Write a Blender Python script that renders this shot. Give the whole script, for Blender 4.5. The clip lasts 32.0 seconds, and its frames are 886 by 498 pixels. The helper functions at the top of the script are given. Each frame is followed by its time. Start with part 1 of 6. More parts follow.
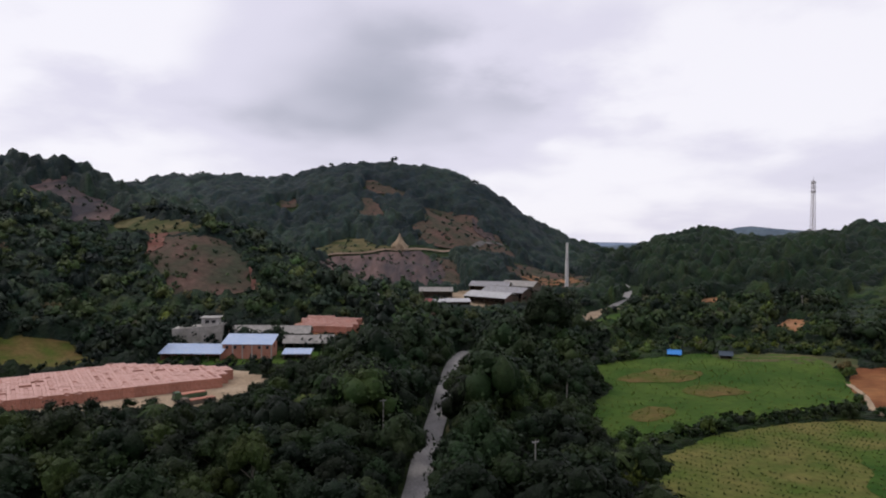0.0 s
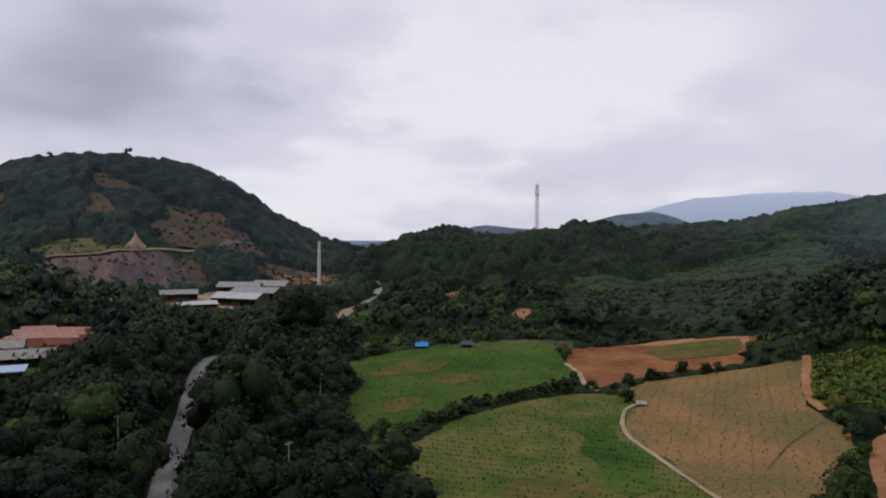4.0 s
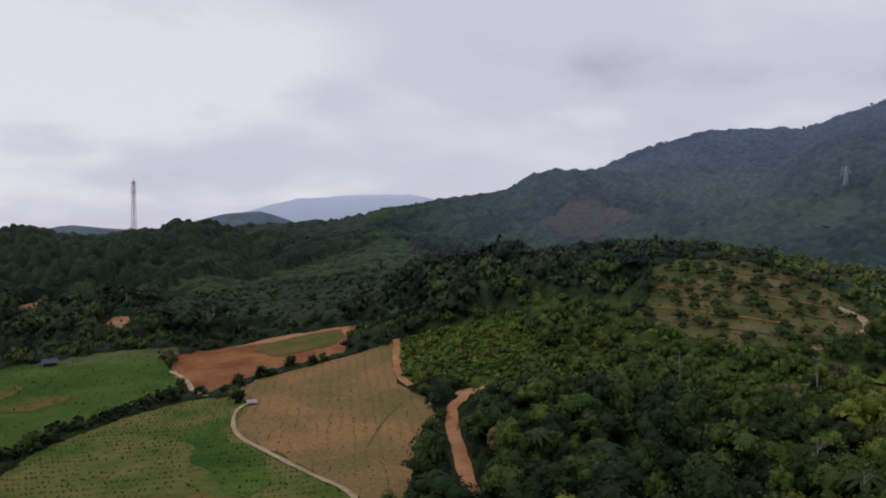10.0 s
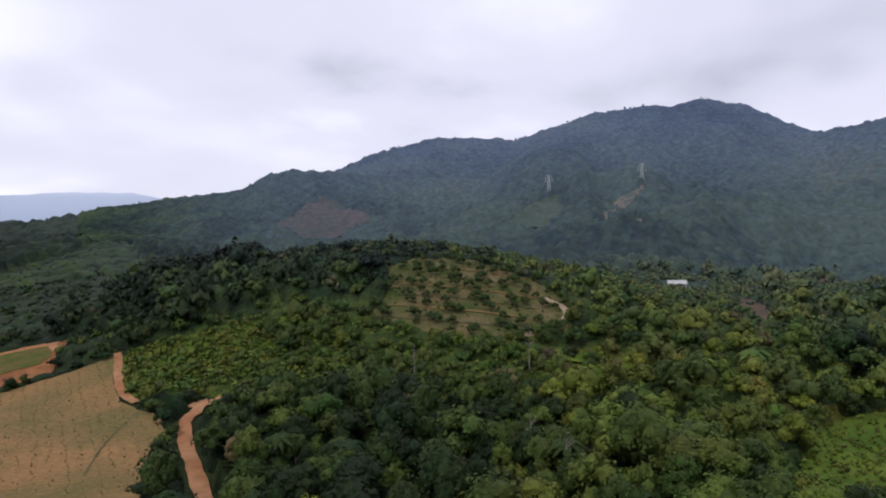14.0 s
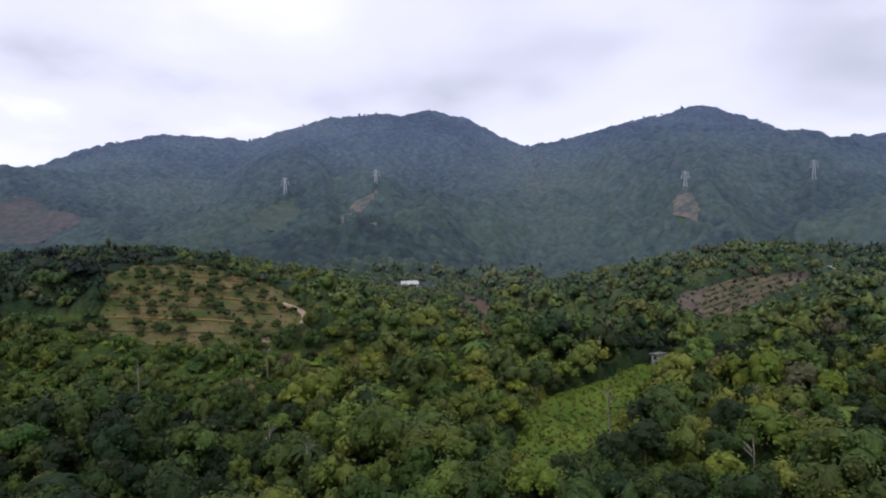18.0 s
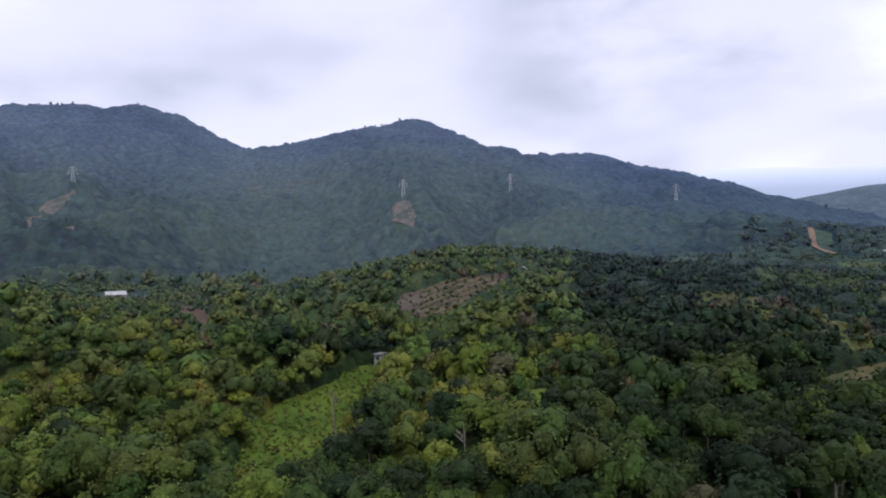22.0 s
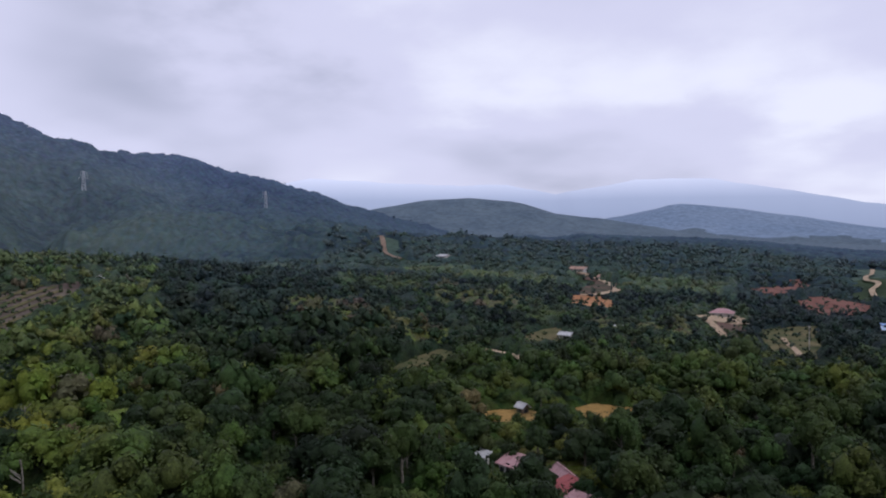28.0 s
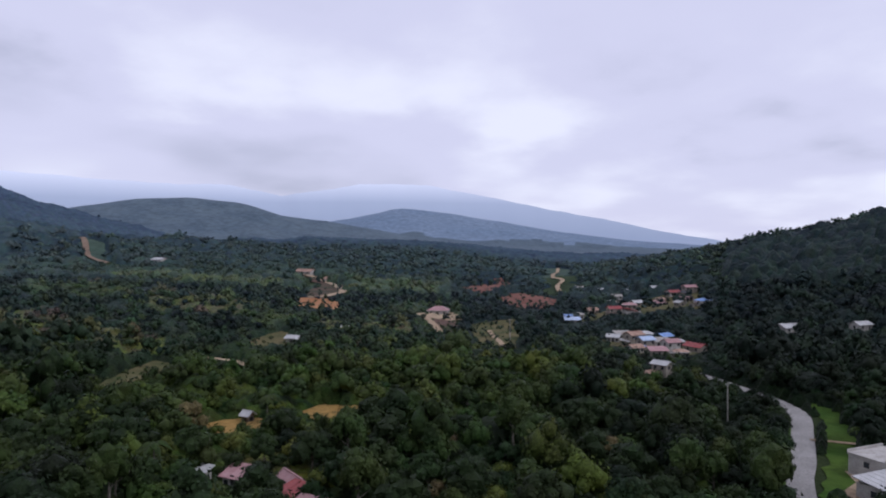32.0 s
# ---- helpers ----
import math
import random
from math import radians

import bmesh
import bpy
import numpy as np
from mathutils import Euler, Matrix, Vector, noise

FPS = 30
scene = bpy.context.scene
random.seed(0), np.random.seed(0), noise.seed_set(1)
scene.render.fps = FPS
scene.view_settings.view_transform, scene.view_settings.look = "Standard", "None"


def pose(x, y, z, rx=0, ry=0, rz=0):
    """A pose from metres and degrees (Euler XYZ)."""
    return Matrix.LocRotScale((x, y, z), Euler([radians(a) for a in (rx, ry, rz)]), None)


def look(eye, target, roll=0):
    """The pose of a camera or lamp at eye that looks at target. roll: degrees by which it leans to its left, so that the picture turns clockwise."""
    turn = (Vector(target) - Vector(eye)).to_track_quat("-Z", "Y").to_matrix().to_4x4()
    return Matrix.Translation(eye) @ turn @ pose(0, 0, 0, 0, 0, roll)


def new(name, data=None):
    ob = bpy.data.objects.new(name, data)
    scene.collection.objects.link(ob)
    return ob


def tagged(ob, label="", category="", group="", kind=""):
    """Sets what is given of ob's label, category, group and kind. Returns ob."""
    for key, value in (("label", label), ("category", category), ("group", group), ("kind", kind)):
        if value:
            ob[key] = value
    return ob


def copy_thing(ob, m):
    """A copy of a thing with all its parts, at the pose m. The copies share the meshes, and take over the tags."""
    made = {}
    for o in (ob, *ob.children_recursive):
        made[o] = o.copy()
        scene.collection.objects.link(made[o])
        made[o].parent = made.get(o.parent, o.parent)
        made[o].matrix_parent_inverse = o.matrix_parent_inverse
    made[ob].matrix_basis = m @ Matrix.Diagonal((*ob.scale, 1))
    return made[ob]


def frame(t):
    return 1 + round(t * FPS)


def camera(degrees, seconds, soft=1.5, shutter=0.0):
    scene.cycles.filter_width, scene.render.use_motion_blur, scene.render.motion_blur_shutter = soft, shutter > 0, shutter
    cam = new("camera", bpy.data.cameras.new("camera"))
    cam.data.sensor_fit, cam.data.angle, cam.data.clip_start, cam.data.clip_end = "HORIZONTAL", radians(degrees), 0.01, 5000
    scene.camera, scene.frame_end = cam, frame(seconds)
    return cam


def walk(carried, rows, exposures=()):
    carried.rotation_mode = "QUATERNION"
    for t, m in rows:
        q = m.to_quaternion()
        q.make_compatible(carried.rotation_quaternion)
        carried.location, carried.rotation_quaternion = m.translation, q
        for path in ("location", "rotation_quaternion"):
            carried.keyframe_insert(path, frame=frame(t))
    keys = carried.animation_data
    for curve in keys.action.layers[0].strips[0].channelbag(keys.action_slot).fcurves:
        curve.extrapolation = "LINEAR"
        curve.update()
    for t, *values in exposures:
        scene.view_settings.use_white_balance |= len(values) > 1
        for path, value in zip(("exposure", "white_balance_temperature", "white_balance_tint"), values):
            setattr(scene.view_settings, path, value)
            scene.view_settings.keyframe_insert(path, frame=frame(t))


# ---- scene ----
# the camera hangs still, 50 m over the road, and turns on the spot
cam = camera(66.05, 32.0, 2.0, 0.0)
PATH = [
    (0.0, pose(0, 0, 50, 88.73, -0.46, 0.00)),
    (0.5, pose(0, 0, 50, 88.73, -0.46, -2.14)),
    (1.0, pose(0, 0, 50, 88.73, -0.44, -4.28)),
    (1.5, pose(0, 0, 50, 88.73, -0.43, -6.97)),
    (2.0, pose(0, 0, 50, 88.75, -0.40, -9.48)),
    (2.5, pose(0, 0, 50, 88.74, -0.33, -12.19)),
    (3.0, pose(0, 0, 50, 88.73, -0.25, -14.69)),
    (3.5, pose(0, 0, 50, 88.74, -0.33, -17.69)),
    (5.5, pose(0, 0, 50, 88.74, -0.14, -28.41)),
    (6.0, pose(0, 0, 50, 88.74, -0.07, -30.93)),
    (6.5, pose(0, 0, 50, 88.74, 0.01, -33.68)),
    (7.0, pose(0, 0, 50, 88.74, 0.05, -36.44)),
    (7.5, pose(0, 0, 50, 88.74, 0.04, -39.20)),
    (8.0, pose(0, 0, 50, 88.74, 0.09, -41.95)),
    (8.5, pose(0, 0, 50, 88.72, 0.20, -44.73)),
    (9.0, pose(0, 0, 50, 88.73, 0.26, -47.51)),
    (9.5, pose(0, 0, 50, 88.72, 0.27, -50.26)),
    (10.0, pose(0, 0, 50, 88.71, 0.31, -52.83)),
    (10.5, pose(0, 0, 50, 88.68, 0.41, -55.58)),
    (11.0, pose(0, 0, 50, 88.69, 0.46, -57.99)),
    (11.5, pose(0, 0, 50, 88.69, 0.53, -60.75)),
    (12.0, pose(0, 0, 50, 88.67, 0.54, -63.51)),
    (12.5, pose(0, 0, 50, 88.67, 0.53, -66.27)),
    (13.0, pose(0, 0, 50, 88.65, 0.58, -69.01)),
    (13.5, pose(0, 0, 50, 88.65, 0.63, -71.79)),
    (14.0, pose(0, 0, 50, 88.64, 0.63, -74.53)),
    (14.5, pose(0, 0, 50, 88.63, 0.65, -77.28)),
    (16.5, pose(0, 0, 50, 88.64, 0.88, -87.39)),
    (17.0, pose(0, 0, 50, 88.64, 0.89, -89.96)),
    (17.5, pose(0, 0, 50, 88.64, 0.86, -93.61)),
    (18.0, pose(0, 0, 50, 88.65, 0.87, -96.34)),
    (18.5, pose(0, 0, 50, 88.67, 0.89, -98.93)),
    (19.0, pose(0, 0, 50, 88.68, 0.91, -101.87)),
    (19.5, pose(0, 0, 50, 88.69, 0.87, -104.52)),
    (20.0, pose(0, 0, 50, 88.72, 0.84, -107.10)),
    (20.5, pose(0, 0, 50, 88.73, 0.84, -109.88)),
    (21.0, pose(0, 0, 50, 88.75, 0.84, -114.05)),
    (21.5, pose(0, 0, 50, 88.76, 0.83, -116.62)),
    (22.0, pose(0, 0, 50, 88.75, 0.81, -119.21)),
    (22.5, pose(0, 0, 50, 88.76, 0.84, -122.02)),
    (23.0, pose(0, 0, 50, 88.77, 0.82, -124.80)),
    (23.5, pose(0, 0, 50, 88.78, 0.75, -127.57)),
    (24.0, pose(0, 0, 50, 88.80, 0.72, -131.11)),
    (24.5, pose(0, 0, 50, 88.81, 0.66, -133.35)),
    (25.0, pose(0, 0, 50, 88.83, 0.57, -136.15)),
    (25.5, pose(0, 0, 50, 88.86, 0.52, -138.96)),
    (27.5, pose(0, 0, 50, 88.94, 0.29, -149.85)),
    (28.0, pose(0, 0, 50, 88.97, 0.18, -152.66)),
    (28.5, pose(0, 0, 50, 88.99, 0.09, -156.15)),
    (29.0, pose(0, 0, 50, 89.03, 0.10, -158.86)),
    (29.5, pose(0, 0, 50, 89.05, 0.02, -161.31)),
    (30.0, pose(0, 0, 50, 89.07, -0.09, -163.73)),
    (30.5, pose(0, 0, 50, 89.11, -0.14, -166.53)),
    (31.0, pose(0, 0, 50, 89.13, -0.07, -169.34)),
    (31.5, pose(0, 0, 50, 89.15, -0.08, -172.14)),
    (32.0, pose(0, 0, 50, 89.16, -0.08, -175.32)),
]
walk(cam, PATH, [(0.0, -0.08, 6400, 15), (3.0, -0.2, 6350, 14), (6.0, -0.38, 6250, 13), (9.0, -0.4, 6300, 14), (11.5, -0.28, 6300, 14), (13.0, -0.06, 6250, 14), (19.0, 0.22, 6050, 15), (23.0, 0.16, 5900, 16), (25.0, 0.02, 5850, 17), (28.0, -0.16, 5850, 18), (32.0, -0.18, 5800, 18)])

# ---- world, sun and exposure ----
SUN_EL, SUN_AZ = 48.0, -72.0     # degrees above the horizon, degrees clockwise from +y
world = bpy.data.worlds.new("overcast_sky")
scene.world = world
world.use_nodes = True


def sky_nodes():
    nt = world.node_tree
    nt.nodes.clear()
    N = nt.nodes.new
    out, bg = N("ShaderNodeOutputWorld"), N("ShaderNodeBackground")
    sky = N("ShaderNodeTexSky")
    sky.sky_type, sky.sun_disc = "NISHITA", False
    sky.sun_elevation, sky.sun_rotation = radians(SUN_EL), radians(SUN_AZ)
    tc = N("ShaderNodeTexCoord")
    sep = N("ShaderNodeSeparateXYZ")
    nt.links.new(tc.outputs["Generated"], sep.inputs[0])

    def math_node(op, a, b=None, clamp=False):
        m = N("ShaderNodeMath")
        m.operation, m.use_clamp = op, clamp
        for k, v in enumerate((a, b)):
            if v is None:
                continue
            if isinstance(v, (int, float)):
                m.inputs[k].default_value = v
            else:
                nt.links.new(v, m.inputs[k])
        return m.outputs[0]

    # the cloud sheet as a plane overhead: direction divided by its height
    zz = math_node("ADD", math_node("MAXIMUM", sep.outputs[2], 0.0), 0.26)
    px, py = math_node("DIVIDE", sep.outputs[0], zz), math_node("DIVIDE", sep.outputs[1], zz)
    comb = N("ShaderNodeCombineXYZ")
    nt.links.new(px, comb.inputs[0])
    nt.links.new(py, comb.inputs[1])

    def noise_at(scale, detail, off, rough=0.5):
        mp = N("ShaderNodeMapping")
        mp.inputs["Location"].default_value = off
        nt.links.new(comb.outputs[0], mp.inputs[0])
        n = N("ShaderNodeTexNoise")
        n.inputs["Scale"].default_value, n.inputs["Detail"].default_value = scale, detail
        n.inputs["Roughness"].default_value = rough
        nt.links.new(mp.outputs[0], n.inputs["Vector"])
        return n.outputs["Fac"]

    base = noise_at(0.9, 3.0, (3.1, 1.7, 0.0), 0.45)
    fine = noise_at(2.6, 5.0, (0.4, 7.7, 2.0), 0.5)
    v = math_node("ADD", math_node("MULTIPLY", base, 0.75), math_node("MULTIPLY", fine, 0.25))

    # heavier cloud bellies: bearing, elevation, width in degrees, depth
    for az, el, wide, high, deep in CLOUD_BELLIES:
        d = Vector((math.sin(radians(az)) * math.cos(radians(el)), math.cos(radians(az)) * math.cos(radians(el)), math.sin(radians(el))))
        side = Vector((math.cos(radians(az)), -math.sin(radians(az)), 0))
        up = side.cross(d)

        def dot(vec):
            n = N("ShaderNodeVectorMath")
            n.operation = "DOT_PRODUCT"
            n.inputs[1].default_value = vec
            nt.links.new(tc.outputs["Generated"], n.inputs[0])
            return n.outputs["Value"]
        wob = math_node("MULTIPLY", math_node("SUBTRACT", fine, 0.5), 2.2)
        a = math_node("ADD", math_node("DIVIDE", dot(side), radians(wide)), wob)
        b = math_node("ADD", math_node("DIVIDE", dot(up), radians(high)), wob)
        q = math_node("ADD", math_node("MULTIPLY", a, a), math_node("MULTIPLY", b, b))
        g = math_node("DIVIDE", 1.0, math_node("ADD", 1.0, math_node("MULTIPLY", q, math_node("ADD", 0.6, math_node("MULTIPLY", q, 0.4)))))
        front = math_node("GREATER_THAN", dot(d), 0.0)
        g = math_node("MULTIPLY", g, front)
        v = math_node("SUBTRACT", v, math_node("MULTIPLY", g, deep))

    ramp = N("ShaderNodeValToRGB")
    ramp.color_ramp.interpolation = "EASE"
    e = ramp.color_ramp.elements
    e[0].position, e[0].color = 0.2, (0.42, 0.44, 0.51, 1)
    e[1].position, e[1].color = 0.62, (1.0, 1.0, 1.03, 1)
    m = e.new(0.46)
    m.color = (0.80, 0.79, 0.89, 1)
    nt.links.new(v, ramp.inputs[0])
    # thin grey band of far cloud along the horizon
    mix = N("ShaderNodeMix")
    mix.data_type = "RGBA"
    scaled = N("ShaderNodeVectorMath")
    scaled.operation = "SCALE"
    scaled.inputs["Scale"].default_value = 0.10
    nt.links.new(sky.outputs[0], scaled.inputs[0])
    mix.inputs[0].default_value = 0.94
    nt.links.new(scaled.outputs[0], mix.inputs["A"])
    nt.links.new(ramp.outputs[0], mix.inputs["B"])
    nt.links.new(mix.outputs["Result"], bg.inputs[0])
    bg.inputs[1].default_value = SKY_STRENGTH
    nt.links.new(bg.outputs[0], out.inputs[0])


SKY_STRENGTH = 1.0
CLOUD_BELLIES = ((0.0, 12.6, 9.0, 3.4, 0.17), (-24.0, 15.0, 7.0, 5.0, -0.2), (57.0, 9.0, 14.0, 4.0, 0.12), (36.0, 15.0, 16.0, 6.0, -0.16), (119.0, 16.5, 15.0, 4.5, 0.13), (132.0, 12.0, 9.0, 3.0, 0.07), (168.0, 8.0, 24.0, 2.5, 0.1), (133.0, 17.0, 8.0, 4.0, 0.05), (146.0, 9.0, 12.0, 3.0, 0.03))
sky_nodes()

sun = new("sun", bpy.data.lights.new("sun", "SUN"))
sun.data.energy, sun.data.angle, sun.data.color = 1.3, radians(20), (1.0, 0.96, 0.9)
_d = Vector((math.sin(radians(SUN_AZ)) * math.cos(radians(SUN_EL)), math.cos(radians(SUN_AZ)) * math.cos(radians(SUN_EL)), math.sin(radians(SUN_EL))))
sun.matrix_world = look(_d * 900, (0, 0, 0))


# ---- materials ----
def material(name, colour, rough=0.8, metal=0.0, second=None, scale=1.0, fine=None, bump=0.0, bump_scale=8.0, spec=0.3, random_by="", spread=0.0, ground=False, stretch=None):
    """A plain procedural surface: two colours mixed by noise at one size, darkened and lit by noise at a finer size, with relief."""
    m = bpy.data.materials.new(name)
    m.use_nodes = True
    nt = m.node_tree
    b = nt.nodes["Principled BSDF"]
    b.inputs["Roughness"].default_value, b.inputs["Metallic"].default_value = rough, metal
    b.inputs["Specular IOR Level"].default_value = 0.08 if ground else spec
    geo = nt.nodes.new("ShaderNodeNewGeometry") if ground else nt.nodes.new("ShaderNodeTexCoord")
    where = geo.outputs["Position"] if ground else geo.outputs["Object"]
    if stretch:
        mp = nt.nodes.new("ShaderNodeMapping")
        mp.inputs["Scale"].default_value = stretch
        nt.links.new(where, mp.inputs[0])
        where = mp.outputs[0]

    def noise_tex(s, detail=4.0):
        n = nt.nodes.new("ShaderNodeTexNoise")
        n.inputs["Scale"].default_value, n.inputs["Detail"].default_value = s, detail
        nt.links.new(where, n.inputs["Vector"])
        return n.outputs["Fac"]
    ramp = nt.nodes.new("ShaderNodeValToRGB")
    c2 = second or [min(1, c * 1.25) for c in colour]
    e = ramp.color_ramp.elements
    e[0].position, e[0].color = 0.35, (*colour, 1)
    e[1].position, e[1].color = 0.65, (*c2, 1)
    nt.links.new(noise_tex(scale), ramp.inputs[0])
    col = ramp.outputs[0]
    f = noise_tex(fine or scale * 9, 5.0)
    hsv = nt.nodes.new("ShaderNodeHueSaturation")
    mr = nt.nodes.new("ShaderNodeMapRange")
    mr.inputs["From Min"].default_value, mr.inputs["From Max"].default_value = 0.3, 0.7
    mr.inputs["To Min"].default_value, mr.inputs["To Max"].default_value = 0.8, 1.2
    nt.links.new(f, mr.inputs["Value"])
    val = mr.outputs[0]
    if random_by:
        if random_by == "object":
            src = nt.nodes.new("ShaderNodeObjectInfo").outputs["Random"]
        else:
            src = nt.nodes.new("ShaderNodeNewGeometry").outputs["Random Per Island"]
        r2 = nt.nodes.new("ShaderNodeMapRange")
        r2.inputs["To Min"].default_value, r2.inputs["To Max"].default_value = 1 - spread, 1 + spread
        nt.links.new(src, r2.inputs["Value"])
        mu = nt.nodes.new("ShaderNodeMath")
        mu.operation = "MULTIPLY"
        nt.links.new(val, mu.inputs[0])
        nt.links.new(r2.outputs[0], mu.inputs[1])
        val = mu.outputs[0]
    nt.links.new(col, hsv.inputs["Color"])
    nt.links.new(val, hsv.inputs["Value"])
    nt.links.new(hsv.outputs[0], b.inputs["Base Color"])
    if bump:
        bn = nt.nodes.new("ShaderNodeBump")
        bn.inputs["Strength"].default_value, bn.inputs["Distance"].default_value = 1.0, bump
        nt.links.new(noise_tex(bump_scale, 6.0), bn.inputs["Height"])
        nt.links.new(bn.outputs[0], b.inputs["Normal"])
    return m


def foliage(name, spread=0.3, gloss=0.12, relief=0.0, grain=1.6, swing=0.25, clump=0.55):
    """Leaves: each plant brings its own colour; it varies leaf clump by leaf clump and by fine noise."""
    m = bpy.data.materials.new(name)
    m.use_nodes = True
    nt = m.node_tree
    b = nt.nodes["Principled BSDF"]
    b.inputs["Roughness"].default_value = 0.62
    b.inputs["Specular IOR Level"].default_value = gloss
    at = nt.nodes.new("ShaderNodeAttribute")
    at.attribute_name = "leaf"
    geo = nt.nodes.new("ShaderNodeNewGeometry")

    def ranged(value, a, b_, lo, hi):
        mr = nt.nodes.new("ShaderNodeMapRange")
        for key, v in (("From Min", a), ("From Max", b_), ("To Min", lo), ("To Max", hi)):
            mr.inputs[key].default_value = v
        nt.links.new(value, mr.inputs["Value"])
        return mr.outputs[0]

    def noise_tex(scale, detail):
        n = nt.nodes.new("ShaderNodeTexNoise")
        n.inputs["Scale"].default_value, n.inputs["Detail"].default_value = scale, detail
        nt.links.new(geo.outputs["Position"], n.inputs["Vector"])
        return n.outputs["Fac"]
    mu = nt.nodes.new("ShaderNodeMath")
    mu.operation = "MULTIPLY"
    nt.links.new(ranged(geo.outputs["Random Per Island"], 0, 1, 1 - spread, 1 + spread), mu.inputs[0])
    nt.links.new(ranged(noise_tex(grain, 5.0), 0.3, 0.7, 1 - swing, 1 + swing), mu.inputs[1])
    hsv = nt.nodes.new("ShaderNodeHueSaturation")
    nt.links.new(ranged(noise_tex(0.11, 2.0), 0.3, 0.7, 0.475, 0.52), hsv.inputs["Hue"])
    nt.links.new(mu.outputs[0], hsv.inputs["Value"])
    nt.links.new(at.outputs["Color"], hsv.inputs["Color"])
    nt.links.new(hsv.outputs[0], b.inputs["Base Color"])
    if relief:
        bn = nt.nodes.new("ShaderNodeBump")
        bn.inputs["Strength"].default_value, bn.inputs["Distance"].default_value = 1.0, relief
        nt.links.new(noise_tex(clump, 5.0), bn.inputs["Height"])
        nt.links.new(bn.outputs[0], b.inputs["Normal"])
    return m


LEAF = foliage("forest_leaves", 0.26, 0.1, 0.3, 2.6, 0.42, 2.4)
SLOPE_LEAF = foliage("slope_forest_leaves", 0.0, 0.05, 1.5, 0.2, 0.28)
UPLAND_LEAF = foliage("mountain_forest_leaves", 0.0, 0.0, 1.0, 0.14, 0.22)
UNDER_LEAF = foliage("undergrowth_leaves", 0.0, 0.05, 2.0, 0.5, 0.28)
BARK = material("pale_bark", (0.1, 0.088, 0.07), 0.9, second=(0.2, 0.18, 0.15), scale=2.0, bump=0.02)
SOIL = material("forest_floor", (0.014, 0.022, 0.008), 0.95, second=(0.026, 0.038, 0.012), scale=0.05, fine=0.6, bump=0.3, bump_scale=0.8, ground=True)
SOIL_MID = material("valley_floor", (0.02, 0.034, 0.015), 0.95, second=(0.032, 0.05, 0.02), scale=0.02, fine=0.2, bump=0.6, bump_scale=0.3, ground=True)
# the next four grounds carry distance haze in their base colours
SOIL_HAZE = material("hazed_lower_slope", (0.042, 0.067, 0.055), 0.95, second=(0.058, 0.088, 0.064), scale=0.012, fine=0.12, bump=2.0, bump_scale=0.15, ground=True)
SOIL_FAR = material("hazed_mountain_slope", (0.075, 0.11, 0.125), 0.95, second=(0.09, 0.128, 0.13), scale=0.008, fine=0.07, bump=3.0, bump_scale=0.08, ground=True)
HILLS_FAR = material("hazed_distant_hills", (0.135, 0.185, 0.255), 0.95, second=(0.155, 0.205, 0.275), scale=0.005, fine=0.05, bump=3.0, bump_scale=0.05, ground=True)
NEAR_HILLS = material("hazed_wooded_hills", (0.072, 0.1, 0.128), 0.95, second=(0.094, 0.126, 0.152), scale=0.012, fine=0.06, bump=1.2, bump_scale=0.05, ground=True)
ASPHALT = material("worn_asphalt", (0.22, 0.21, 0.2), 0.9, second=(0.28, 0.27, 0.255), scale=0.12, fine=2.0, bump=0.01, bump_scale=6.0, ground=True)

# ---- the lie of the land: bearing (degrees clockwise from +y), distance, height ----
RIDGES = []


def ridge(points, wide, power=1.3, gully=0.25, size=110.0):
    RIDGES.append(([(r * math.sin(radians(a)), r * math.cos(radians(a)), z) for a, r, z in points], wide, power, gully, size))


# quarry hill and its near shoulder
ridge([(-30, 860, 104), (-26.6, 870, 107), (-23.9, 870, 108), (-21.4, 860, 115), (-18.5, 850, 113), (-15.9, 850, 110), (-13.3, 850, 109), (-11.5, 850, 119), (-9.6, 850, 125), (-6.8, 850, 126)], 330, 1.15)
ridge([(-6.8, 850, 126), (-4.5, 850, 129), (-1.2, 850, 124), (0.7, 850, 120), (3.1, 860, 94), (4.5, 870, 84), (5.9, 880, 71), (7.4, 900, 52), (9.5, 950, 35), (11.5, 1000, 18), (13, 1050, 8)], 205, 1.0)
ridge([(-75, 560, 101), (-45, 560, 101), (-33, 590, 100), (-30.9, 590, 99), (-29, 600, 99), (-28.2, 610, 88), (-26.4, 640, 79), (-25, 700, 76)], 270, 1.2)
ridge([(-26, 560, 72), (-22.6, 470, 60), (-19.5, 445, 55), (-17, 430, 38), (-15.2, 410, 20), (-14.3, 400, 5)], 120, 1.0)
# wooded ridge with the telecom tower, running into the plantation slope
ridge([(13.8, 860, 8), (16, 860, 21), (17.8, 850, 24), (20.4, 850, 34), (22.1, 850, 37), (24.4, 850, 31), (27.8, 850, 31), (29.8, 850, 38), (33.1, 850, 44), (36.4, 840, 36), (39.2, 830, 31), (44.3, 830, 42), (47.8, 840, 46)], 420, 1.2)
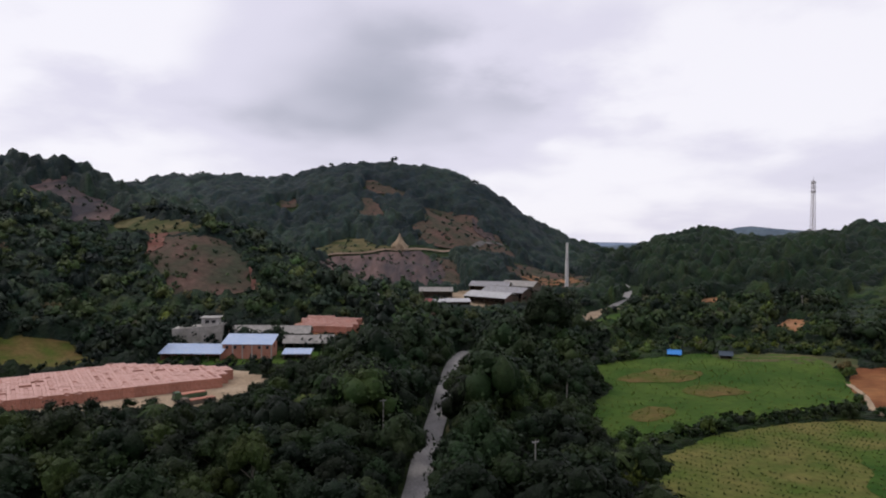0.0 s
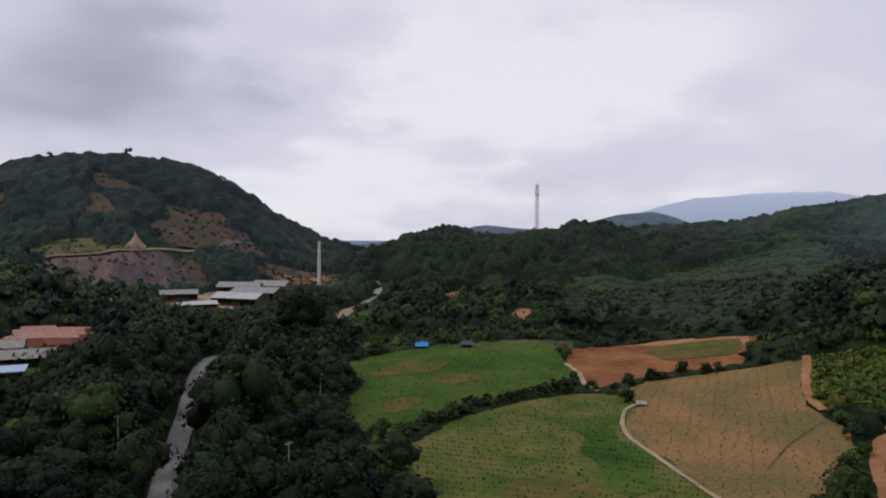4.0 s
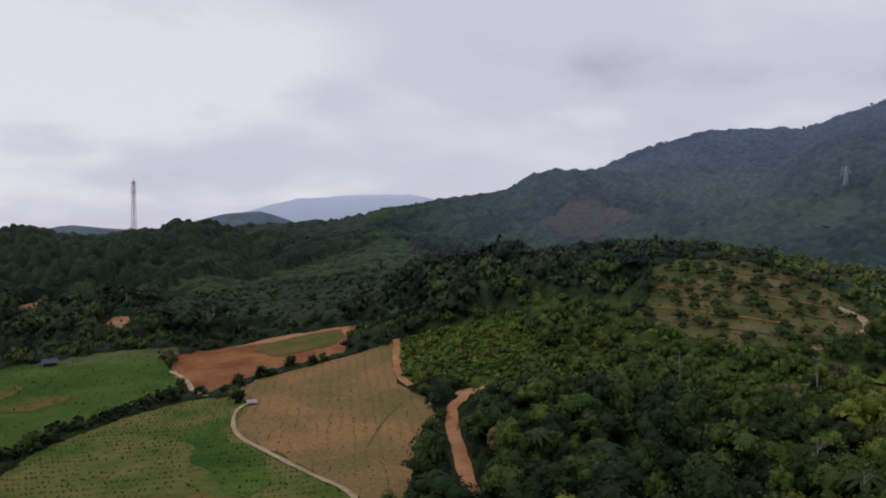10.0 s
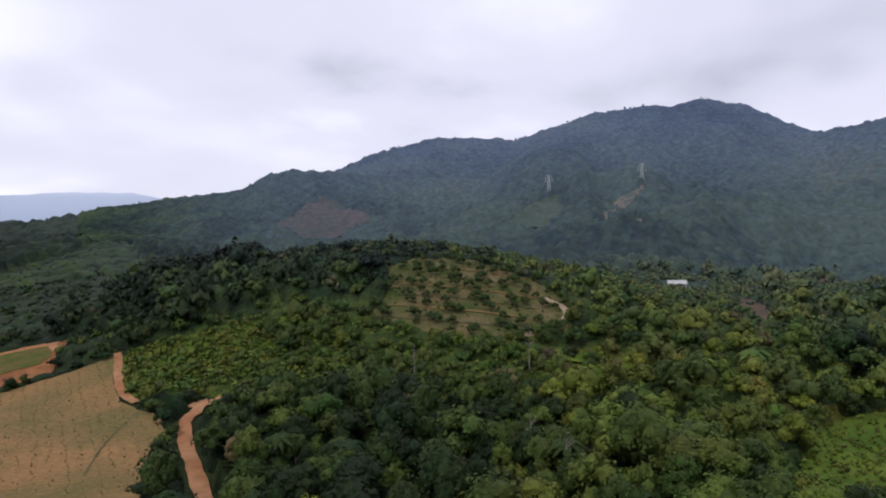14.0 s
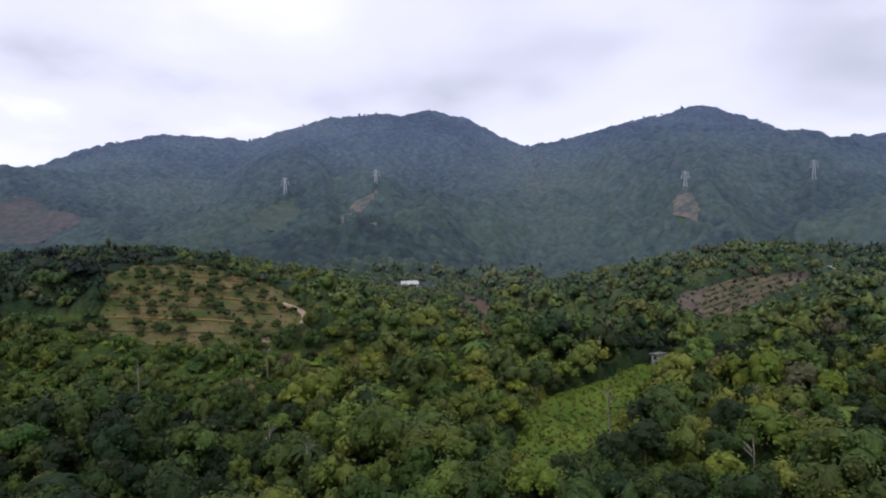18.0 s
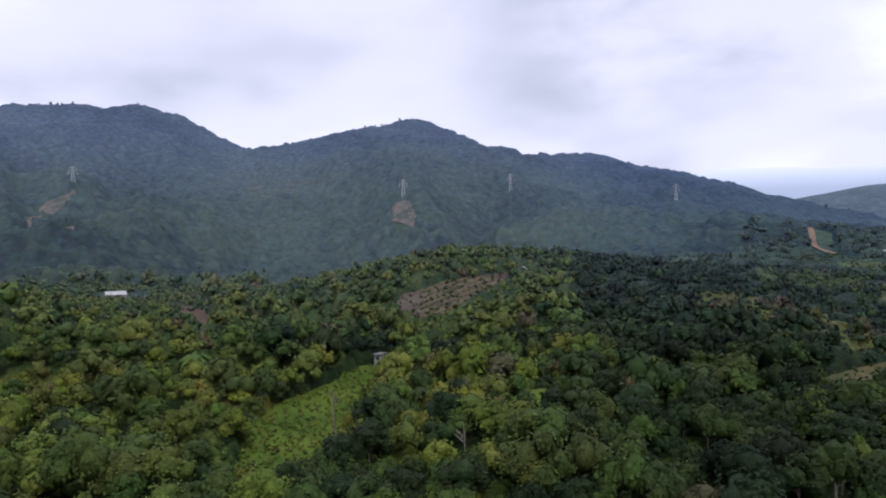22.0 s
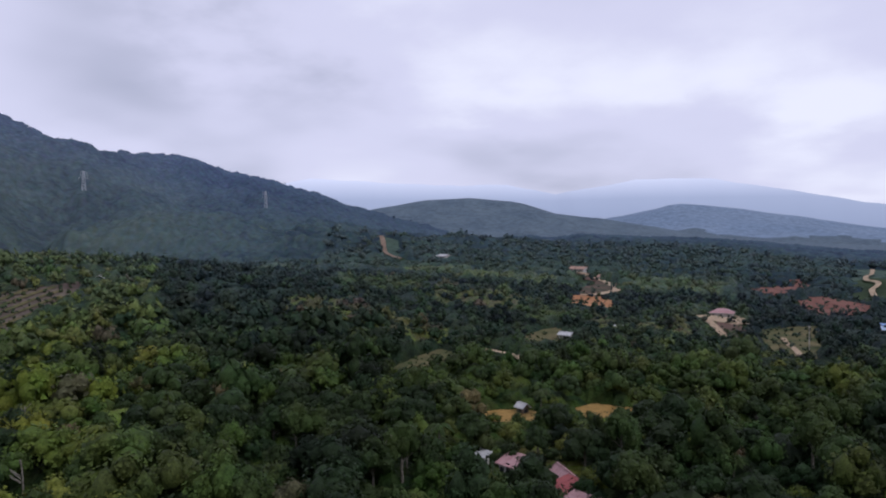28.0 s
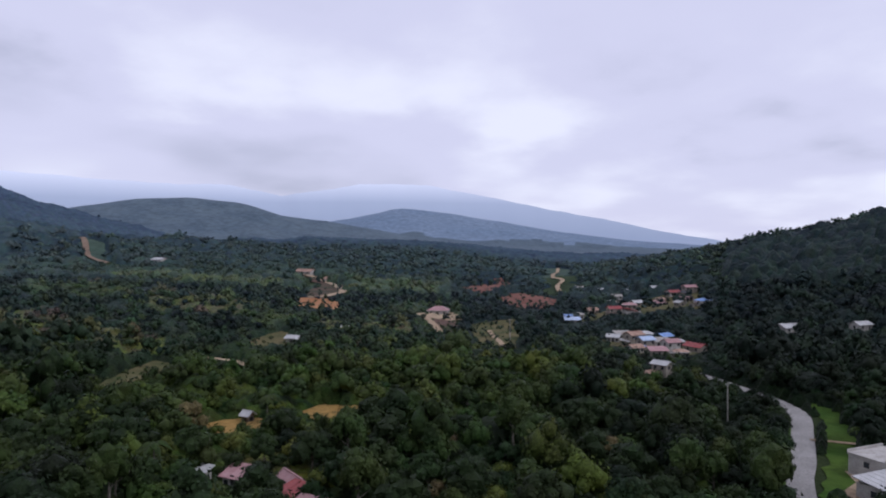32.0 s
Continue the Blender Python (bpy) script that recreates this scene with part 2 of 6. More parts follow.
# the long mountain
ridge([(44, 1320, 57), (47.8, 1320, 77), (52.5, 1330, 103), (55.8, 1340, 107), (61.3, 1400, 153), (64.4, 1440, 169), (67, 1480, 189), (69.8, 1520, 223), (74.6, 1580, 263), (81, 1600, 262), (83.9, 1600, 287), (87.6, 1600, 318)], 980, 1.35, 0.5, 260)
ridge([(87.6, 1600, 318), (91, 1600, 326), (92.9, 1600, 318), (95.3, 1600, 333), (97.6, 1600, 321), (99.8, 1610, 291), (102.6, 1640, 259), (104.2, 1660, 251)], 1000, 1.35, 0.5, 260)
ridge([(104.2, 1640, 247), (106.1, 1620, 270), (110.3, 1600, 278), (113.9, 1600, 299), (116.8, 1600, 315), (119.3, 1600, 296), (123, 1600, 264), (126.4, 1600, 226), (129.8, 1600, 225), (132.7, 1600, 219)], 980, 1.35, 0.5, 260)
ridge([(132.7, 1600, 219), (135.9, 1600, 191), (140.4, 1600, 166), (143.8, 1600, 131), (148, 1600, 101), (151.8, 1600, 70), (155.5, 1600, 35)], 800, 1.3, 0.35, 180)
# far hills
ridge([(13, 2700, 4), (22.3, 2650, 62), (24.1, 2600, 86), (27.9, 2600, 72), (31.7, 2600, 76), (33.1, 2600, 98), (35.5, 2600, 130), (37.8, 2600, 136), (40.6, 2600, 88), (45, 2600, 60)], 500)
ridge([(140, 2400, 100), (148.2, 2400, 158), (151.5, 2400, 180), (154.9, 2400, 187), (158.2, 2400, 175), (161, 2400, 134), (165.1, 2400, 114), (167.3, 2400, 90), (171, 2400, 60)], 700)
ridge([(163, 3200, 80), (167.3, 3200, 142), (171.7, 3200, 195), (175.8, 3200, 172), (179.7, 3200, 134), (183.3, 3200, 95), (189, 3200, 50)], 800)
# hill across the road, closing the valley behind
ridge([(197.5, 1000, 12), (199.7, 860, 28), (202.4, 800, 40), (204.9, 790, 53), (207, 780, 65), (208.3, 770, 70), (220, 700, 105), (245, 650, 110), (265, 600, 105), (290, 560, 105)], 330, 1.2)

# knolls: bearing, distance, height, radial and tangential half-widths
KNOLLS = [(76.8, 312, 29, 55, 75), (70, 430, 9, 70, 80), (124.5, 405, 25, 80, 80), (146, 430, 6, 60, 70), (117.5, 360, 10, 45, 40), (60, 330, 14, 70, 60), (92.5, 505, 10, 60, 70), (50, 560, 16, 130, 120),
          (116, 1000, 62, 110, 75), (125, 1060, 52, 120, 70), (91, 1020, 33, 150, 55), (83.4, 1060, 52, 150, 60), (138, 1150, 30, 120, 70)]


# how much the crests stand lower or higher than the ridge lines, by bearing
TRIM = [(-60, 0), (-33.0, -4), (-28.6, -3), (-25.8, -7), (-21.4, -5), (-18.5, -2), (-15.9, 1), (-12.4, -2), (-8.7, 3), (-4.5, 4), (0.7, 2), (4.5, 1), (7.4, -8), (10.2, -12), (16.0, 2), (19.0, 9), (21.3, 12), (25.2, 4), (28.7, 6), (33.3, 0), (37.0, -19), (44.1, -10), (47.4, -3), (52.1, -6), (56.2, -9), (60.1, -9), (66.0, -14), (70.3, 6), (74.6, -1), (79.2, -2), (81.9, -7), (85.0, -3), (87.9, -5), (91.1, -1), (95.3, -3), (98.1, -8), (101.3, -21), (103.9, -30), (110.3, 0), (113.9, -2), (117.5, 0), (121.0, -14), (123.9, -25), (126.6, -25), (130.1, -15), (132.6, -5), (135.0, -17), (139.5, -14), (143.8, -24), (148.0, -23), (151.8, -32), (155.5, -52), (164, 0)]


def value_noise(x, y, seed):
    """Smooth noise from 0 to 1 on arrays."""
    xi, yi = np.floor(x).astype(np.int64), np.floor(y).astype(np.int64)
    fx, fy = x - xi, y - yi
    fx, fy = fx * fx * (3 - 2 * fx), fy * fy * (3 - 2 * fy)

    def h(a, b):
        n = (a * 374761393 + b * 668265263 + seed * 974634777) & 0xFFFFFFFF
        n = ((n ^ (n >> 13)) * 1274126177) & 0xFFFFFFFF
        return ((n ^ (n >> 16)) & 0xFFFF) / 65535.0
    return (h(xi, yi) * (1 - fx) + h(xi + 1, yi) * fx) * (1 - fy) + (h(xi, yi + 1) * (1 - fx) + h(xi + 1, yi + 1) * fx) * fy


def fbm(x, y, size, seed, octaves=4):
    s, a, tot = 0.0, 1.0, 0.0
    for k in range(octaves):
        s = s + a * value_noise(x / size * 2 ** k, y / size * 2 ** k, seed + k)
        tot, a = tot + a, a * 0.5
    return s / tot


def smooth(u):
    u = np.clip(u, 0, 1)
    return u * u * (3 - 2 * u)


def bearing(x, y):
    a = np.degrees(np.arctan2(x, y))
    return np.where(a < -60, a + 360, a)


def height(x, y):
    """The ground's height at x, y (arrays)."""
    x, y = np.asarray(x, float), np.asarray(y, float)
    r, az = np.hypot(x, y), bearing(x, y)
    # the valley floor climbs towards the south-east
    climb = smooth((az - 118) / 25) * (1 - 0.75 * smooth((az - 172) / 16))
    h = 36 * climb * smooth((r - 260) / 900)
    h = h + 9 * smooth((az - 20) / 30) * (1 - smooth((az - 150) / 30)) * smooth((r - 180) / 300)
    top = np.zeros_like(r)
    for pts, wide, power, gully, size in RIDGES:
        warp = fbm(x, y, size, 11, 4) - 0.5
        best = np.zeros_like(r)
        for (x0, y0, z0), (x1, y1, z1) in zip(pts, pts[1:]):
            dx, dy = x1 - x0, y1 - y0
            t = np.clip(((x - x0) * dx + (y - y0) * dy) / (dx * dx + dy * dy), 0, 1)
            d = np.hypot(x - x0 - t * dx, y - y0 - t * dy)
            u = d / wide
            u = u * (1 + 1.6 * gully * warp * np.minimum(1, u * 3) / (0.35 + u))
            u = np.sqrt(u * u + 0.0009) - 0.03
            best = np.maximum(best, (z0 + t * (z1 - z0)) * np.clip(1 - u, 0, 1) ** power)
        top = np.maximum(top, best)
    h = np.where(top > h, top + 0.15 * h * np.exp(-(top - h) / 20), h + 0.15 * top * np.exp(-(h - top) / 20))
    for a, d, z, sr, st in KNOLLS:
        kx, ky = d * math.sin(radians(a)), d * math.cos(radians(a))
        rad = ((x - kx) * kx + (y - ky) * ky) / d
        tan = ((x - kx) * ky - (y - ky) * kx) / d
        h = h + z * np.exp(-0.5 * ((rad / sr) ** 2 + (tan / st) ** 2))
    if TRIM:
        h = h + np.interp(az, [q[0] for q in TRIM], [q[1] for q in TRIM]) * smooth((r - 430 - 520 * smooth((az - 116) / 16)) / 170) * (1 - smooth((r - 1800) / 250)) * smooth(h / 25)
    # spurs and gullies running down the mountain
    turn = az / 4.2 + 1.5 * (fbm(x, y, 330, 51, 3) - 0.5)
    spur = 1 - 2 * np.abs(2 * value_noise(turn, r / 700, 53) - 1)
    side = smooth((r - 640) / 220) * (1 - smooth((r - 1230) / 260)) * smooth((az - 50) / 12) * (1 - smooth((az - 138) / 14))
    h = h + 10 * spur * side
    rough = smooth((r - 230) / 250)
    return h + rough * 5 * (fbm(x, y, 90, 5, 3) - 0.5)


# ---- building blocks ----
def mesh_object(name, verts, faces, mat, parent=None, label="", smooth_shade=False):
    me = bpy.data.meshes.new(name)
    me.from_pydata([tuple(v) for v in verts], [], faces)
    me.materials.append(mat)
    if smooth_shade:
        me.polygons.foreach_set("use_smooth", [True] * len(me.polygons))
    me.update()
    ob = new(name, me)
    if parent:
        ob.parent = parent
    if label:
        ob["label"] = label
    return ob


def part(name, bm, mat, parent, label=""):
    me = bpy.data.meshes.new(name)
    bm.to_mesh(me)
    bm.free()
    me.materials.append(mat)
    ob = new(name, me)
    ob.parent = parent
    if label:
        ob["label"] = label
    return ob


def z_at(x, y):
    return float(height(np.array([x]), np.array([y]))[0])


def curve_through(pts, step, closed=False):
    """A smooth line through the points, cut to about that step."""
    p = [np.array(q, float) for q in pts]
    n, out = len(p), []
    for k in range(n if closed else n - 1):
        a, b = p[k], p[(k + 1) % n]
        pa = p[(k - 1) % n] if closed or k else a
        pb = p[(k + 2) % n] if closed or k + 2 < n else b
        m = max(1, int(np.hypot(*(b - a)) / step))
        for i in range(m):
            t = i / m
            out.append(0.5 * (2 * a + (b - pa) * t + (2 * pa - 5 * a + 4 * b - pb) * t * t + (3 * a - 3 * b + pb - pa) * t ** 3))
    if not closed:
        out.append(p[-1])
    return np.array(out)


def inside(x, y, poly):
    """Which of the points lie in the polygon."""
    hit = np.zeros(np.shape(x), bool)
    n = len(poly)
    for k in range(n):
        (x0, y0), (x1, y1) = poly[k], poly[(k + 1) % n]
        if y0 == y1:
            continue
        hit ^= ((y0 > y) != (y1 > y)) & (x < (x1 - x0) * (y - y0) / (y1 - y0) + x0)
    return hit


def line_distance(x, y, line):
    best = np.full(np.shape(x), 1e9)
    for (x0, y0), (x1, y1) in zip(line, line[1:]):
        dx, dy = x1 - x0, y1 - y0
        t = np.clip(((x - x0) * dx + (y - y0) * dy) / (dx * dx + dy * dy + 1e-9), 0, 1)
        best = np.minimum(best, np.hypot(x - x0 - t * dx, y - y0 - t * dy))
    return best


def sector(a0, a1, r0, r1):
    """A piece of the ring between two bearings."""
    n = max(2, int((a1 - a0) / 4))
    e = [(a0 + (a1 - a0) * k / n) for k in range(n + 1)]
    return [(r0 * math.sin(radians(a)), r0 * math.cos(radians(a))) for a in e] + [(r1 * math.sin(radians(a)), r1 * math.cos(radians(a))) for a in e[::-1]]


OPEN = []        # polygons with no trees
WAYS = []        # lines with no trees: points, half width


def patch(name, pts, mat, lift, label, category, step=5.0, kind="structure", edge=1.5, smooth_edge=True, wander=0.0):
    """A piece of ground of its own kind, laid over the land."""
    from_pts = curve_through(pts, edge * 2, True) if smooth_edge else np.array(pts, float)
    rim = from_pts + (np.random.rand(*from_pts.shape) - 0.5) * edge * (1 if smooth_edge else 0)
    if wander:
        rim = rim + wander * np.column_stack([fbm(rim[:, 0], rim[:, 1], wander * 3, 61, 3) - 0.5, fbm(rim[:, 0], rim[:, 1], wander * 3, 67, 3) - 0.5]) * 2
    lo, hi = rim.min(0), rim.max(0)
    gx, gy = np.meshgrid(np.arange(lo[0], hi[0], step), np.arange(lo[1], hi[1], step))
    keep = inside(gx, gy, rim)
    allp = [Vector(q) for q in rim] + [Vector((a, b)) for a, b in zip(gx[keep], gy[keep])]
    n = len(rim)
    from mathutils import geometry
    v, _, f, *_ = geometry.delaunay_2d_cdt(allp, [(k, (k + 1) % n) for k in range(n)], [], 1, 1e-4)
    v = np.array([(a.x, a.y) for a in v])
    z = height(v[:, 0], v[:, 1]) + lift
    ob = mesh_object(name, np.column_stack([v, z]), [list(q) for q in f], mat)
    if ob.data.polygons and ob.data.polygons[0].normal.z < 0:
        ob.data.flip_normals()
    return tagged(ob, label, category, "", kind)


def ribbon(name, pts, wide, mat, lift, label, category, step=4.0, ragged=0.0, crown=0.0):
    """A road or path along a line, draped on the land."""
    line = curve_through(pts, step)
    d = np.gradient(line, axis=0)
    d /= np.linalg.norm(d, axis=1)[:, None] + 1e-9
    side = np.column_stack([d[:, 1], -d[:, 0]])
    w = wide / 2 * (1 + ragged * (np.random.rand(len(line), 2) - 0.5))
    rows = [line - side * w[:, :1], line - side * 0.0, line + side * w[:, 1:]]
    verts = np.concatenate([np.column_stack([q, height(q[:, 0], q[:, 1]) + lift + c]) for q, c in zip(rows, (0, crown, 0))])
    n = len(line)
    faces = [(k, k + 1, k + 1 + n, k + n) for k in range(n - 1)] + [(k + n, k + 1 + n, k + 1 + 2 * n, k + 2 * n) for k in range(n - 1)]
    ob = mesh_object(name, verts, faces, mat)
    if ob.data.polygons[0].normal.z < 0:
        ob.data.flip_normals()
    return tagged(ob, label, category, "", "structure")


# ---- ground sheet ----
def build_ground():
    rr = np.concatenate([np.linspace(0.5, 60, 10), np.exp(np.linspace(np.log(66), np.log(4900), 240))])
    az = np.concatenate([np.arange(-36, 212, 0.9), np.arange(212, 324, 3.0)])
    R, A = np.meshgrid(rr, np.radians(az), indexing="ij")
    X, Y = R * np.sin(A), R * np.cos(A)
    Z = height(X, Y)
    nr, na = R.shape
    verts = np.column_stack([X.ravel(), Y.ravel(), Z.ravel()])
    i = np.arange(nr - 1)[:, None] * na
    j = np.arange(na)[None, :]
    quad = np.stack([i + j, i + (j + 1) % na, i + na + (j + 1) % na, i + na + j], -1).reshape(-1, 4)
    me = bpy.data.meshes.new("ground")
    me.vertices.add(len(verts))
    me.vertices.foreach_set("co", verts.ravel())
    me.loops.add(len(quad) * 4 + na)
    me.loops.foreach_set("vertex_index", np.concatenate([quad[:, ::-1].ravel(), np.arange(na)]))
    me.polygons.add(len(quad) + 1)
    me.polygons.foreach_set("loop_start", np.arange(len(quad) + 1) * 4)
    for m in (SOIL, SOIL_MID, SOIL_FAR, NEAR_HILLS, HILLS_FAR, SOIL_HAZE):
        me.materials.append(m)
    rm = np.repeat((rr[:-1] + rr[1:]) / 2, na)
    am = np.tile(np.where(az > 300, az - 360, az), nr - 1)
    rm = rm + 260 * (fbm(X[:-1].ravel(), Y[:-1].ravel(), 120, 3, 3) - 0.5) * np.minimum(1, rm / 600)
    # farther rings take the grounds with more haze in their colour
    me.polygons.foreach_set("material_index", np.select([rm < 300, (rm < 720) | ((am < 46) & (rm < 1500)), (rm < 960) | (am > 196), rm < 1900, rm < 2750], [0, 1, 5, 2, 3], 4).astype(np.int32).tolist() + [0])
    me.polygons.foreach_set("use_smooth", np.ones(len(quad) + 1, bool))
    me.update(calc_edges=True)
    ob = new("ground", me)
    tagged(ob, "undulating green valley floor rising into forested hills and mountains", "ground", "", "structure")


build_ground()


# ---- trees ----
def ico():
    bm = bmesh.new()
    bmesh.ops.create_icosphere(bm, subdivisions=1, radius=1.0)
    v = np.array([a.co[:] for a in bm.verts])
    f = np.array([[a.index for a in b.verts] for b in bm.faces])
    bm.free()
    return v, f


ICO_V, ICO_F = ico()
OCT_V = np.array([(1, 0, 0), (-1, 0, 0), (0, 1, 0), (0, -1, 0), (0, 0, 1), (0, 0, -1)], float)
OCT_F = np.array([(0, 2, 4), (2, 1, 4), (1, 3, 4), (3, 0, 4), (2, 0, 5), (1, 2, 5), (3, 1, 5), (0, 3, 5)])


def crown_shape(rng, lobes, leaves, size, tall=0.8, core=0.8, loose=0.3):
    """A crown one unit in radius: boughs heaped into a dome, wrapped in small leaf clumps. Returns points and triangles."""
    cs, rs = [], []
    for k in range(lobes):
        if lobes == 1:
            cs.append((0.0, 0.0, 0.0))
            rs.append(0.85)
            continue
        u = (k + 0.5) / lobes
        a, q = rng.random() * 0.9 + k * 2.4, 0.66 * math.sqrt(u) * (0.85 + 0.3 * rng.random())
        cs.append((q * math.cos(a), q * math.sin(a), tall * (0.62 - 1.25 * q * q + 0.3 * (rng.random() - 0.5))))
        rs.append((0.34 + 0.2 * rng.random()) * (1.0 if lobes > 3 else 1.25))
    cs, rs = np.array(cs), np.array(rs)
    vs, fs, n = [], [], 0
    for c, r in zip(cs, rs):
        cv, cf = (ICO_V, ICO_F) if leaves > 100 else (OCT_V, OCT_F)
        vs.append(cv * (core * r * (0.75 + 0.5 * rng.random((len(cv), 1)))) * (1, 1, 0.5 + 0.5 * tall) + c)
        fs.append(cf + n)
        n += len(cv)
    k = rng.integers(lobes, size=leaves)
    d = rng.normal(size=(leaves, 3))
    d[:, 2] = np.abs(d[:, 2]) * 0.95 - 0.3
    d /= np.linalg.norm(d, axis=1)[:, None]
    p = cs[k] + d * (rs[k] * (0.84 + loose * rng.random(leaves) ** 1.5))[:, None] * (1, 1, 0.5 + 0.5 * tall)
    nrm = d + rng.normal(size=(leaves, 3)) * 0.32 + (0, 0, 0.3)
    nrm /= np.linalg.norm(nrm, axis=1)[:, None]
    t = np.cross(nrm, rng.normal(size=(leaves, 3)))
    t /= np.linalg.norm(t, axis=1)[:, None]
    b = np.cross(nrm, t)
    s = (size * (0.6 + 0.8 * rng.random(leaves)))[:, None]
    tri = np.stack([p - t * s - b * s * 0.6, p + t * s * 1.1 - b * s * 0.5, p + b * s * 1.15 - nrm * s * 0.3], 1)
    vs.append(tri.reshape(-1, 3))
    fs.append(np.arange(leaves * 3).reshape(-1, 3) + n)
    return np.concatenate(vs), np.concatenate(fs)


def palm_shape(rng, fronds=11, cut=5):
    """A palm head one unit in radius: arching fronds with a folded blade."""
    vs, fs, n = [], [], 0
    for k in range(fronds):
        a = 6.283 * k / fronds + rng.random() * 0.5
        rise, long = 0.25 + 0.75 * rng.random(), 0.8 + 0.35 * rng.random()
        d, s = np.array([math.cos(a), math.sin(a), 0]), np.array([-math.sin(a), math.cos(a), 0])
        for i in range(cut + 1):
            u = i / cut
            c = d * long * u + np.array([0, 0, rise * u - (0.55 + rise) * u * u * 0.85])
            w = 0.17 * math.sin(math.pi * (0.12 + 0.86 * u)) * (0.7 + 0.5 * rng.random())
            vs.append(np.array([c - s * w - (0, 0, w * 0.6), c, c + s * w - (0, 0, w * 0.6)]))
        for i in range(cut):
            o = n + 3 * i
            fs.append(np.array([[o, o + 3, o + 4], [o, o + 4, o + 1], [o + 1, o + 4, o + 5], [o + 1, o + 5, o + 2]]))
        n += 3 * (cut + 1)
    return np.concatenate(vs), np.concatenate(fs)


GREENS = np.array([(0.0055, 0.0112, 0.0042), (0.0175, 0.0325, 0.0095), (0.05, 0.076, 0.0155), (0.1, 0.128, 0.019), (0.07, 0.054, 0.03)])
# the same leaves with pale blue distance haze mixed into the colour
HAZED_GREENS = np.array([(0.056, 0.073, 0.094), (0.067, 0.087, 0.111), (0.078, 0.101, 0.124), (0.09, 0.114, 0.128), (0.1, 0.11, 0.116)])


def leaf_haze(x, y):
    """How much distance haze is painted into the leaf colour, by range and bearing."""
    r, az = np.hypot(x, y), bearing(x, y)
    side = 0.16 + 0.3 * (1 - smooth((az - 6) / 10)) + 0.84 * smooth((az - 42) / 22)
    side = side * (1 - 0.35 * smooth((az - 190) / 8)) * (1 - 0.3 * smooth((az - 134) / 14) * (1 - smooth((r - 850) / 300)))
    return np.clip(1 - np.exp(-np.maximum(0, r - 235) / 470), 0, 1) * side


def leaf_colour(tint, x, y, seed=5):
    """The leaf colour of each plant, by its kind (tint) and by the haze painted in where it grows."""
    k = np.clip(tint, 0, 1) * 4
    rng = np.random.default_rng(seed)
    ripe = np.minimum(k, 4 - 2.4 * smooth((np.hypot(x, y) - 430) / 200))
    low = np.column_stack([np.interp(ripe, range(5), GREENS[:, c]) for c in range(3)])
    high = np.column_stack([np.interp(k, range(5), HAZED_GREENS[:, c]) for c in range(3)])
    # the painted haze turns bluer with height
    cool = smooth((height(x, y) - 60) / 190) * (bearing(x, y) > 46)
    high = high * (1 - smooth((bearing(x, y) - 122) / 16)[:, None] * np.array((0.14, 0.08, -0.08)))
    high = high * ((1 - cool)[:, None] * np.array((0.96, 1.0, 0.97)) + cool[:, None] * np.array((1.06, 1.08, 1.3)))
    u = leaf_haze(x, y)[:, None]
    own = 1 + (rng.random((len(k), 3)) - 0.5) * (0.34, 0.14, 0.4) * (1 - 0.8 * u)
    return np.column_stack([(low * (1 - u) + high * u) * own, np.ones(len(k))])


def planted(name, shapes, xyz, rad, tall, turn, tint, which, mat, label, category, lift=0.55):
    """Many plants of one wood in one mesh; xyz is the foot, tall the crown's middle above it."""
    V, F, T, n = [], [], [], 0
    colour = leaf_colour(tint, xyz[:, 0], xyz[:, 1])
    for k, (sv, sf) in enumerate(shapes):
        m = np.nonzero(which == k)[0]
        if not len(m):
            continue
        c, s = np.cos(turn[m])[:, None], np.sin(turn[m])[:, None]
        x = (sv[None, :, 0] * c - sv[None, :, 1] * s) * rad[m][:, None] + xyz[m, 0][:, None]
        y = (sv[None, :, 0] * s + sv[None, :, 1] * c) * rad[m][:, None] + xyz[m, 1][:, None]
        z = sv[None, :, 2] * (rad[m] * (0.75 + 0.5 * ((turn[m] * 7) % 1)))[:, None] + (xyz[m, 2] + tall[m] * lift)[:, None]
        V.append(np.stack([x, y, z], -1).reshape(-1, 3))
        off = n + np.arange(len(m)) * len(sv)
        F.append((sf[None] + off[:, None, None]).reshape(-1, 3))
        T.append(np.repeat(colour[m], len(sv), axis=0))
        n += len(m) * len(sv)
    if not V:
        return None
    V, F, T = np.concatenate(V), np.concatenate(F), np.concatenate(T)
    me = bpy.data.meshes.new(name)
    me.vertices.add(len(V))
    me.vertices.foreach_set("co", V.ravel())
    me.loops.add(len(F) * 3)
    me.loops.foreach_set("vertex_index", F.ravel().astype(np.int32))
    me.polygons.add(len(F))
    me.polygons.foreach_set("loop_start", np.arange(len(F)) * 3)
    me.attributes.new("leaf", "FLOAT_COLOR", "POINT").data.foreach_set("color", T.ravel().astype(np.float32))
    me.materials.append(mat)
    me.update(calc_edges=True)
    return tagged(new(name, me), label, category, "", "stuff")


def spread(step, r0, r1, a0, a1, rng):
    """Uneven planting places on a jittered grid in a ring sector."""
    g = np.arange(-r1, r1, step)
    x, y = np.meshgrid(g, g)
    x = (x + (rng.random(x.shape) - 0.5) * step * 0.9).ravel()
    y = (y + (rng.random(y.shape) - 0.5) * step * 0.9).ravel()
    r, az = np.hypot(x, y), bearing(x, y)
    k = (r > r0) & (r < r1) & (az > a0) & (az < a1)
    return x[k], y[k]


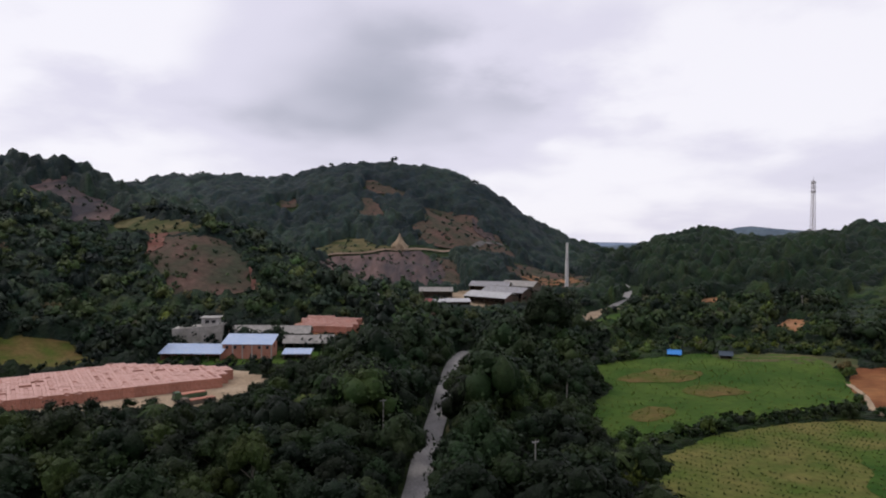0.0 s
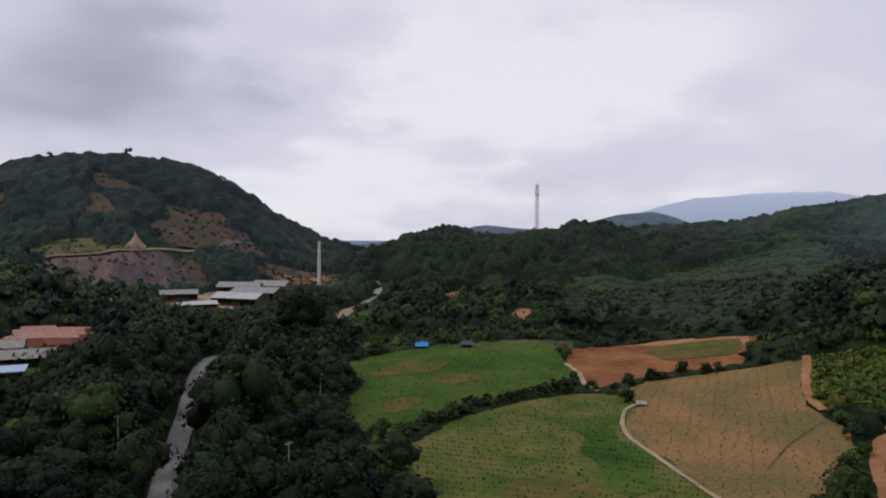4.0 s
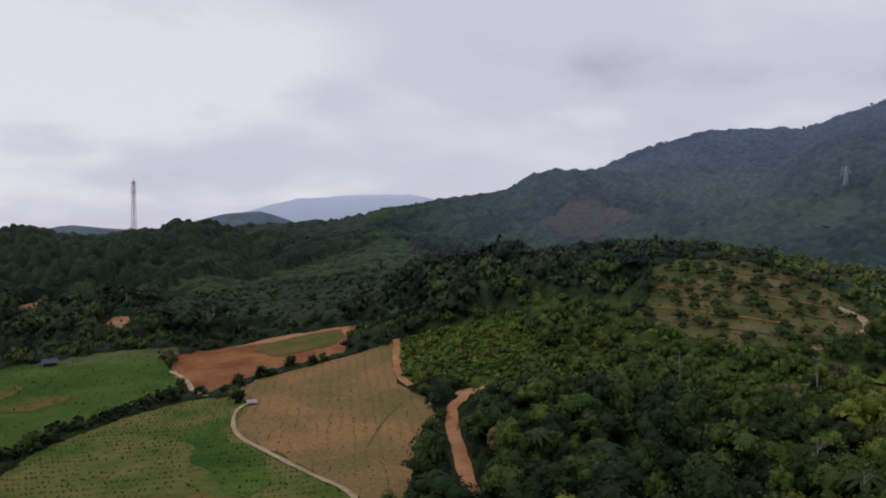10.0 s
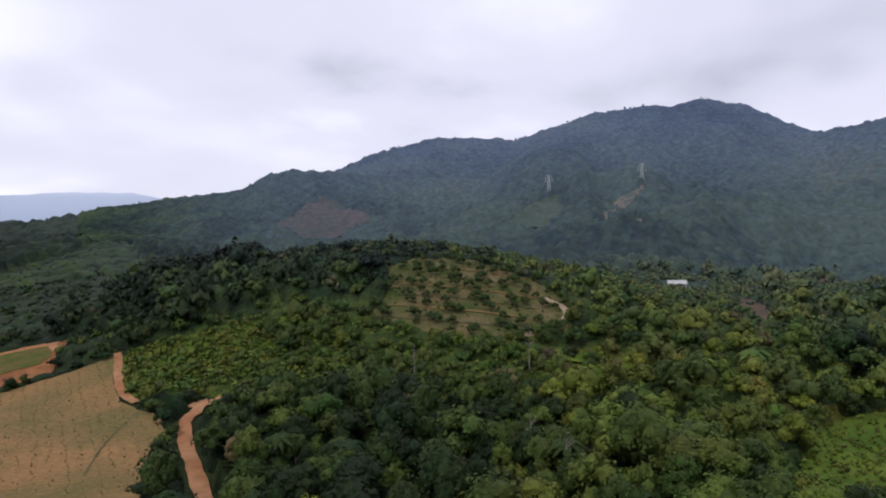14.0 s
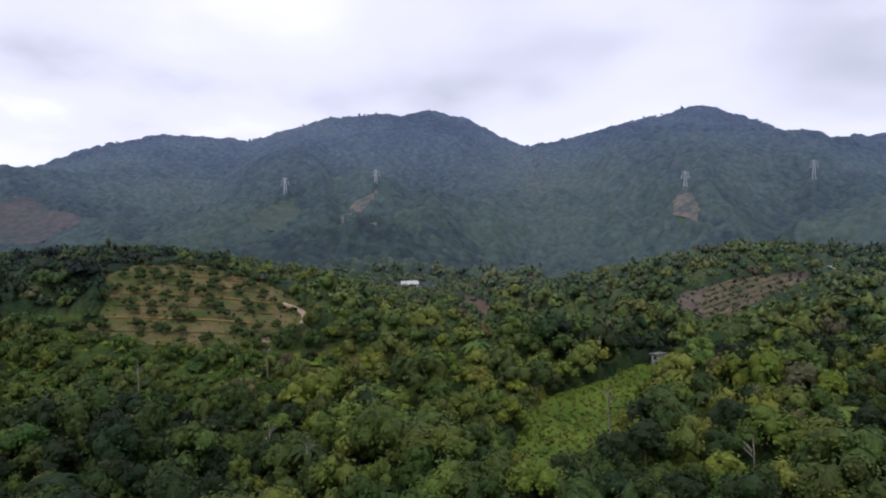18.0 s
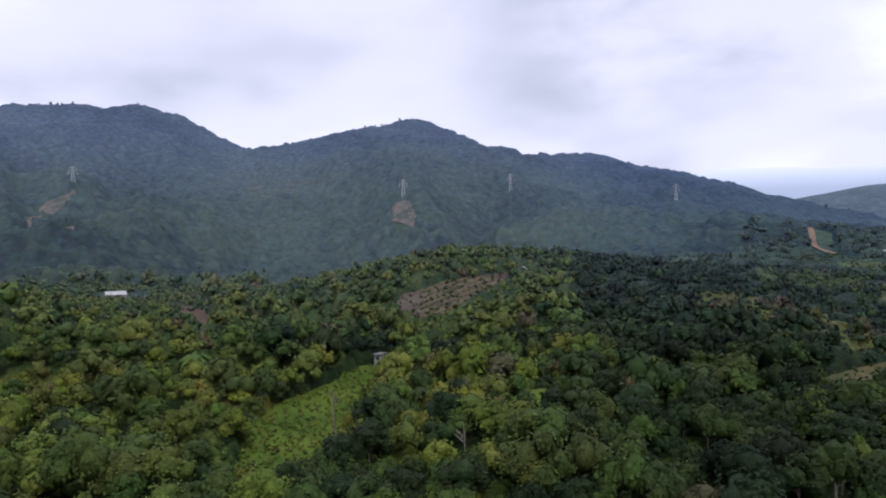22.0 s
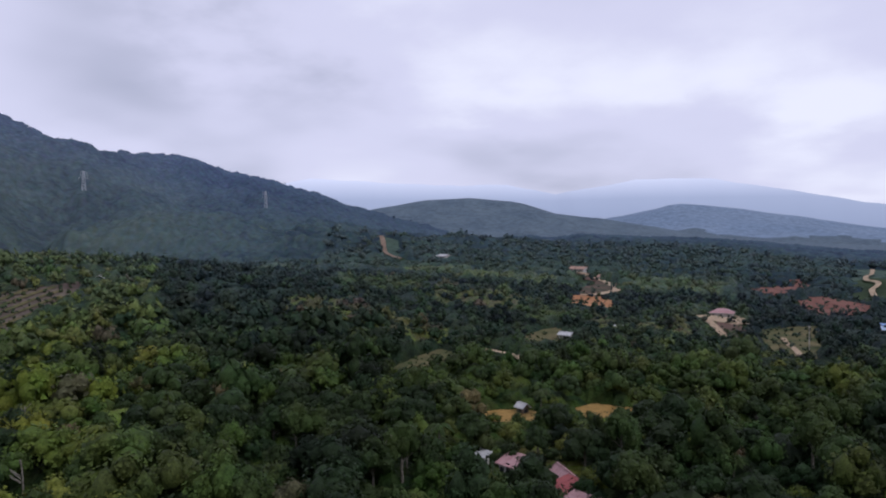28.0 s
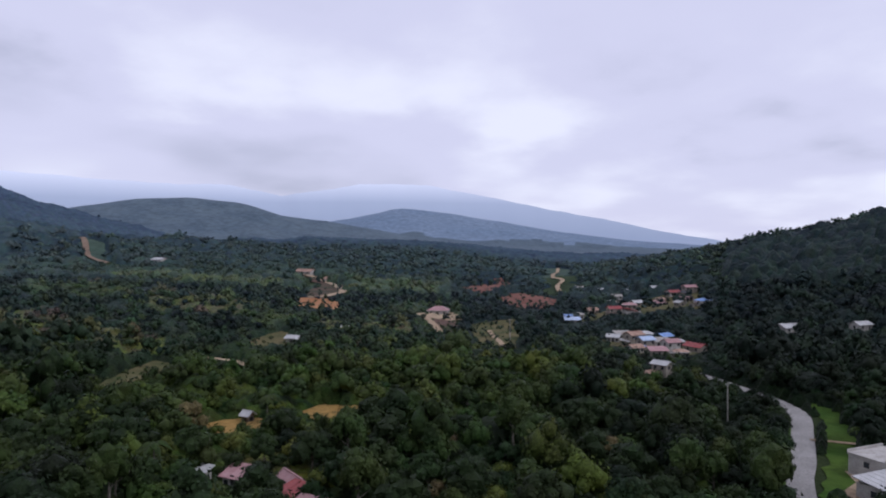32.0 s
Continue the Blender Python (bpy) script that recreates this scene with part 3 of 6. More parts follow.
def stands_open(x, y):
    """True where the ground is a field, a yard, a cut or a road."""
    hit = np.zeros(len(x), bool)
    # far clearings have a ragged edge
    wave = np.clip((np.hypot(x, y) - 300) / 12, 0, 22)
    x, y = x + wave * (fbm(x, y, 22, 71, 3) - 0.5) * 1.6, y + wave * (fbm(x, y, 22, 75, 3) - 0.5) * 1.6
    for poly in OPEN:
        p = np.asarray(poly, float)
        (x0, y0), (x1, y1) = p.min(0), p.max(0)
        k = np.nonzero((x > x0) & (x < x1) & (y > y0) & (y < y1))[0]
        if len(k):
            hit[k] |= inside(x[k], y[k], poly)
    for line, half in WAYS:
        p = np.asarray(line, float)
        (x0, y0), (x1, y1) = p.min(0) - half, p.max(0) + half
        k = np.nonzero((x > x0) & (x < x1) & (y > y0) & (y < y1))[0]
        if len(k):
            hit[k] |= line_distance(x[k], y[k], line) < half
    return hit


def growth_limit(x, y):
    """How tall the plants before open ground grow: low scrub at its lower edge, rising away from it."""
    limit = np.full(len(x), 99.0)
    r = np.hypot(x, y)
    for g in (1.02, 1.05, 1.09, 1.14, 1.2, 1.28):
        k = np.nonzero(stands_open(x * g, y * g) & ((g < 1.1) | (r * g < 520)))[0]
        if len(k):
            limit[k] = np.minimum(limit[k], 50 + (height(x[k] * g, y[k] * g) - 50) / g - height(x[k], y[k]))
    return limit


def clear_of(x, y, tall):
    return ~stands_open(x, y) & (growth_limit(x, y) > tall)


def zone_height(x, y, rng):
    """How tall the trees grow, by stand."""
    h = 5.0 + 10.0 * rng.random(len(x)) ** 2.0 + 5.0 * (fbm(x, y, 60, 21, 2) - 0.5)
    for poly, lo, hi in STANDS:
        m = inside(x, y, poly)
        h[m] = lo + (hi - lo) * rng.random(m.sum()) ** 1.7
    return h


def zone_tint(x, y, rng):
    # lighter leaf tints between bearings 70 and 146, darker outside them
    az = bearing(x, y)
    east = smooth((az - 70) / 20) * (1 - smooth((az - 122) / 24))
    own = (rng.random(len(x)) - 0.5) + 0.6 * (rng.random(len(x)) - 0.5)
    t = 0.26 + 0.32 * east - 0.03 * smooth((az - 126) / 16) + 0.5 * (fbm(x, y, 45, 31, 3) - 0.5) + 0.42 * own
    t = np.where(rng.random(len(x)) < 0.022, 0.97, np.clip(t, 0, 0.78))
    for poly, mid in TINTS:
        m = inside(x, y, poly)
        if mid > 0.8:
            m &= rng.random(len(x)) < 0.4
        t[m] = np.clip(mid + 0.26 * own[m], 0, 1)
    return t


def wood(name, shapes, step, r0, r1, mat, label, seed, fat=0.46, thin=1.0, a0=-36, a1=212, lift=0.5, flat=1.0, hold=True, rare=0.2, paler=0.0):
    rng = np.random.default_rng(seed)
    x, y = spread(step, r0, r1, a0, a1, rng)
    tall = zone_height(x, y, rng) * flat
    k = ~stands_open(x, y) & (rng.random(len(x)) < thin) & ~(inside(x, y, PLANTATION) & (rng.random(len(x)) < 0.96))
    x, y, tall = x[k], y[k], tall[k]
    if hold:
        tall = np.minimum(tall, np.maximum(growth_limit(x, y) * 0.8, 1.7 + 0.9 * rng.random(len(x))))
    rad = np.maximum(tall * (fat - 0.06) * (0.7 + 0.6 * rng.random(len(x))), np.minimum(step * (0.4 + 0.2 * rng.random(len(x))), 1.2 + tall * 0.6))
    xyz = np.column_stack([x, y, height(x, y)])
    planted(name, shapes, xyz, rad, tall, rng.random(len(x)) * 6.283, zone_tint(x, y, rng) + paler, np.where(rng.random(len(x)) < rare, len(shapes) - 1, rng.integers(0, len(shapes) - 1, len(x))), mat, label, "forest", lift)
    return x, y, tall


def crowns_at(x, y, cell, seed):
    """Tree tops packed over a slope: how high the canopy bulges from 0 to 1, and each tree's own number."""
    cx, cy = np.floor(x / cell), np.floor(y / cell)
    best, own = np.full(x.shape, 9.0), np.zeros(x.shape)
    for i in (-1, 0, 1):
        for j in (-1, 0, 1):
            gx, gy = cx + i, cy + j
            h1 = np.mod(np.sin(gx * 127.1 + gy * 311.7 + seed) * 43758.5453, 1)
            h2 = np.mod(np.sin(gx * 269.5 + gy * 183.3 + seed) * 43758.5453, 1)
            d = np.hypot(x - (gx + 0.15 + 0.7 * h1) * cell, y - (gy + 0.15 + 0.7 * h2) * cell) / (cell * (0.62 + 0.3 * h2))
            k = d < best
            best, own = np.where(k, d, best), np.where(k, np.mod(h1 * 7.3 + h2 * 3.1, 1), own)
    return np.sqrt(np.clip(1 - best * best, 0, 1)), own


def canopy_sheet(name, rr, az, cell, tall, mat, tint_of, label):
    """Closed forest on a slope: one sheet of packed crowns."""
    R, A = np.meshgrid(rr, np.radians(az), indexing="ij")
    R = R + 1.5 * (value_noise(A * 900, R / 3, 4) - 0.5)
    x, y = (R * np.sin(A)).ravel(), (R * np.cos(A)).ravel()
    b, own = crowns_at(x, y, cell, 3.0)
    b2, own2 = crowns_at(x, y, cell * 1.5, 8.0)
    stand = np.ones(len(x))
    for poly, lo, hi in STANDS:
        stand[inside(x, y, poly)] = (lo + hi) / 2 / 9.0
    z0 = height(x, y)
    bulge = 0.08 + (0.5 + 0.6 * own) * b * (0.8 + 0.4 * value_noise(x / 1.7, y / 1.7, 2)) + np.where(own2 > 0.72, 0.6 * b2, 0)
    grown = np.minimum(1.0, np.maximum(0.22, growth_limit(x, y) * 0.85 / (tall * stand)))
    rise = np.where(stands_open(x, y), -0.6, tall * stand * grown * bulge)
    # the sheet's rim runs down into the ground
    row, col = np.meshgrid(np.arange(R.shape[0]), np.arange(R.shape[1]), indexing="ij")
    rim = np.minimum(np.minimum(row, R.shape[0] - 1 - row), np.minimum(col, R.shape[1] - 1 - col)).ravel()
    z = z0 + np.where(rim < 4, rise * rim / 4 - 1.2 * (1 - rim / 4), rise)
    tint = np.clip(tint_of(x, y, z0, own), 0, 1)
    nr, na = R.shape
    i, j = np.arange(nr - 1)[:, None] * na, np.arange(na - 1)[None, :]
    quad = np.stack([i + j, i + j + 1, i + na + j + 1, i + na + j], -1).reshape(-1, 4)
    me = bpy.data.meshes.new(name)
    me.vertices.add(len(x))
    me.vertices.foreach_set("co", np.column_stack([x, y, z]).ravel())
    me.loops.add(len(quad) * 4)
    me.loops.foreach_set("vertex_index", quad.ravel().astype(np.int32))
    me.polygons.add(len(quad))
    me.polygons.foreach_set("loop_start", np.arange(len(quad)) * 4)
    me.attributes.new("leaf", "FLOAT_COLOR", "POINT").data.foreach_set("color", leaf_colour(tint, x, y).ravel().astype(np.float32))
    me.materials.append(mat)
    me.polygons.foreach_set("use_smooth", np.ones(len(quad), bool))
    me.update(calc_edges=True)
    tagged(new(name, me), label, "forest", "", "stuff")


def belt_tint(x, y, z, own):
    """Patches of darker and lighter wood on the mountain, banded by folded noise."""
    south = smooth((bearing(x, y) - 130) / 20)
    fold = np.abs(fbm(x, y, 300, 43, 3) - 0.5) * 2.4
    return (0.25 + 0.75 * smooth((bearing(x, y) - 48) / 18)) * (0.24 - 0.16 * south) + 0.55 * fold + 0.6 * (fbm(x, y, 90, 41, 4) - 0.5) + 0.34 * (own - 0.5)


def slope_tint(x, y, z, own):
    rng = np.random.default_rng(3)
    t = zone_tint(x, y, rng)
    quiet = 0.2 + 0.2 * smooth((bearing(x, y) - 70) / 20) * (1 - smooth((bearing(x, y) - 130) / 24)) + 0.5 * (fbm(x, y, 70, 31, 3) - 0.5)
    quiet = quiet - 0.16 * smooth((np.hypot(x, y) - 440) / 120)
    for poly, mid in TINTS:
        quiet[inside(x, y, poly)] = mid
    return quiet + 0.3 * (own - 0.5)


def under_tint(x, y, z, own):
    # tint lowered in place of the shade that the smooth sheet lacks
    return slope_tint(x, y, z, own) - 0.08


def mountain_canopy():
    # the leaf colours of these mountain sheets hold painted distance haze
    canopy_sheet("mountain_forest", 715 + np.concatenate([np.arange(0, 420, 4.2), np.arange(420, 1000, 5.5)]), np.arange(46, 197, 0.21), 10.5, 6.0, UPLAND_LEAF, belt_tint, "forest covering the mountain, blue haze painted into its green")
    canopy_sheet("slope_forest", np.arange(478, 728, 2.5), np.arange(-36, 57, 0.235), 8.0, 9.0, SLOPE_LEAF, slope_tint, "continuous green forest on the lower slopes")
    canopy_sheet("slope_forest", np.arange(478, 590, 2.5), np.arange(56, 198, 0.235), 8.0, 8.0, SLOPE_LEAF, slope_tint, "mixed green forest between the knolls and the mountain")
    canopy_sheet("foothill_forest", np.arange(578, 724, 3.2), np.arange(56, 198, 0.23), 9.0, 6.0, UPLAND_LEAF, belt_tint, "forest on the mountain's foot, with haze painted into its green")
    canopy_sheet("slope_forest", np.arange(478, 728, 2.6), np.arange(197, 212, 0.24), 8.0, 9.0, SLOPE_LEAF, slope_tint, "dark green forest on the hill across the road")
    canopy_sheet("quarry_hill_forest", np.concatenate([np.arange(722, 1010, 3.4), np.arange(1010, 1500, 9)]), np.arange(-36, 47, 0.25), 9.5, 6.5, SLOPE_LEAF, slope_tint, "dark green forest over the quarry hill and tower ridge")
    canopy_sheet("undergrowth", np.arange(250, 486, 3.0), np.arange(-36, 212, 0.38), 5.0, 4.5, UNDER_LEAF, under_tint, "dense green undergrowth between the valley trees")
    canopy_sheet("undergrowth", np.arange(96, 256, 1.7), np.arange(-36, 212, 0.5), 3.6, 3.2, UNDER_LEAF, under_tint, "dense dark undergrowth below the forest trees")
    # taller trees along the crests
    rng = np.random.default_rng(10)
    px, py = [], []
    for pts, wide, *_ in RIDGES:
        if wide < 200 or np.hypot(*pts[0][:2]) > 1800:
            continue
        for p, q in zip(pts, pts[1:]):
            n = int(math.hypot(q[0] - p[0], q[1] - p[1]) / 6)
            t = rng.random(n)
            px.append(p[0] + t * (q[0] - p[0]) + rng.normal(size=n) * 14)
            py.append(p[1] + t * (q[1] - p[1]) + rng.normal(size=n) * 14)
    px, py = np.concatenate(px), np.concatenate(py)
    shapes = [crown_shape(rng, 2, 14, 0.22, t) for t in (0.8, 1.1, 1.4)]
    hill = bearing(px, py) < 46
    for k, mat, low, name in ((hill, LEAF, 0.05, "hill"), (~hill, UPLAND_LEAF, 0.6, "mountain")):
        x, y = px[k], py[k]
        n = len(x)
        planted("crest_trees", shapes, np.column_stack([x, y, height(x, y) + 0.5]), 2.0 + 2.8 * rng.random(n) ** 2, 4 + 9 * rng.random(n) ** 2, rng.random(n) * 6.28, low + 0.25 * rng.random(n), rng.integers(0, 3, n), mat, "taller trees along the " + name + " crest", "trees", 0.55)


def build_woods():
    rng = np.random.default_rng(4)
    kinds = ((5, 0.9), (6, 1.15), (7, 0.75), (5, 1.4), (8, 1.0), (6, 1.25))
    near = [crown_shape(rng, k + 1, 540, 0.062, t, 0.78, 0.45) for k, t in kinds] + [palm_shape(rng, 12, 5)]
    next_ = [crown_shape(rng, k, 200, 0.088, t, 0.78, 0.5) for k, t in kinds] + [palm_shape(rng, 9, 3)]
    mid = [crown_shape(rng, k, 52, 0.17, t, 0.85, 0.6) for k, t in ((3, 0.9), (4, 1.15), (3, 0.7), (4, 1.35), (2, 0.8), (3, 1.2))]
    far = [crown_shape(rng, 2, 26, 0.24, t, 0.85, 0.5) for t in (0.75, 0.9, 0.6, 1.1)]
    tiny = [crown_shape(rng, 1, 4, 0.3, t, 0.95) for t in (0.6, 0.75, 0.9)]
    wood("near_forest", near, 6.7, 96, 168, LEAF, "dense green tropical forest canopy on the valley floor", 1, rare=0.035)
    wood("near_forest", next_, 6.7, 168, 255, LEAF, "dense mixed green tropical forest canopy below the knolls", 21, rare=0.03)
    wood("valley_forest", mid, 6.3, 255, 492, LEAF, "dense mixed green trees over the valley and knolls", 2, lift=0.42)
    wood("slope_wood", mid, 8.2, 488, 640, LEAF, "mixed green trees climbing the lower slopes", 23, a0=108, a1=198, lift=0.4, paler=0.2)
    wood("slope_wood", far, 9.5, 640, 930, LEAF, "closed dark wood over the upper valley", 24, a0=143, a1=198, lift=0.4, paler=0.3)
    wood("road_hill_forest", far, 8.8, 700, 960, LEAF, "dark green forest on the hill across the road", 9, a0=196, a1=212, lift=0.3)
    mountain_canopy()
    wood("hidden_side_forest", tiny, 19.0, 90, 720, LEAF, "green forest on the hill behind the road", 6, 0.5, 1.0, 212, 300)


STANDS = []      # polygons with trees of their own height: points, least, most
TINTS = []       # polygons with leaves of their own colour: points, place on the colour scale


# ---- ground materials ----
GRASS = material("field_grass", (0.024, 0.062, 0.008), 0.95, second=(0.06, 0.098, 0.016), scale=0.05, fine=0.5, bump=0.15, bump_scale=1.2, ground=True)
TERRACE_GRASS = material("planted_grass", (0.048, 0.082, 0.012), 0.95, second=(0.125, 0.112, 0.034), scale=0.07, fine=0.6, bump=0.15, bump_scale=1.0, ground=True)
DRY_SOIL = material("dry_field_soil", (0.125, 0.1, 0.038), 0.95, second=(0.225, 0.13, 0.055), scale=0.045, fine=0.9, bump=0.1, bump_scale=1.2, ground=True)
RED_SOIL = material("red_earth", (0.135, 0.048, 0.02), 0.95, second=(0.235, 0.105, 0.042), scale=0.06, fine=0.4, bump=0.15, bump_scale=0.9, ground=True)
ORANGE_SOIL = material("orange_earth", (0.27, 0.125, 0.058), 0.95, second=(0.34, 0.185, 0.095), scale=0.06, fine=0.5, bump=0.12, bump_scale=1.0, ground=True)
PALE_EARTH = material("pale_packed_earth", (0.27, 0.2, 0.13), 0.95, second=(0.36, 0.28, 0.19), scale=0.08, fine=0.9, bump=0.06, bump_scale=1.5, ground=True)
YELLOW_EARTH = material("yellow_earth", (0.25, 0.15, 0.045), 0.95, second=(0.31, 0.2, 0.07), scale=0.1, fine=0.8, bump=0.08, ground=True)
CUT_ROCK = material("grey_cut_rock", (0.045, 0.042, 0.046), 0.95, second=(0.135, 0.092, 0.08), scale=0.07, fine=0.3, bump=1.4, bump_scale=0.3, ground=True, stretch=(1.0, 0.22, 0.3))
RUST_CUT = material("rusty_cut_slope", (0.105, 0.066, 0.052), 0.95, second=(0.046, 0.05, 0.032), scale=0.05, fine=0.35, bump=1.0, bump_scale=0.25, ground=True)
DRY_GRASS = material("dry_grass", (0.05, 0.062, 0.024), 0.95, second=(0.12, 0.1, 0.05), scale=0.08, fine=0.5, bump=0.2, bump_scale=0.9, ground=True)
LIME_GRASS = material("lime_scrub_grass", (0.05, 0.09, 0.012), 0.95, second=(0.095, 0.135, 0.018), scale=0.06, fine=0.6, bump=0.25, bump_scale=1.1, ground=True)
# far clearings and grass: greyish haze is mixed into both base colours
HAZED_CLEARING = material("hazed_clearing", (0.075, 0.09, 0.085), 0.95, second=(0.145, 0.125, 0.115), scale=0.05, fine=0.2, bump=1.0, bump_scale=0.12, ground=True)
HAZED_GRASS = material("hazed_grass", (0.05, 0.07, 0.062), 0.95, second=(0.068, 0.09, 0.074), scale=0.02, fine=0.12, bump=0.8, bump_scale=0.15, ground=True)

# clay for far tracks, its orange dulled to imitate haze
CLAY_TRACK = material("hazed_clay_track", (0.16, 0.115, 0.085), 0.95, second=(0.23, 0.17, 0.125), scale=0.05, fine=0.4, bump=0.1, ground=True)

WORN_GRASS = material("worn_field_grass", (0.06, 0.078, 0.014), 0.95, second=(0.12, 0.085, 0.03), scale=0.12, fine=0.6, bump=0.1, ground=True)
STONY_TERRACE = material("stony_terrace", (0.075, 0.058, 0.05), 0.95, second=(0.12, 0.1, 0.078), scale=0.08, fine=0.5, bump=0.4, bump_scale=0.6, ground=True)

# grey-blue haze is painted into this bare slope's colour as well
BALD_SLOPE = material("hazed_cleared_slope", (0.06, 0.068, 0.074), 0.95, second=(0.08, 0.076, 0.082), scale=0.02, fine=0.15, bump=1.0, bump_scale=0.12, ground=True)

DULL_RED = material("dull_red_face", (0.13, 0.056, 0.042), 0.95, second=(0.17, 0.09, 0.07), scale=0.1, fine=0.5, bump=0.6, bump_scale=0.4, ground=True)

# ---- road ----
ROAD = [(-77, -246), (-79.5, -237), (-85, -217), (-85, -200), (-77.6, -180.7), (-68, -157.7), (-58.6, -136.3), (-38, -70), (-20, 20), (-8, 90), (-4.8, 127.8), (-4, 147.5), (-2.3, 168.4), (-0.3, 196), (1.5, 226), (4.3, 260), (10, 286), (28, 318), (56, 360), (77, 392), (97, 438), (120, 470), (136, 500), (145, 541), (150, 600)]
ribbon("road", ROAD, 5.2, ASPHALT, 0.3, "narrow worn grey asphalt road winding through the trees", "road", 4.0, 0.05, 0.06)
WAYS.append((ROAD[0:17], 3.8))
OPEN.append([(64, 358), (86, 372), (104, 410), (84, 404)])
OPEN.append([(72, 384), (90, 432), (112, 468), (138, 505), (146, 560), (156, 556), (148, 498), (122, 458), (102, 426), (86, 388)])
patch("verge", [(88, 386), (102, 422), (120, 440), (116, 404), (98, 378)], GRASS, 0.35, "grassy bank inside the road bend", "verge", 6)
OPEN.append([(88, 386), (102, 422), (120, 440), (116, 404), (98, 378)])
ribbon("verge", [(-55, -134), (-64, -158), (-73, -181), (-80, -201), (-80, -216)], 4.0, GRASS, 0.2, "grassy verge beside the asphalt road", "verge", 4, 0.4)
ribbon("verge", [(2, 120), (3, 150), (4.5, 190), (7, 226), (9.5, 258)], 5.0, DRY_GRASS, 0.2, "strip of dry grass beside the road", "verge", 4, 0.4)
ribbon("road", [(77, 392), (90, 425), (112, 460)], 16, PALE_EARTH, 0.45, "wide pale dirt shoulder of the road bend", "road", 5, 0.3)
ribbon("road", [(-77, -246), (-72, -262), (-66, -282), (-70, -310), (-78, -340), (-84, -400), (-92, -470), (-98, -540)], 5, ASPHALT, 0.3, "grey village road between the houses", "road", 5, 0.08)
WAYS.append(([(-77, -246), (-72, -262)], 4))

# ---- fields ----
GREEN_FIELD = [(54, 251), (76, 262), (100, 269), (135, 263), (141, 240), (122, 198), (94, 184), (76, 178), (54, 166), (41, 164), (38, 188), (55, 219)]
TERRACE_FIELD = [(49, 151), (69, 169), (91, 178), (112, 181), (123, 173), (119, 160), (105, 148), (98, 135), (96, 117), (92, 96), (86, 84), (40, 100), (42, 133)]
BROWN_FIELD = [(121, 162), (125, 176), (139, 182), (156, 179), (176, 172), (188, 167), (180, 155), (170, 150), (157, 137), (154, 130), (150, 119), (140, 109), (123, 101), (106, 88), (92, 80), (90, 86), (98, 118), (101, 136), (108, 149)]
RED_FIELD = [(146, 240), (167, 234), (186, 228), (203, 205), (206, 200), (193, 194), (173, 178), (154, 188), (137, 186), (119, 183), (122, 196), (133, 220)]
STRIP_FIELD = [(174, 222), (197, 206), (184, 190), (162, 203)]
UPPER_STRIP = [(107, 268), (134, 266), (154, 253), (147, 241), (128, 251), (108, 256)]
OPEN += [GREEN_FIELD, TERRACE_FIELD, BROWN_FIELD, RED_FIELD, UPPER_STRIP]
patch("field", GREEN_FIELD, GRASS, 0.3, "bright green grass field with brown patches", "field")
patch("field", TERRACE_FIELD, TERRACE_GRASS, 0.34, "yellow-green planted field with low rows of young plants", "field")
patch("field", BROWN_FIELD, DRY_SOIL, 0.42, "dry tan field dotted with dark tufts", "field")
patch("field", RED_FIELD, RED_SOIL, 0.36, "ploughed red earth field", "field")
patch("field", STRIP_FIELD, WORN_GRASS, 0.55, "strip of green crop inside the red field", "field", wander=3.0)
patch("field", [(165, 232), (186, 226), (203, 204), (193, 196), (188, 200), (192, 206), (176, 222)], ORANGE_SOIL, 0.5, "strip of orange bare earth along the red field", "field")
patch("field", UPPER_STRIP, DRY_GRASS, 0.3, "dry grass strip along the field edge", "field")
patch("field", [(60, 232), (78, 245), (92, 238), (80, 226)], WORN_GRASS, 0.45, "worn brownish plot in the green field", "field", wander=4.0)
patch("field", [(77, 214), (88, 222), (96, 212), (84, 206)], WORN_GRASS, 0.46, "worn brownish plot in the green field", "field", wander=4.0)
patch("field", [(50, 185), (60, 196), (66, 190), (55, 181)], WORN_GRASS, 0.45, "small worn plot in the green field", "field", wander=3.0)
patch("field", [(82, 110), (94, 128), (100, 146), (110, 158), (104, 160), (92, 150), (84, 130), (74, 112)], GRASS, 0.47, "dark green grass band along the field path", "field", wander=9.0)
patch("field", [(54, 112), (66, 106), (74, 116), (62, 124)], WORN_GRASS, 0.46, "dry patch in the planted field", "field", wander=4.0)
PATH_1 = [(86, 84), (92, 93), (94.5, 108), (97.5, 123), (100.4, 137), (105.8, 148), (114.7, 159), (120.5, 162)]
PATH_2 = [(192, 168), (189, 165), (173.5, 151.6), (162, 140), (157.5, 132)]
PATH_3 = [(168, 110), (163, 111), (159.7, 113), (154.4, 111), (148.6, 109.8), (134, 99), (126.5, 92), (115, 82), (104, 72)]
ribbon("verge", PATH_1, 10.0, TERRACE_GRASS, 0.26, "rough grass strip under the field path", "verge", 4, 0.2)
ribbon("footpath", PATH_1, 1.2, PALE_EARTH, 0.56, "narrow pale dirt path between the fields", "path", 2.5, 0.5)
ribbon("dirt_track", PATH_2, 2.6, ORANGE_SOIL, 0.55, "orange dirt track along the field edge", "track", 2.5, 0.3)
ribbon("dirt_track", PATH_3, 3.3, ORANGE_SOIL, 0.55, "orange dirt track climbing through the scrub", "track", 2.5, 0.3)
ribbon("dirt_track", [(158, 113), (166, 117), (172, 116)], 4.5, ORANGE_SOIL, 0.58, "orange dirt turning place beside the track", "track", 2.5, 0.3)
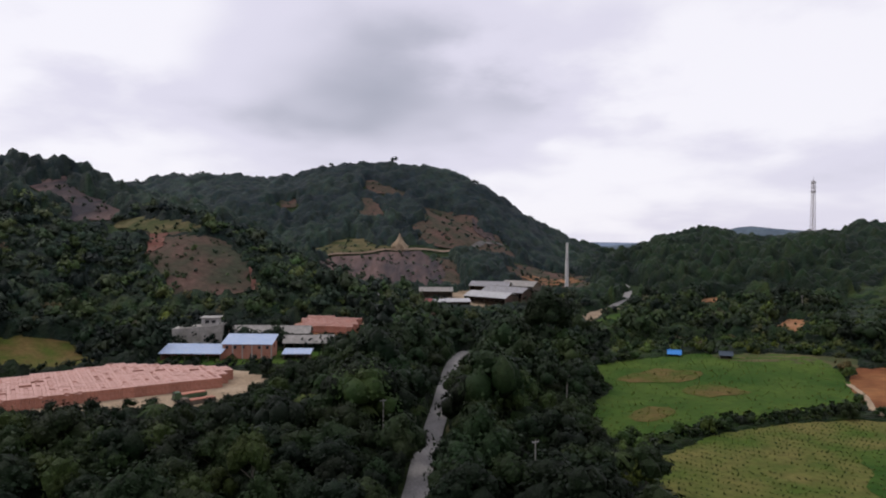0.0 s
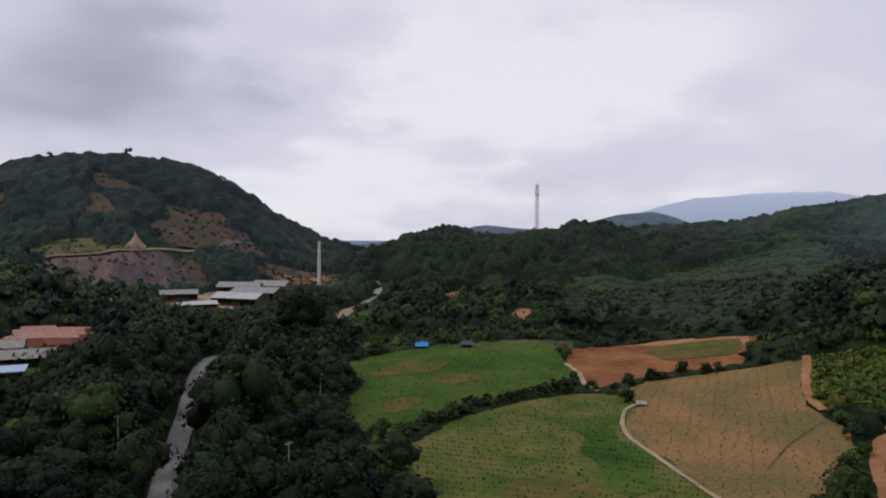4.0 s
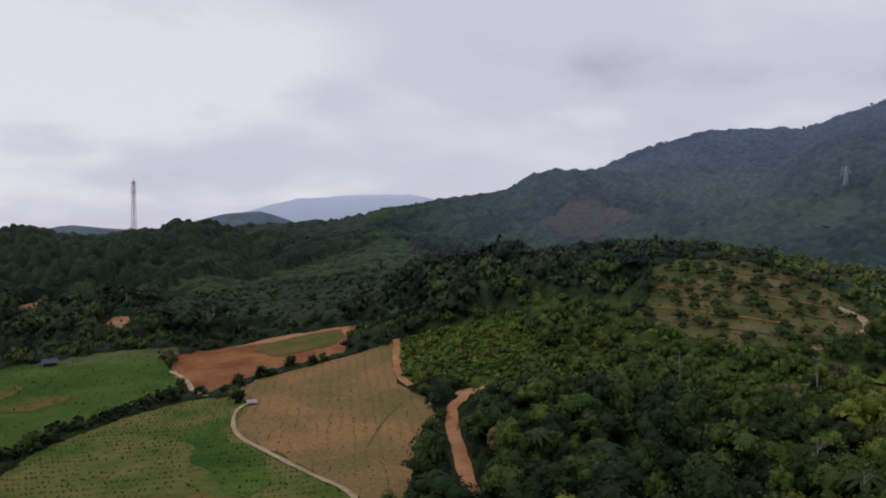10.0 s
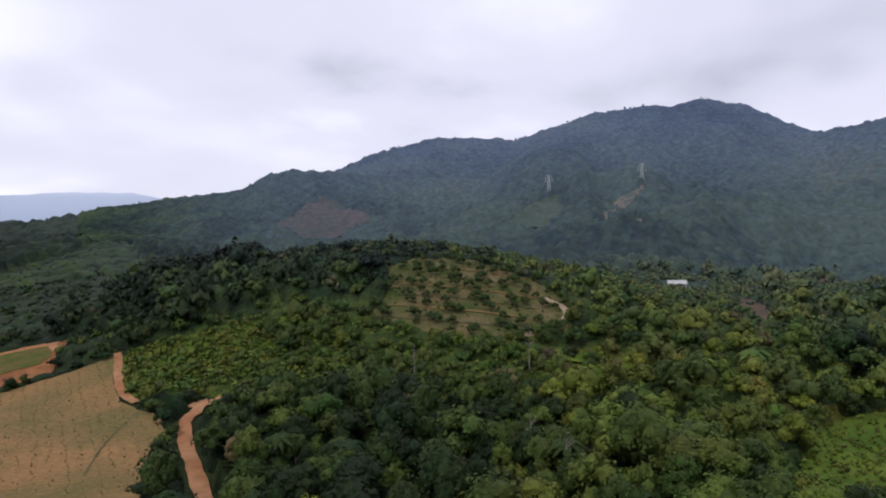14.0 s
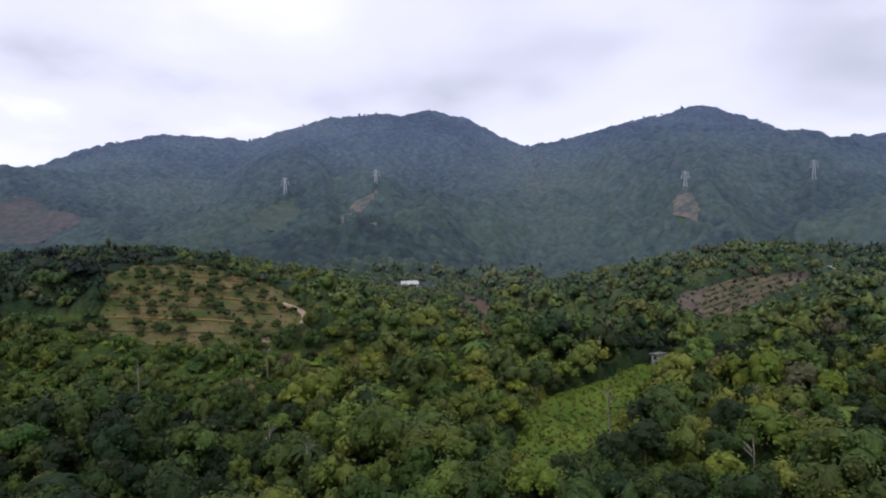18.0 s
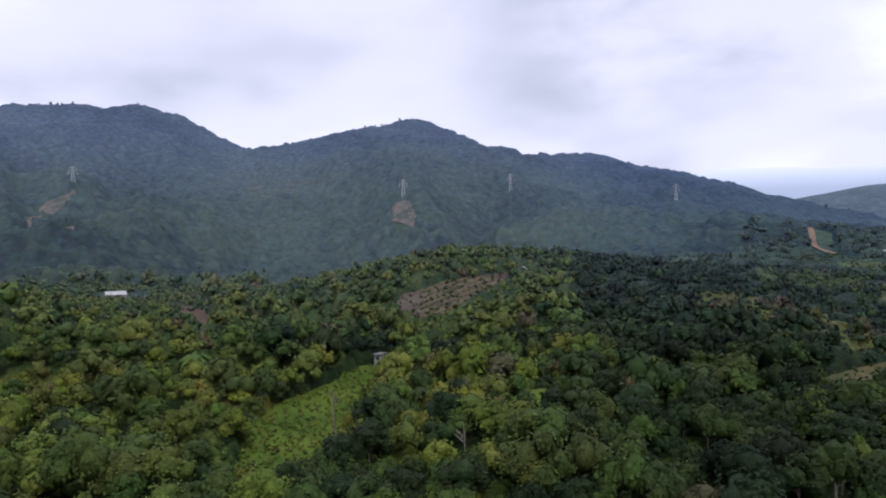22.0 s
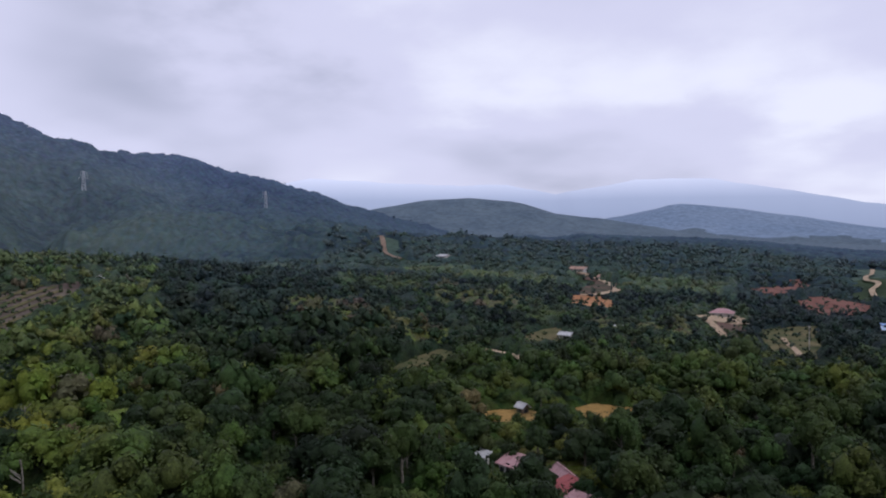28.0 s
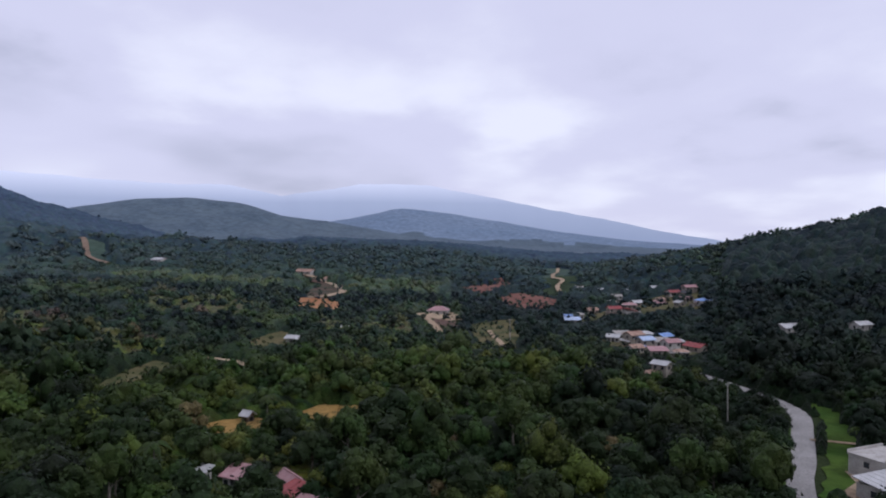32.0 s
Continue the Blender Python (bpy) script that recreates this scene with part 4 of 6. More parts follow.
ribbon("footpath", [(132, 220), (127, 203), (121, 190), (119, 178)], 1.8, PALE_EARTH, 0.65, "pale path along the red field", "path", 3, 0.5)
ribbon("footpath", [(113, 108), (132, 119), (150, 126)], 0.5, DRY_GRASS, 0.5, "worn furrow across the dry field", "path", 3, 0.4)
WAYS += [(PATH_1, 3.0), (PATH_2, 3.0), (PATH_3, 3.2)]

# ---- brickworks ground, cuts and clearings ----
BRICK_YARD = [(-150, 196), (-150, 215), (-124, 246), (-72, 244), (-62, 236), (-56, 224), (-60, 200), (-68, 190), (-80, 190), (-122, 181)]
KILN_YARD = [(-112, 256), (-112, 276), (-92, 282), (-48, 282), (-46, 258), (-80, 252)]
STACK_YARD = [(-70, 300), (-38, 308), (-36, 338), (-70, 332)]
OPEN += [BRICK_YARD, KILN_YARD, STACK_YARD]
patch("yard", BRICK_YARD, PALE_EARTH, 0.2, "pale packed earth of the brick yard", "yard")
LEFT_PLOT = [(-178, 268), (-154, 282), (-130, 258), (-142, 242), (-162, 240)]
OPEN.append(LEFT_PLOT)
patch("field", LEFT_PLOT, WORN_GRASS, 0.3, "olive grass plot behind the brick yard", "field", wander=3.0)
patch("yard", KILN_YARD, GRASS, 0.25, "rough grass before the kiln sheds", "yard")
patch("yard", STACK_YARD, ORANGE_SOIL, 0.25, "orange packed earth of the upper brick yard", "yard")
ribbon("dirt_track", [(-38, 330), (-33, 352), (-30, 372), (-33, 392)], 4.5, PALE_EARTH, 0.4, "pale dirt track up to the works", "track", 4, 0.3)


SCARS = []


def scar(name, pts, mat, label, lift=0.9, step=7.0, bare=True):
    if bare:
        OPEN.append(pts)
    if math.hypot(*pts[0]) > 225:
        SCARS.append(pts)
    far = math.hypot(*pts[0])
    patch(name, pts, mat, lift, label, "bare slope", step, edge=2.0 + far * 0.005, wander=2.0 + far * 0.014)


scar("cut_slope", [(-286, 464), (-286, 511), (-265, 496), (-245, 498), (-218, 465), (-216, 430), (-226, 416), (-262, 453)], CUT_ROCK, "grey stepped cutting on the wooded hill")
scar("cut_slope", [(-212, 432), (-196, 436), (-161, 420), (-140, 408), (-160, 404), (-185, 408)], DRY_GRASS, "grassy terrace above the red cutting")
scar("cut_slope", [(-181, 406), (-160, 403), (-142, 400), (-126, 398), (-107, 381), (-98, 364), (-103, 349), (-134, 338), (-159, 371)], RUST_CUT, "overgrown rusty red cutting on the spur")
scar("cut_slope", [(-178, 404), (-166, 402), (-160, 385), (-166, 374)], DULL_RED, "raw red earth face at the edge of the cutting", 1.3)
scar("cut_slope", [(-116, 394), (-104, 380), (-96, 362), (-99, 356), (-108, 376)], DULL_RED, "raw red earth edge of the cutting", 1.3)
QUARRY = [(-101, 588), (-67, 604), (-31, 618), (-9, 620), (6, 590), (10, 552), (-23, 532), (-62, 505), (-88, 490), (-100, 540)]
scar("quarry_face", QUARRY, CUT_ROCK, "dark grey quarry face below a ledge")
scar("quarry_face", [(-16, 772), (29, 772), (66, 740), (74, 700), (54, 662), (10, 648), (-30, 645), (-40, 690), (-22, 726)], RUST_CUT, "rust-brown upper quarry slope", 1.2)
scar("quarry_face", [(30, 764), (60, 738), (50, 700), (38, 712)], CUT_ROCK, "grey cut chute in the upper quarry", 1.8)
scar("quarry_face", [(-97, 746), (-74, 744), (-61, 702), (-84, 700)], RUST_CUT, "small red slip on the wooded slope", 1.2)
scar("quarry_face", [(-178, 742), (-160, 748), (-152, 722), (-172, 716)], RUST_CUT, "small rusty slip high on the wooded hill", 1.2)
scar("quarry_face", [(-92, 790), (-60, 796), (-30, 800), (-40, 770), (-80, 764)], RUST_CUT, "bare reddish ground near the hill's top", 1.2)
scar("quarry_bench", [(60, 640), (96, 690), (128, 712), (134, 640), (136, 592), (116, 545), (80, 545), (62, 580)], RUST_CUT, "orange earth benches at the works' edge", 1.0)
WORKS_YARD = [(-14, 436), (4, 446), (30, 452), (62, 480), (74, 520), (66, 552), (34, 560), (10, 532), (-22, 520), (-22, 500), (10, 478), (-14, 452)]
OPEN.append(WORKS_YARD)
patch("yard", WORKS_YARD, PALE_EARTH, 0.3, "pale dusty yard round the works halls", "yard", 6)
scar("clearing", [(-120, 600), (-100, 592), (-66, 610), (-44, 624), (-60, 650), (-84, 656), (-116, 632)], DRY_GRASS, "dry grass shelf above the quarry face", 1.0)
for off in (0, 14, 28, 42):
    ribbon("bench_edge", [(64 + off * 0.4, 585 + off), (90 + off * 0.3, 572 + off), (122, 600 + off)], 5.0, ORANGE_SOIL, 1.5, "orange earth step of the works bench", "bench", 6, 0.6)
ribbon("quarry_road", [(-101, 590), (-67, 607), (-43, 620), (-9, 630), (10, 640)], 3.6, CLAY_TRACK, 1.9, "pale ledge road across the quarry", "track", 5, 0.3)
WAYS += [([(-101, 590), (-67, 607), (-43, 620), (-9, 630), (10, 640)], 9), ([(8, 632), (33, 672), (64, 726)], 7)]
scar("quarry_face", [(-6, 618), (10, 612), (22, 570), (14, 545), (-2, 560)], RUST_CUT, "brown gullied edge of the quarry face", 1.1)
ribbon("quarry_road", [(8, 632), (18, 646), (33, 672), (46, 700), (64, 726)], 6, HAZED_CLEARING, 1.8, "grey haul road curving up the quarry", "track", 5, 0.3)
scar("cut_slope", [(166, 338), (192, 374), (192, 352), (171, 320)], ORANGE_SOIL, "bright orange earth bank in the scrub", 0.8)
scar("cut_slope", [(172, 450), (190, 474), (196, 462), (180, 444)], ORANGE_SOIL, "small pale orange slip under the trees", 0.8)

# ---- orchard knoll, scrub and the far side ----
ORCHARD_GRASS = material("orchard_grass", (0.045, 0.064, 0.017), 0.95, second=(0.125, 0.098, 0.046), scale=0.1, fine=0.7, bump=0.2, bump_scale=0.9, ground=True)
ORCHARD = [(268, 99), (283, 90), (292, 68), (280, 36), (268, 21), (253, 22), (234, 33), (224, 62), (231, 90), (250, 92)]
OPEN.append(ORCHARD)
patch("orchard_ground", ORCHARD, ORCHARD_GRASS, 0.4, "dry grassy terraces of a hillside orchard", "orchard")
for k in range(7):
    c = 233 + 8.5 * k
    ribbon("terrace_bank", [(c + 6, 30 + 2 * k), (c + 4, 50), (c, 72), (c - 3, 90 - k)], 0.9, DRY_SOIL if k % 2 else DRY_GRASS, 0.75, "bare earth edge of an orchard terrace", "terrace", 4, 0.7)
ribbon("dirt_track", [(266, 33), (263, 26), (256, 23), (249, 25), (240, 30), (230, 40)], 3.2, PALE_EARTH, 0.8, "pale track round the foot of the orchard", "track", 3, 0.4)
LIME_PATCH = [(144, -30), (171, -38), (193, -50), (206, -70), (223, -90), (219, -98), (196, -82), (174, -67), (156, -58), (142, -46)]
OPEN.append(LIME_PATCH)
patch("clearing", LIME_PATCH, LIME_GRASS, 0.4, "bright lime-green grassy clearing", "clearing")
patch("clearing", [(222, 24), (225, 12), (219, 12), (217, 22)], LIME_GRASS, 2.0, "small bright green glade", "clearing")
LIME_SCRUB = [(162, 140), (176, 152), (192, 163), (222, 132), (226, 95), (221, 45), (213, 5), (192, 8), (178, 60), (168, 104)]
LIME_GLADE = [(162, 140), (176, 152), (192, 163), (218, 138), (206, 116), (190, 110), (176, 116), (168, 122)]
OPEN.append(LIME_GLADE)
patch("scrub", LIME_SCRUB, LIME_GRASS, 0.35, "bright yellow-green scrub below the knoll", "scrub", 6)
TERRACE_HILL = [(279, -128), (287, -140), (288, -158), (288, -181), (286, -200), (271, -184), (265, -168), (254, -144), (256, -130)]
scar("terraced_slope", TERRACE_HILL, STONY_TERRACE, "bare stepped terraces on the knoll", 0.5, 6)
for k in range(6):
    c = 258 + 5 * k
    ribbon("terrace_bank", [(c - 1, -131 - 3 * k), (c + 2, -146 - 2 * k), (c + 6, -162 - 2 * k), (c + 10, -178 - 2 * k)], 1.6, DRY_GRASS, 0.95, "dry grass edge between terrace steps", "terrace", 4, 0.5)
scar("clearing", [(418, -14), (440, -12), (446, -42), (425, -44)], HAZED_GRASS, "grass clearing round the hillside hut", 0.6, 6)
scar("cut_slope", [(404, -51), (380, -48), (345, -48), (300, -47), (300, -56), (357, -62)], RUST_CUT, "brown earth slip in the wooded valley", 0.8)
scar("clearing", [(848, -15), (828, 0), (808, 19), (731, 39), (667, 32), (784, 16), (804, -6), (836, -20)], HAZED_CLEARING, "bare strip below a power line tower", 1.6, 12)
scar("clearing", [(660, -2), (676, -12), (648, -13), (640, -5)], HAZED_CLEARING, "bare pale patch on the mountain foot", 1.6, 12)
scar("clearing", [(765, -366), (748, -372), (716, -366), (689, -356), (705, -342), (733, -331), (754, -342), (757, -355)], HAZED_CLEARING, "bare slope below a power line tower", 1.6, 12)
scar("clearing", [(862, 103), (848, 86), (793, 74), (740, 80), (751, 115), (750, 146), (792, 139), (819, 120)], HAZED_GRASS, "terraced green slope on the mountain foot", 1.6, 12)
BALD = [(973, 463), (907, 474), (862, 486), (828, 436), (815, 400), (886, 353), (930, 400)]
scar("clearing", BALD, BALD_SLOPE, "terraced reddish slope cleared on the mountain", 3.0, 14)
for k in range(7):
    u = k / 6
    ribbon("terrace_bank", [(836 + 118 * u, 448 + 20 * u), (848 + 112 * u, 410 + 50 * u), (872 + 92 * u, 366 + 90 * u)], 1.5, HAZED_GRASS, 3.1, "grassy terrace line on the cleared slope", "terrace", 12, 0.3)

# ---- south-east valley: tracks, yards and red cuts ----
ribbon("dirt_track", [(668, -653), (634, -674), (590, -662), (562, -655), (530, -655)], 3.6, CLAY_TRACK, 1.2, "pale dirt road cut along the hill foot", "track", 8, 0.4)
WAYS.append(([(668, -653), (634, -674), (562, -655), (530, -655)], 9))
ribbon("dirt_track", [(552, -760), (500, -742), (450, -700), (384, -610), (348, -582)], 5, CLAY_TRACK, 1.2, "orange dirt track cut into the rise", "track", 8, 0.5)
WAYS.append(([(552, -760), (500, -742), (450, -700), (384, -610), (348, -582)], 11))
scar("yard", [(192, -606), (160, -592), (126, -540), (108, -478), (116, -448), (136, -452), (144, -520), (160, -566), (184, -588)], RUST_CUT, "brown scraped earth of a house plot", 0.9, 7)
ribbon("dirt_track", [(190, -602), (168, -590), (148, -562), (130, -530), (114, -492), (120, -456), (128, -446)], 5.5, PALE_EARTH, 1.4, "pale track winding down the scraped plot", "track", 5, 0.4)
scar("yard", [(130, -446), (122, -398), (98, -404), (106, -440)], ORANGE_SOIL, "orange earth yard", 0.9, 6)
scar("yard", [(52, -412), (30, -428), (20, -410), (28, -394), (42, -400)], PALE_EARTH, "pale yard before the house", 0.6, 5)
ribbon("dirt_track", [(49, -411), (42, -396), (35, -372), (30, -352), (26, -345)], 4.2, PALE_EARTH, 0.8, "pale drive down from the house", "track", 4, 0.2)
WAYS.append(([(49, -411), (42, -396), (35, -372), (30, -352)], 4))
scar("cut_slope", [(36, -392), (28, -396), (18, -372), (24, -360), (32, -366)], RUST_CUT, "brown cut bank beside the drive", 0.5, 5)
scar("cut_slope", [(30, -560), (12, -620), (-2, -690), (-16, -650), (-4, -590), (8, -536), (24, -530)], DULL_RED, "red earth track cutting", 0.9, 7)
scar("cut_slope", [(-2, -520), (-22, -572), (-42, -530), (-40, -470), (-10, -446)], DULL_RED, "cleared red earth plot among trees", 0.8, 7)
scar("clearing", [(16, -384), (-8, -412), (-12, -370), (-8, -306), (10, -312)], DRY_GRASS, "dry grass clearing with a track", 0.5, 6)
ribbon("dirt_track", [(5, -362), (3, -345), (0, -330), (-3, -304)], 2.6, PALE_EARTH, 0.9, "pale winding track in the clearing", "track", 4, 0.3)
ribbon("dirt_track", [(-75, -876), (-66, -780), (-54, -690), (-60, -650), (-52, -610), (-50, -570)], 4, PALE_EARTH, 1.8, "pale dirt road in the far valley", "track", 8, 0.2)
WAYS.append(([(-75, -876), (-66, -780), (-54, -690), (-60, -650), (-52, -610), (-50, -570)], 16))
scar("field", [(113, -299), (103, -322), (88, -300), (104, -280)], DRY_GRASS, "dry grass plot in the trees", 0.5, 5)
scar("field", [(131, -206), (130, -250), (114, -238), (116, -204)], DRY_GRASS, "dry grass strip in the trees", 0.5, 5)
ribbon("dirt_track", [(114, -257), (102, -255), (92, -247)], 3.4, PALE_EARTH, 0.8, "pale track among the trees", "track", 3, 0.3)
WAYS.append(([(114, -257), (92, -247)], 4))
scar("clearing", [(80, -170), (75, -181), (66, -185), (61, -176), (68, -166)], YELLOW_EARTH, "bare ochre earth clearing", 0.4, 4)
scar("clearing", [(59, -188), (53, -200), (38, -199), (40, -180), (50, -180)], YELLOW_EARTH, "bare ochre earth plot", 0.4, 4)
VERGE_FIELD = [(-62, -136), (-77, -166), (-90, -198), (-94, -218), (-98, -206), (-89, -178), (-76, -148), (-68, -138)]
OPEN.append(VERGE_FIELD)
patch("verge", VERGE_FIELD, GRASS, 0.25, "mown green roadside lawn", "lawn")
ribbon("footpath", [(-77, -175), (-84, -173), (-92, -170)], 1.6, PALE_EARTH, 0.5, "pale path across the lawn", "path", 2)
scar("yard", [(-66, -134), (-74, -150), (-84, -152), (-92, -140), (-80, -126)], PALE_EARTH, "pale yard round the white building", 0.35, 4)

# ---- stands of their own height and colour ----
FIELD_EDGE = [(40, 165), (60, 300), (130, 320), (215, 230), (215, 190), (190, 165), (130, 90), (60, 95), (40, 130)]
PLANTATION = [(203, 383), (276, 447), (334, 453), (474, 502), (560, 470), (391, 314), (235, 212), (209, 222), (191, 282)]
STANDS += [(FIELD_EDGE, 1.6, 3.6),
           ([(-22, 150), (-30, 205), (-40, 300), (-4, 310), (0, 285), (-8, 200), (-12, 150)], 10, 20),
           ([(12, 150), (14, 300), (60, 345), (66, 300), (40, 235), (34, 200), (36, 150)], 9, 19),
           (PLANTATION, 3.0, 4.5),
           ([(160, 145), (190, 165), (235, 130), (240, 60), (225, 0), (175, 20), (165, 105)], 2.2, 5.0),
           ([(150, 500), (200, 780), (330, 900), (470, 800), (400, 640), (260, 470)], 9, 15),
          ([(400, 640), (470, 800), (560, 850), (640, 760), (540, 640), (440, 560)], 14, 20)]
STANDS += [(sector(60, 100, 280, 480), 2.5, 4.5), (sector(104, 150, 320, 660), 2.6, 9.0), (sector(150, 198, 250, 480), 2.2, 9.5), (sector(150, 198, 480, 900), 2.6, 10.0), ([(20, -100), (75, -120), (75, -170), (25, -165)], 3.0, 5.5)]
TINTS += [(sector(130, 150, 270, 440), 0.2), (sector(152, 164, 260, 330), 0.26), (sector(150, 178, 470, 720), 0.3), (sector(136, 150, 480, 720), 0.22), (sector(146, 160, 100, 170), 0.42), (sector(176, 197, 330, 700), 0.1), (sector(196, 212, 150, 700), 0.05), (sector(150, 185, 170, 250), 0.38),
          (sector(-36, 14, 100, 330), 0.05), (PLANTATION, 0.24),
          ([(160, 145), (190, 165), (235, 130), (240, 60), (225, 0), (185, 20), (165, 105)], 0.46),
          ([(-42, 150), (-40, 300), (66, 345), (60, 235), (36, 150)], 0.16),
          ([(150, 500), (200, 780), (330, 900), (470, 800), (400, 640), (260, 470)], 0.12),
          ([(400, 640), (470, 800), (560, 850), (640, 760), (540, 640), (440, 560)], 0.08)]

for a, r, wa, wr, tone in ((143, 330, 3.5, 26, 0.93), (150, 300, 3, 16, 0.9), (147, 420, 3, 24, 0.5), (156, 400, 4, 30, 0.9), (162, 360, 3, 18, 0.45), (169, 350, 4, 16, 0.9), (174, 420, 3, 20, 0.5), (158, 520, 4, 30, 0.55), (171, 520, 4, 30, 0.5), (152, 560, 3, 40, 0.6), (166, 600, 3, 40, 0.6), (136, 560, 4, 40, 0.5),
                           (88, 215, 5, 14, 0.93), (104, 190, 4, 10, 0.92), (113, 150, 5, 12, 0.66), (96, 160, 4, 10, 0.64), (131, 170, 4, 12, 0.38), (140, 200, 5, 14, 0.36), (122, 230, 4, 14, 0.1), (110, 250, 5, 12, 0.12), (150, 140, 4, 10, 0.3), (161, 150, 3, 10, 0.88), (170, 170, 4, 12, 0.6)):
    TINTS.append((sector(a - wa, a + wa, r - wr, r + wr), tone))


# ---- building materials ----
def plain(name, c, rough=0.6, metal=0.0, scale=0.6, second=None, bump=0.0):
    return material(name, c, rough, metal, second=second or [v * 0.82 for v in c], scale=scale, fine=scale * 7, bump=bump)


ROOF_BLUE = plain("blue_metal_roof", (0.13, 0.24, 0.5), 0.45, 0.1, second=(0.2, 0.3, 0.5))
ROOF_PALE_BLUE = plain("faded_blue_roof", (0.32, 0.42, 0.58), 0.5, 0.1, second=(0.4, 0.47, 0.58))
ROOF_GREY = plain("fibre_cement_roof", (0.23, 0.22, 0.2), 0.9, second=(0.32, 0.3, 0.27))
ROOF_WHITE = plain("pale_zinc_roof", (0.46, 0.46, 0.45), 0.5, 0.1, second=(0.36, 0.36, 0.35))
ROOF_PINK = plain("faded_pink_roof", (0.36, 0.22, 0.22), 0.6, second=(0.3, 0.16, 0.16))
ROOF_RED = plain("maroon_metal_roof", (0.26, 0.06, 0.055), 0.6, second=(0.2, 0.05, 0.05))
ROOF_RUST = plain("rusted_zinc_roof", (0.24, 0.14, 0.1), 0.8, second=(0.36, 0.25, 0.19))
WALL_TAN = plain("stained_tan_wall", (0.27, 0.24, 0.2), 0.85, second=(0.18, 0.16, 0.13))
ROOF_DULL = plain("dull_zinc_roof", (0.3, 0.3, 0.31), 0.6, 0.1, second=(0.22, 0.21, 0.2))
PLASTER = plain("white_plaster", (0.42, 0.4, 0.37), 0.85, second=(0.3, 0.285, 0.26))
WHITEWASH = plain("whitewashed_shaft", (0.62, 0.6, 0.57), 0.85, second=(0.5, 0.47, 0.44))
CONCRETE = plain("weathered_concrete", (0.36, 0.34, 0.31), 0.9, scale=0.3, second=(0.24, 0.23, 0.2), bump=0.02)
BRICK_WALL = plain("brick_wall", (0.36, 0.15, 0.1), 0.9, second=(0.42, 0.2, 0.14))
# near-black panel colour, standing in for the shade inside doorways and openings
DARK = plain("opening_shade", (0.02, 0.02, 0.022), 0.7)
WOOD = plain("weathered_timber", (0.14, 0.11, 0.08), 0.85)
STEEL = plain("galvanised_steel", (0.42, 0.42, 0.43), 0.5, 0.4)
PYLON_STEEL = plain("dull_pylon_steel", (0.4, 0.43, 0.46), 0.6, 0.1)
TOWER_PAINT = plain("faded_tower_paint", (0.42, 0.36, 0.36), 0.6, 0.1)
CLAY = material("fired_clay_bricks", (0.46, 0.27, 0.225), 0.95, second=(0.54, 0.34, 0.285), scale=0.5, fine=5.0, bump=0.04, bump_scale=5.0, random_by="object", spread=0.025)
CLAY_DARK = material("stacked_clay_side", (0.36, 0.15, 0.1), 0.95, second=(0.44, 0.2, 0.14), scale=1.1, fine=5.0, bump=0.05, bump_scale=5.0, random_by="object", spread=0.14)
BLUE_TARP = plain("blue_tarpaulin", (0.05, 0.25, 0.62), 0.5)
GLASS = plain("dark_window_glass", (0.03, 0.035, 0.04), 0.15)
RUBBER = plain("tyre_rubber", (0.025, 0.025, 0.025), 0.9)
LORRY_GREEN = plain("lorry_paint", (0.06, 0.1, 0.05), 0.5)


def box(bm, x0, x1, y0, y1, z0, z1):
    v = [bm.verts.new((x, y, z)) for z in (z0, z1) for x, y in ((x0, y0), (x1, y0), (x1, y1), (x0, y1))]
    for f in ((3, 2, 1, 0), (4, 5, 6, 7), (0, 1, 5, 4), (1, 2, 6, 5), (2, 3, 7, 6), (3, 0, 4, 7)):
        bm.faces.new([v[k] for k in f])


def slab(bm, quad, thick):
    """A four-cornered sheet with thickness, downwards."""
    a = [bm.verts.new(q) for q in quad]
    b = [bm.verts.new((q[0], q[1], q[2] - thick)) for q in quad]
    bm.faces.new(a)
    bm.faces.new(b[::-1])
    for k in range(4):
        bm.faces.new((a[k], b[k], b[(k + 1) % 4], a[(k + 1) % 4]))


def boxed(name, mat, parent, *dims, label=""):
    bm = bmesh.new()
    for d in dims:
        box(bm, *d)
    return part(name, bm, mat, parent, label)


def seat(w, d, x, y, turn):
    """The lowest ground under a footprint."""
    c, s = math.cos(radians(turn)), math.sin(radians(turn))
    return min(z_at(x + a * c - b * s, y + a * s + b * c) for a in (-w / 2, w / 2) for b in (-d / 2, d / 2))


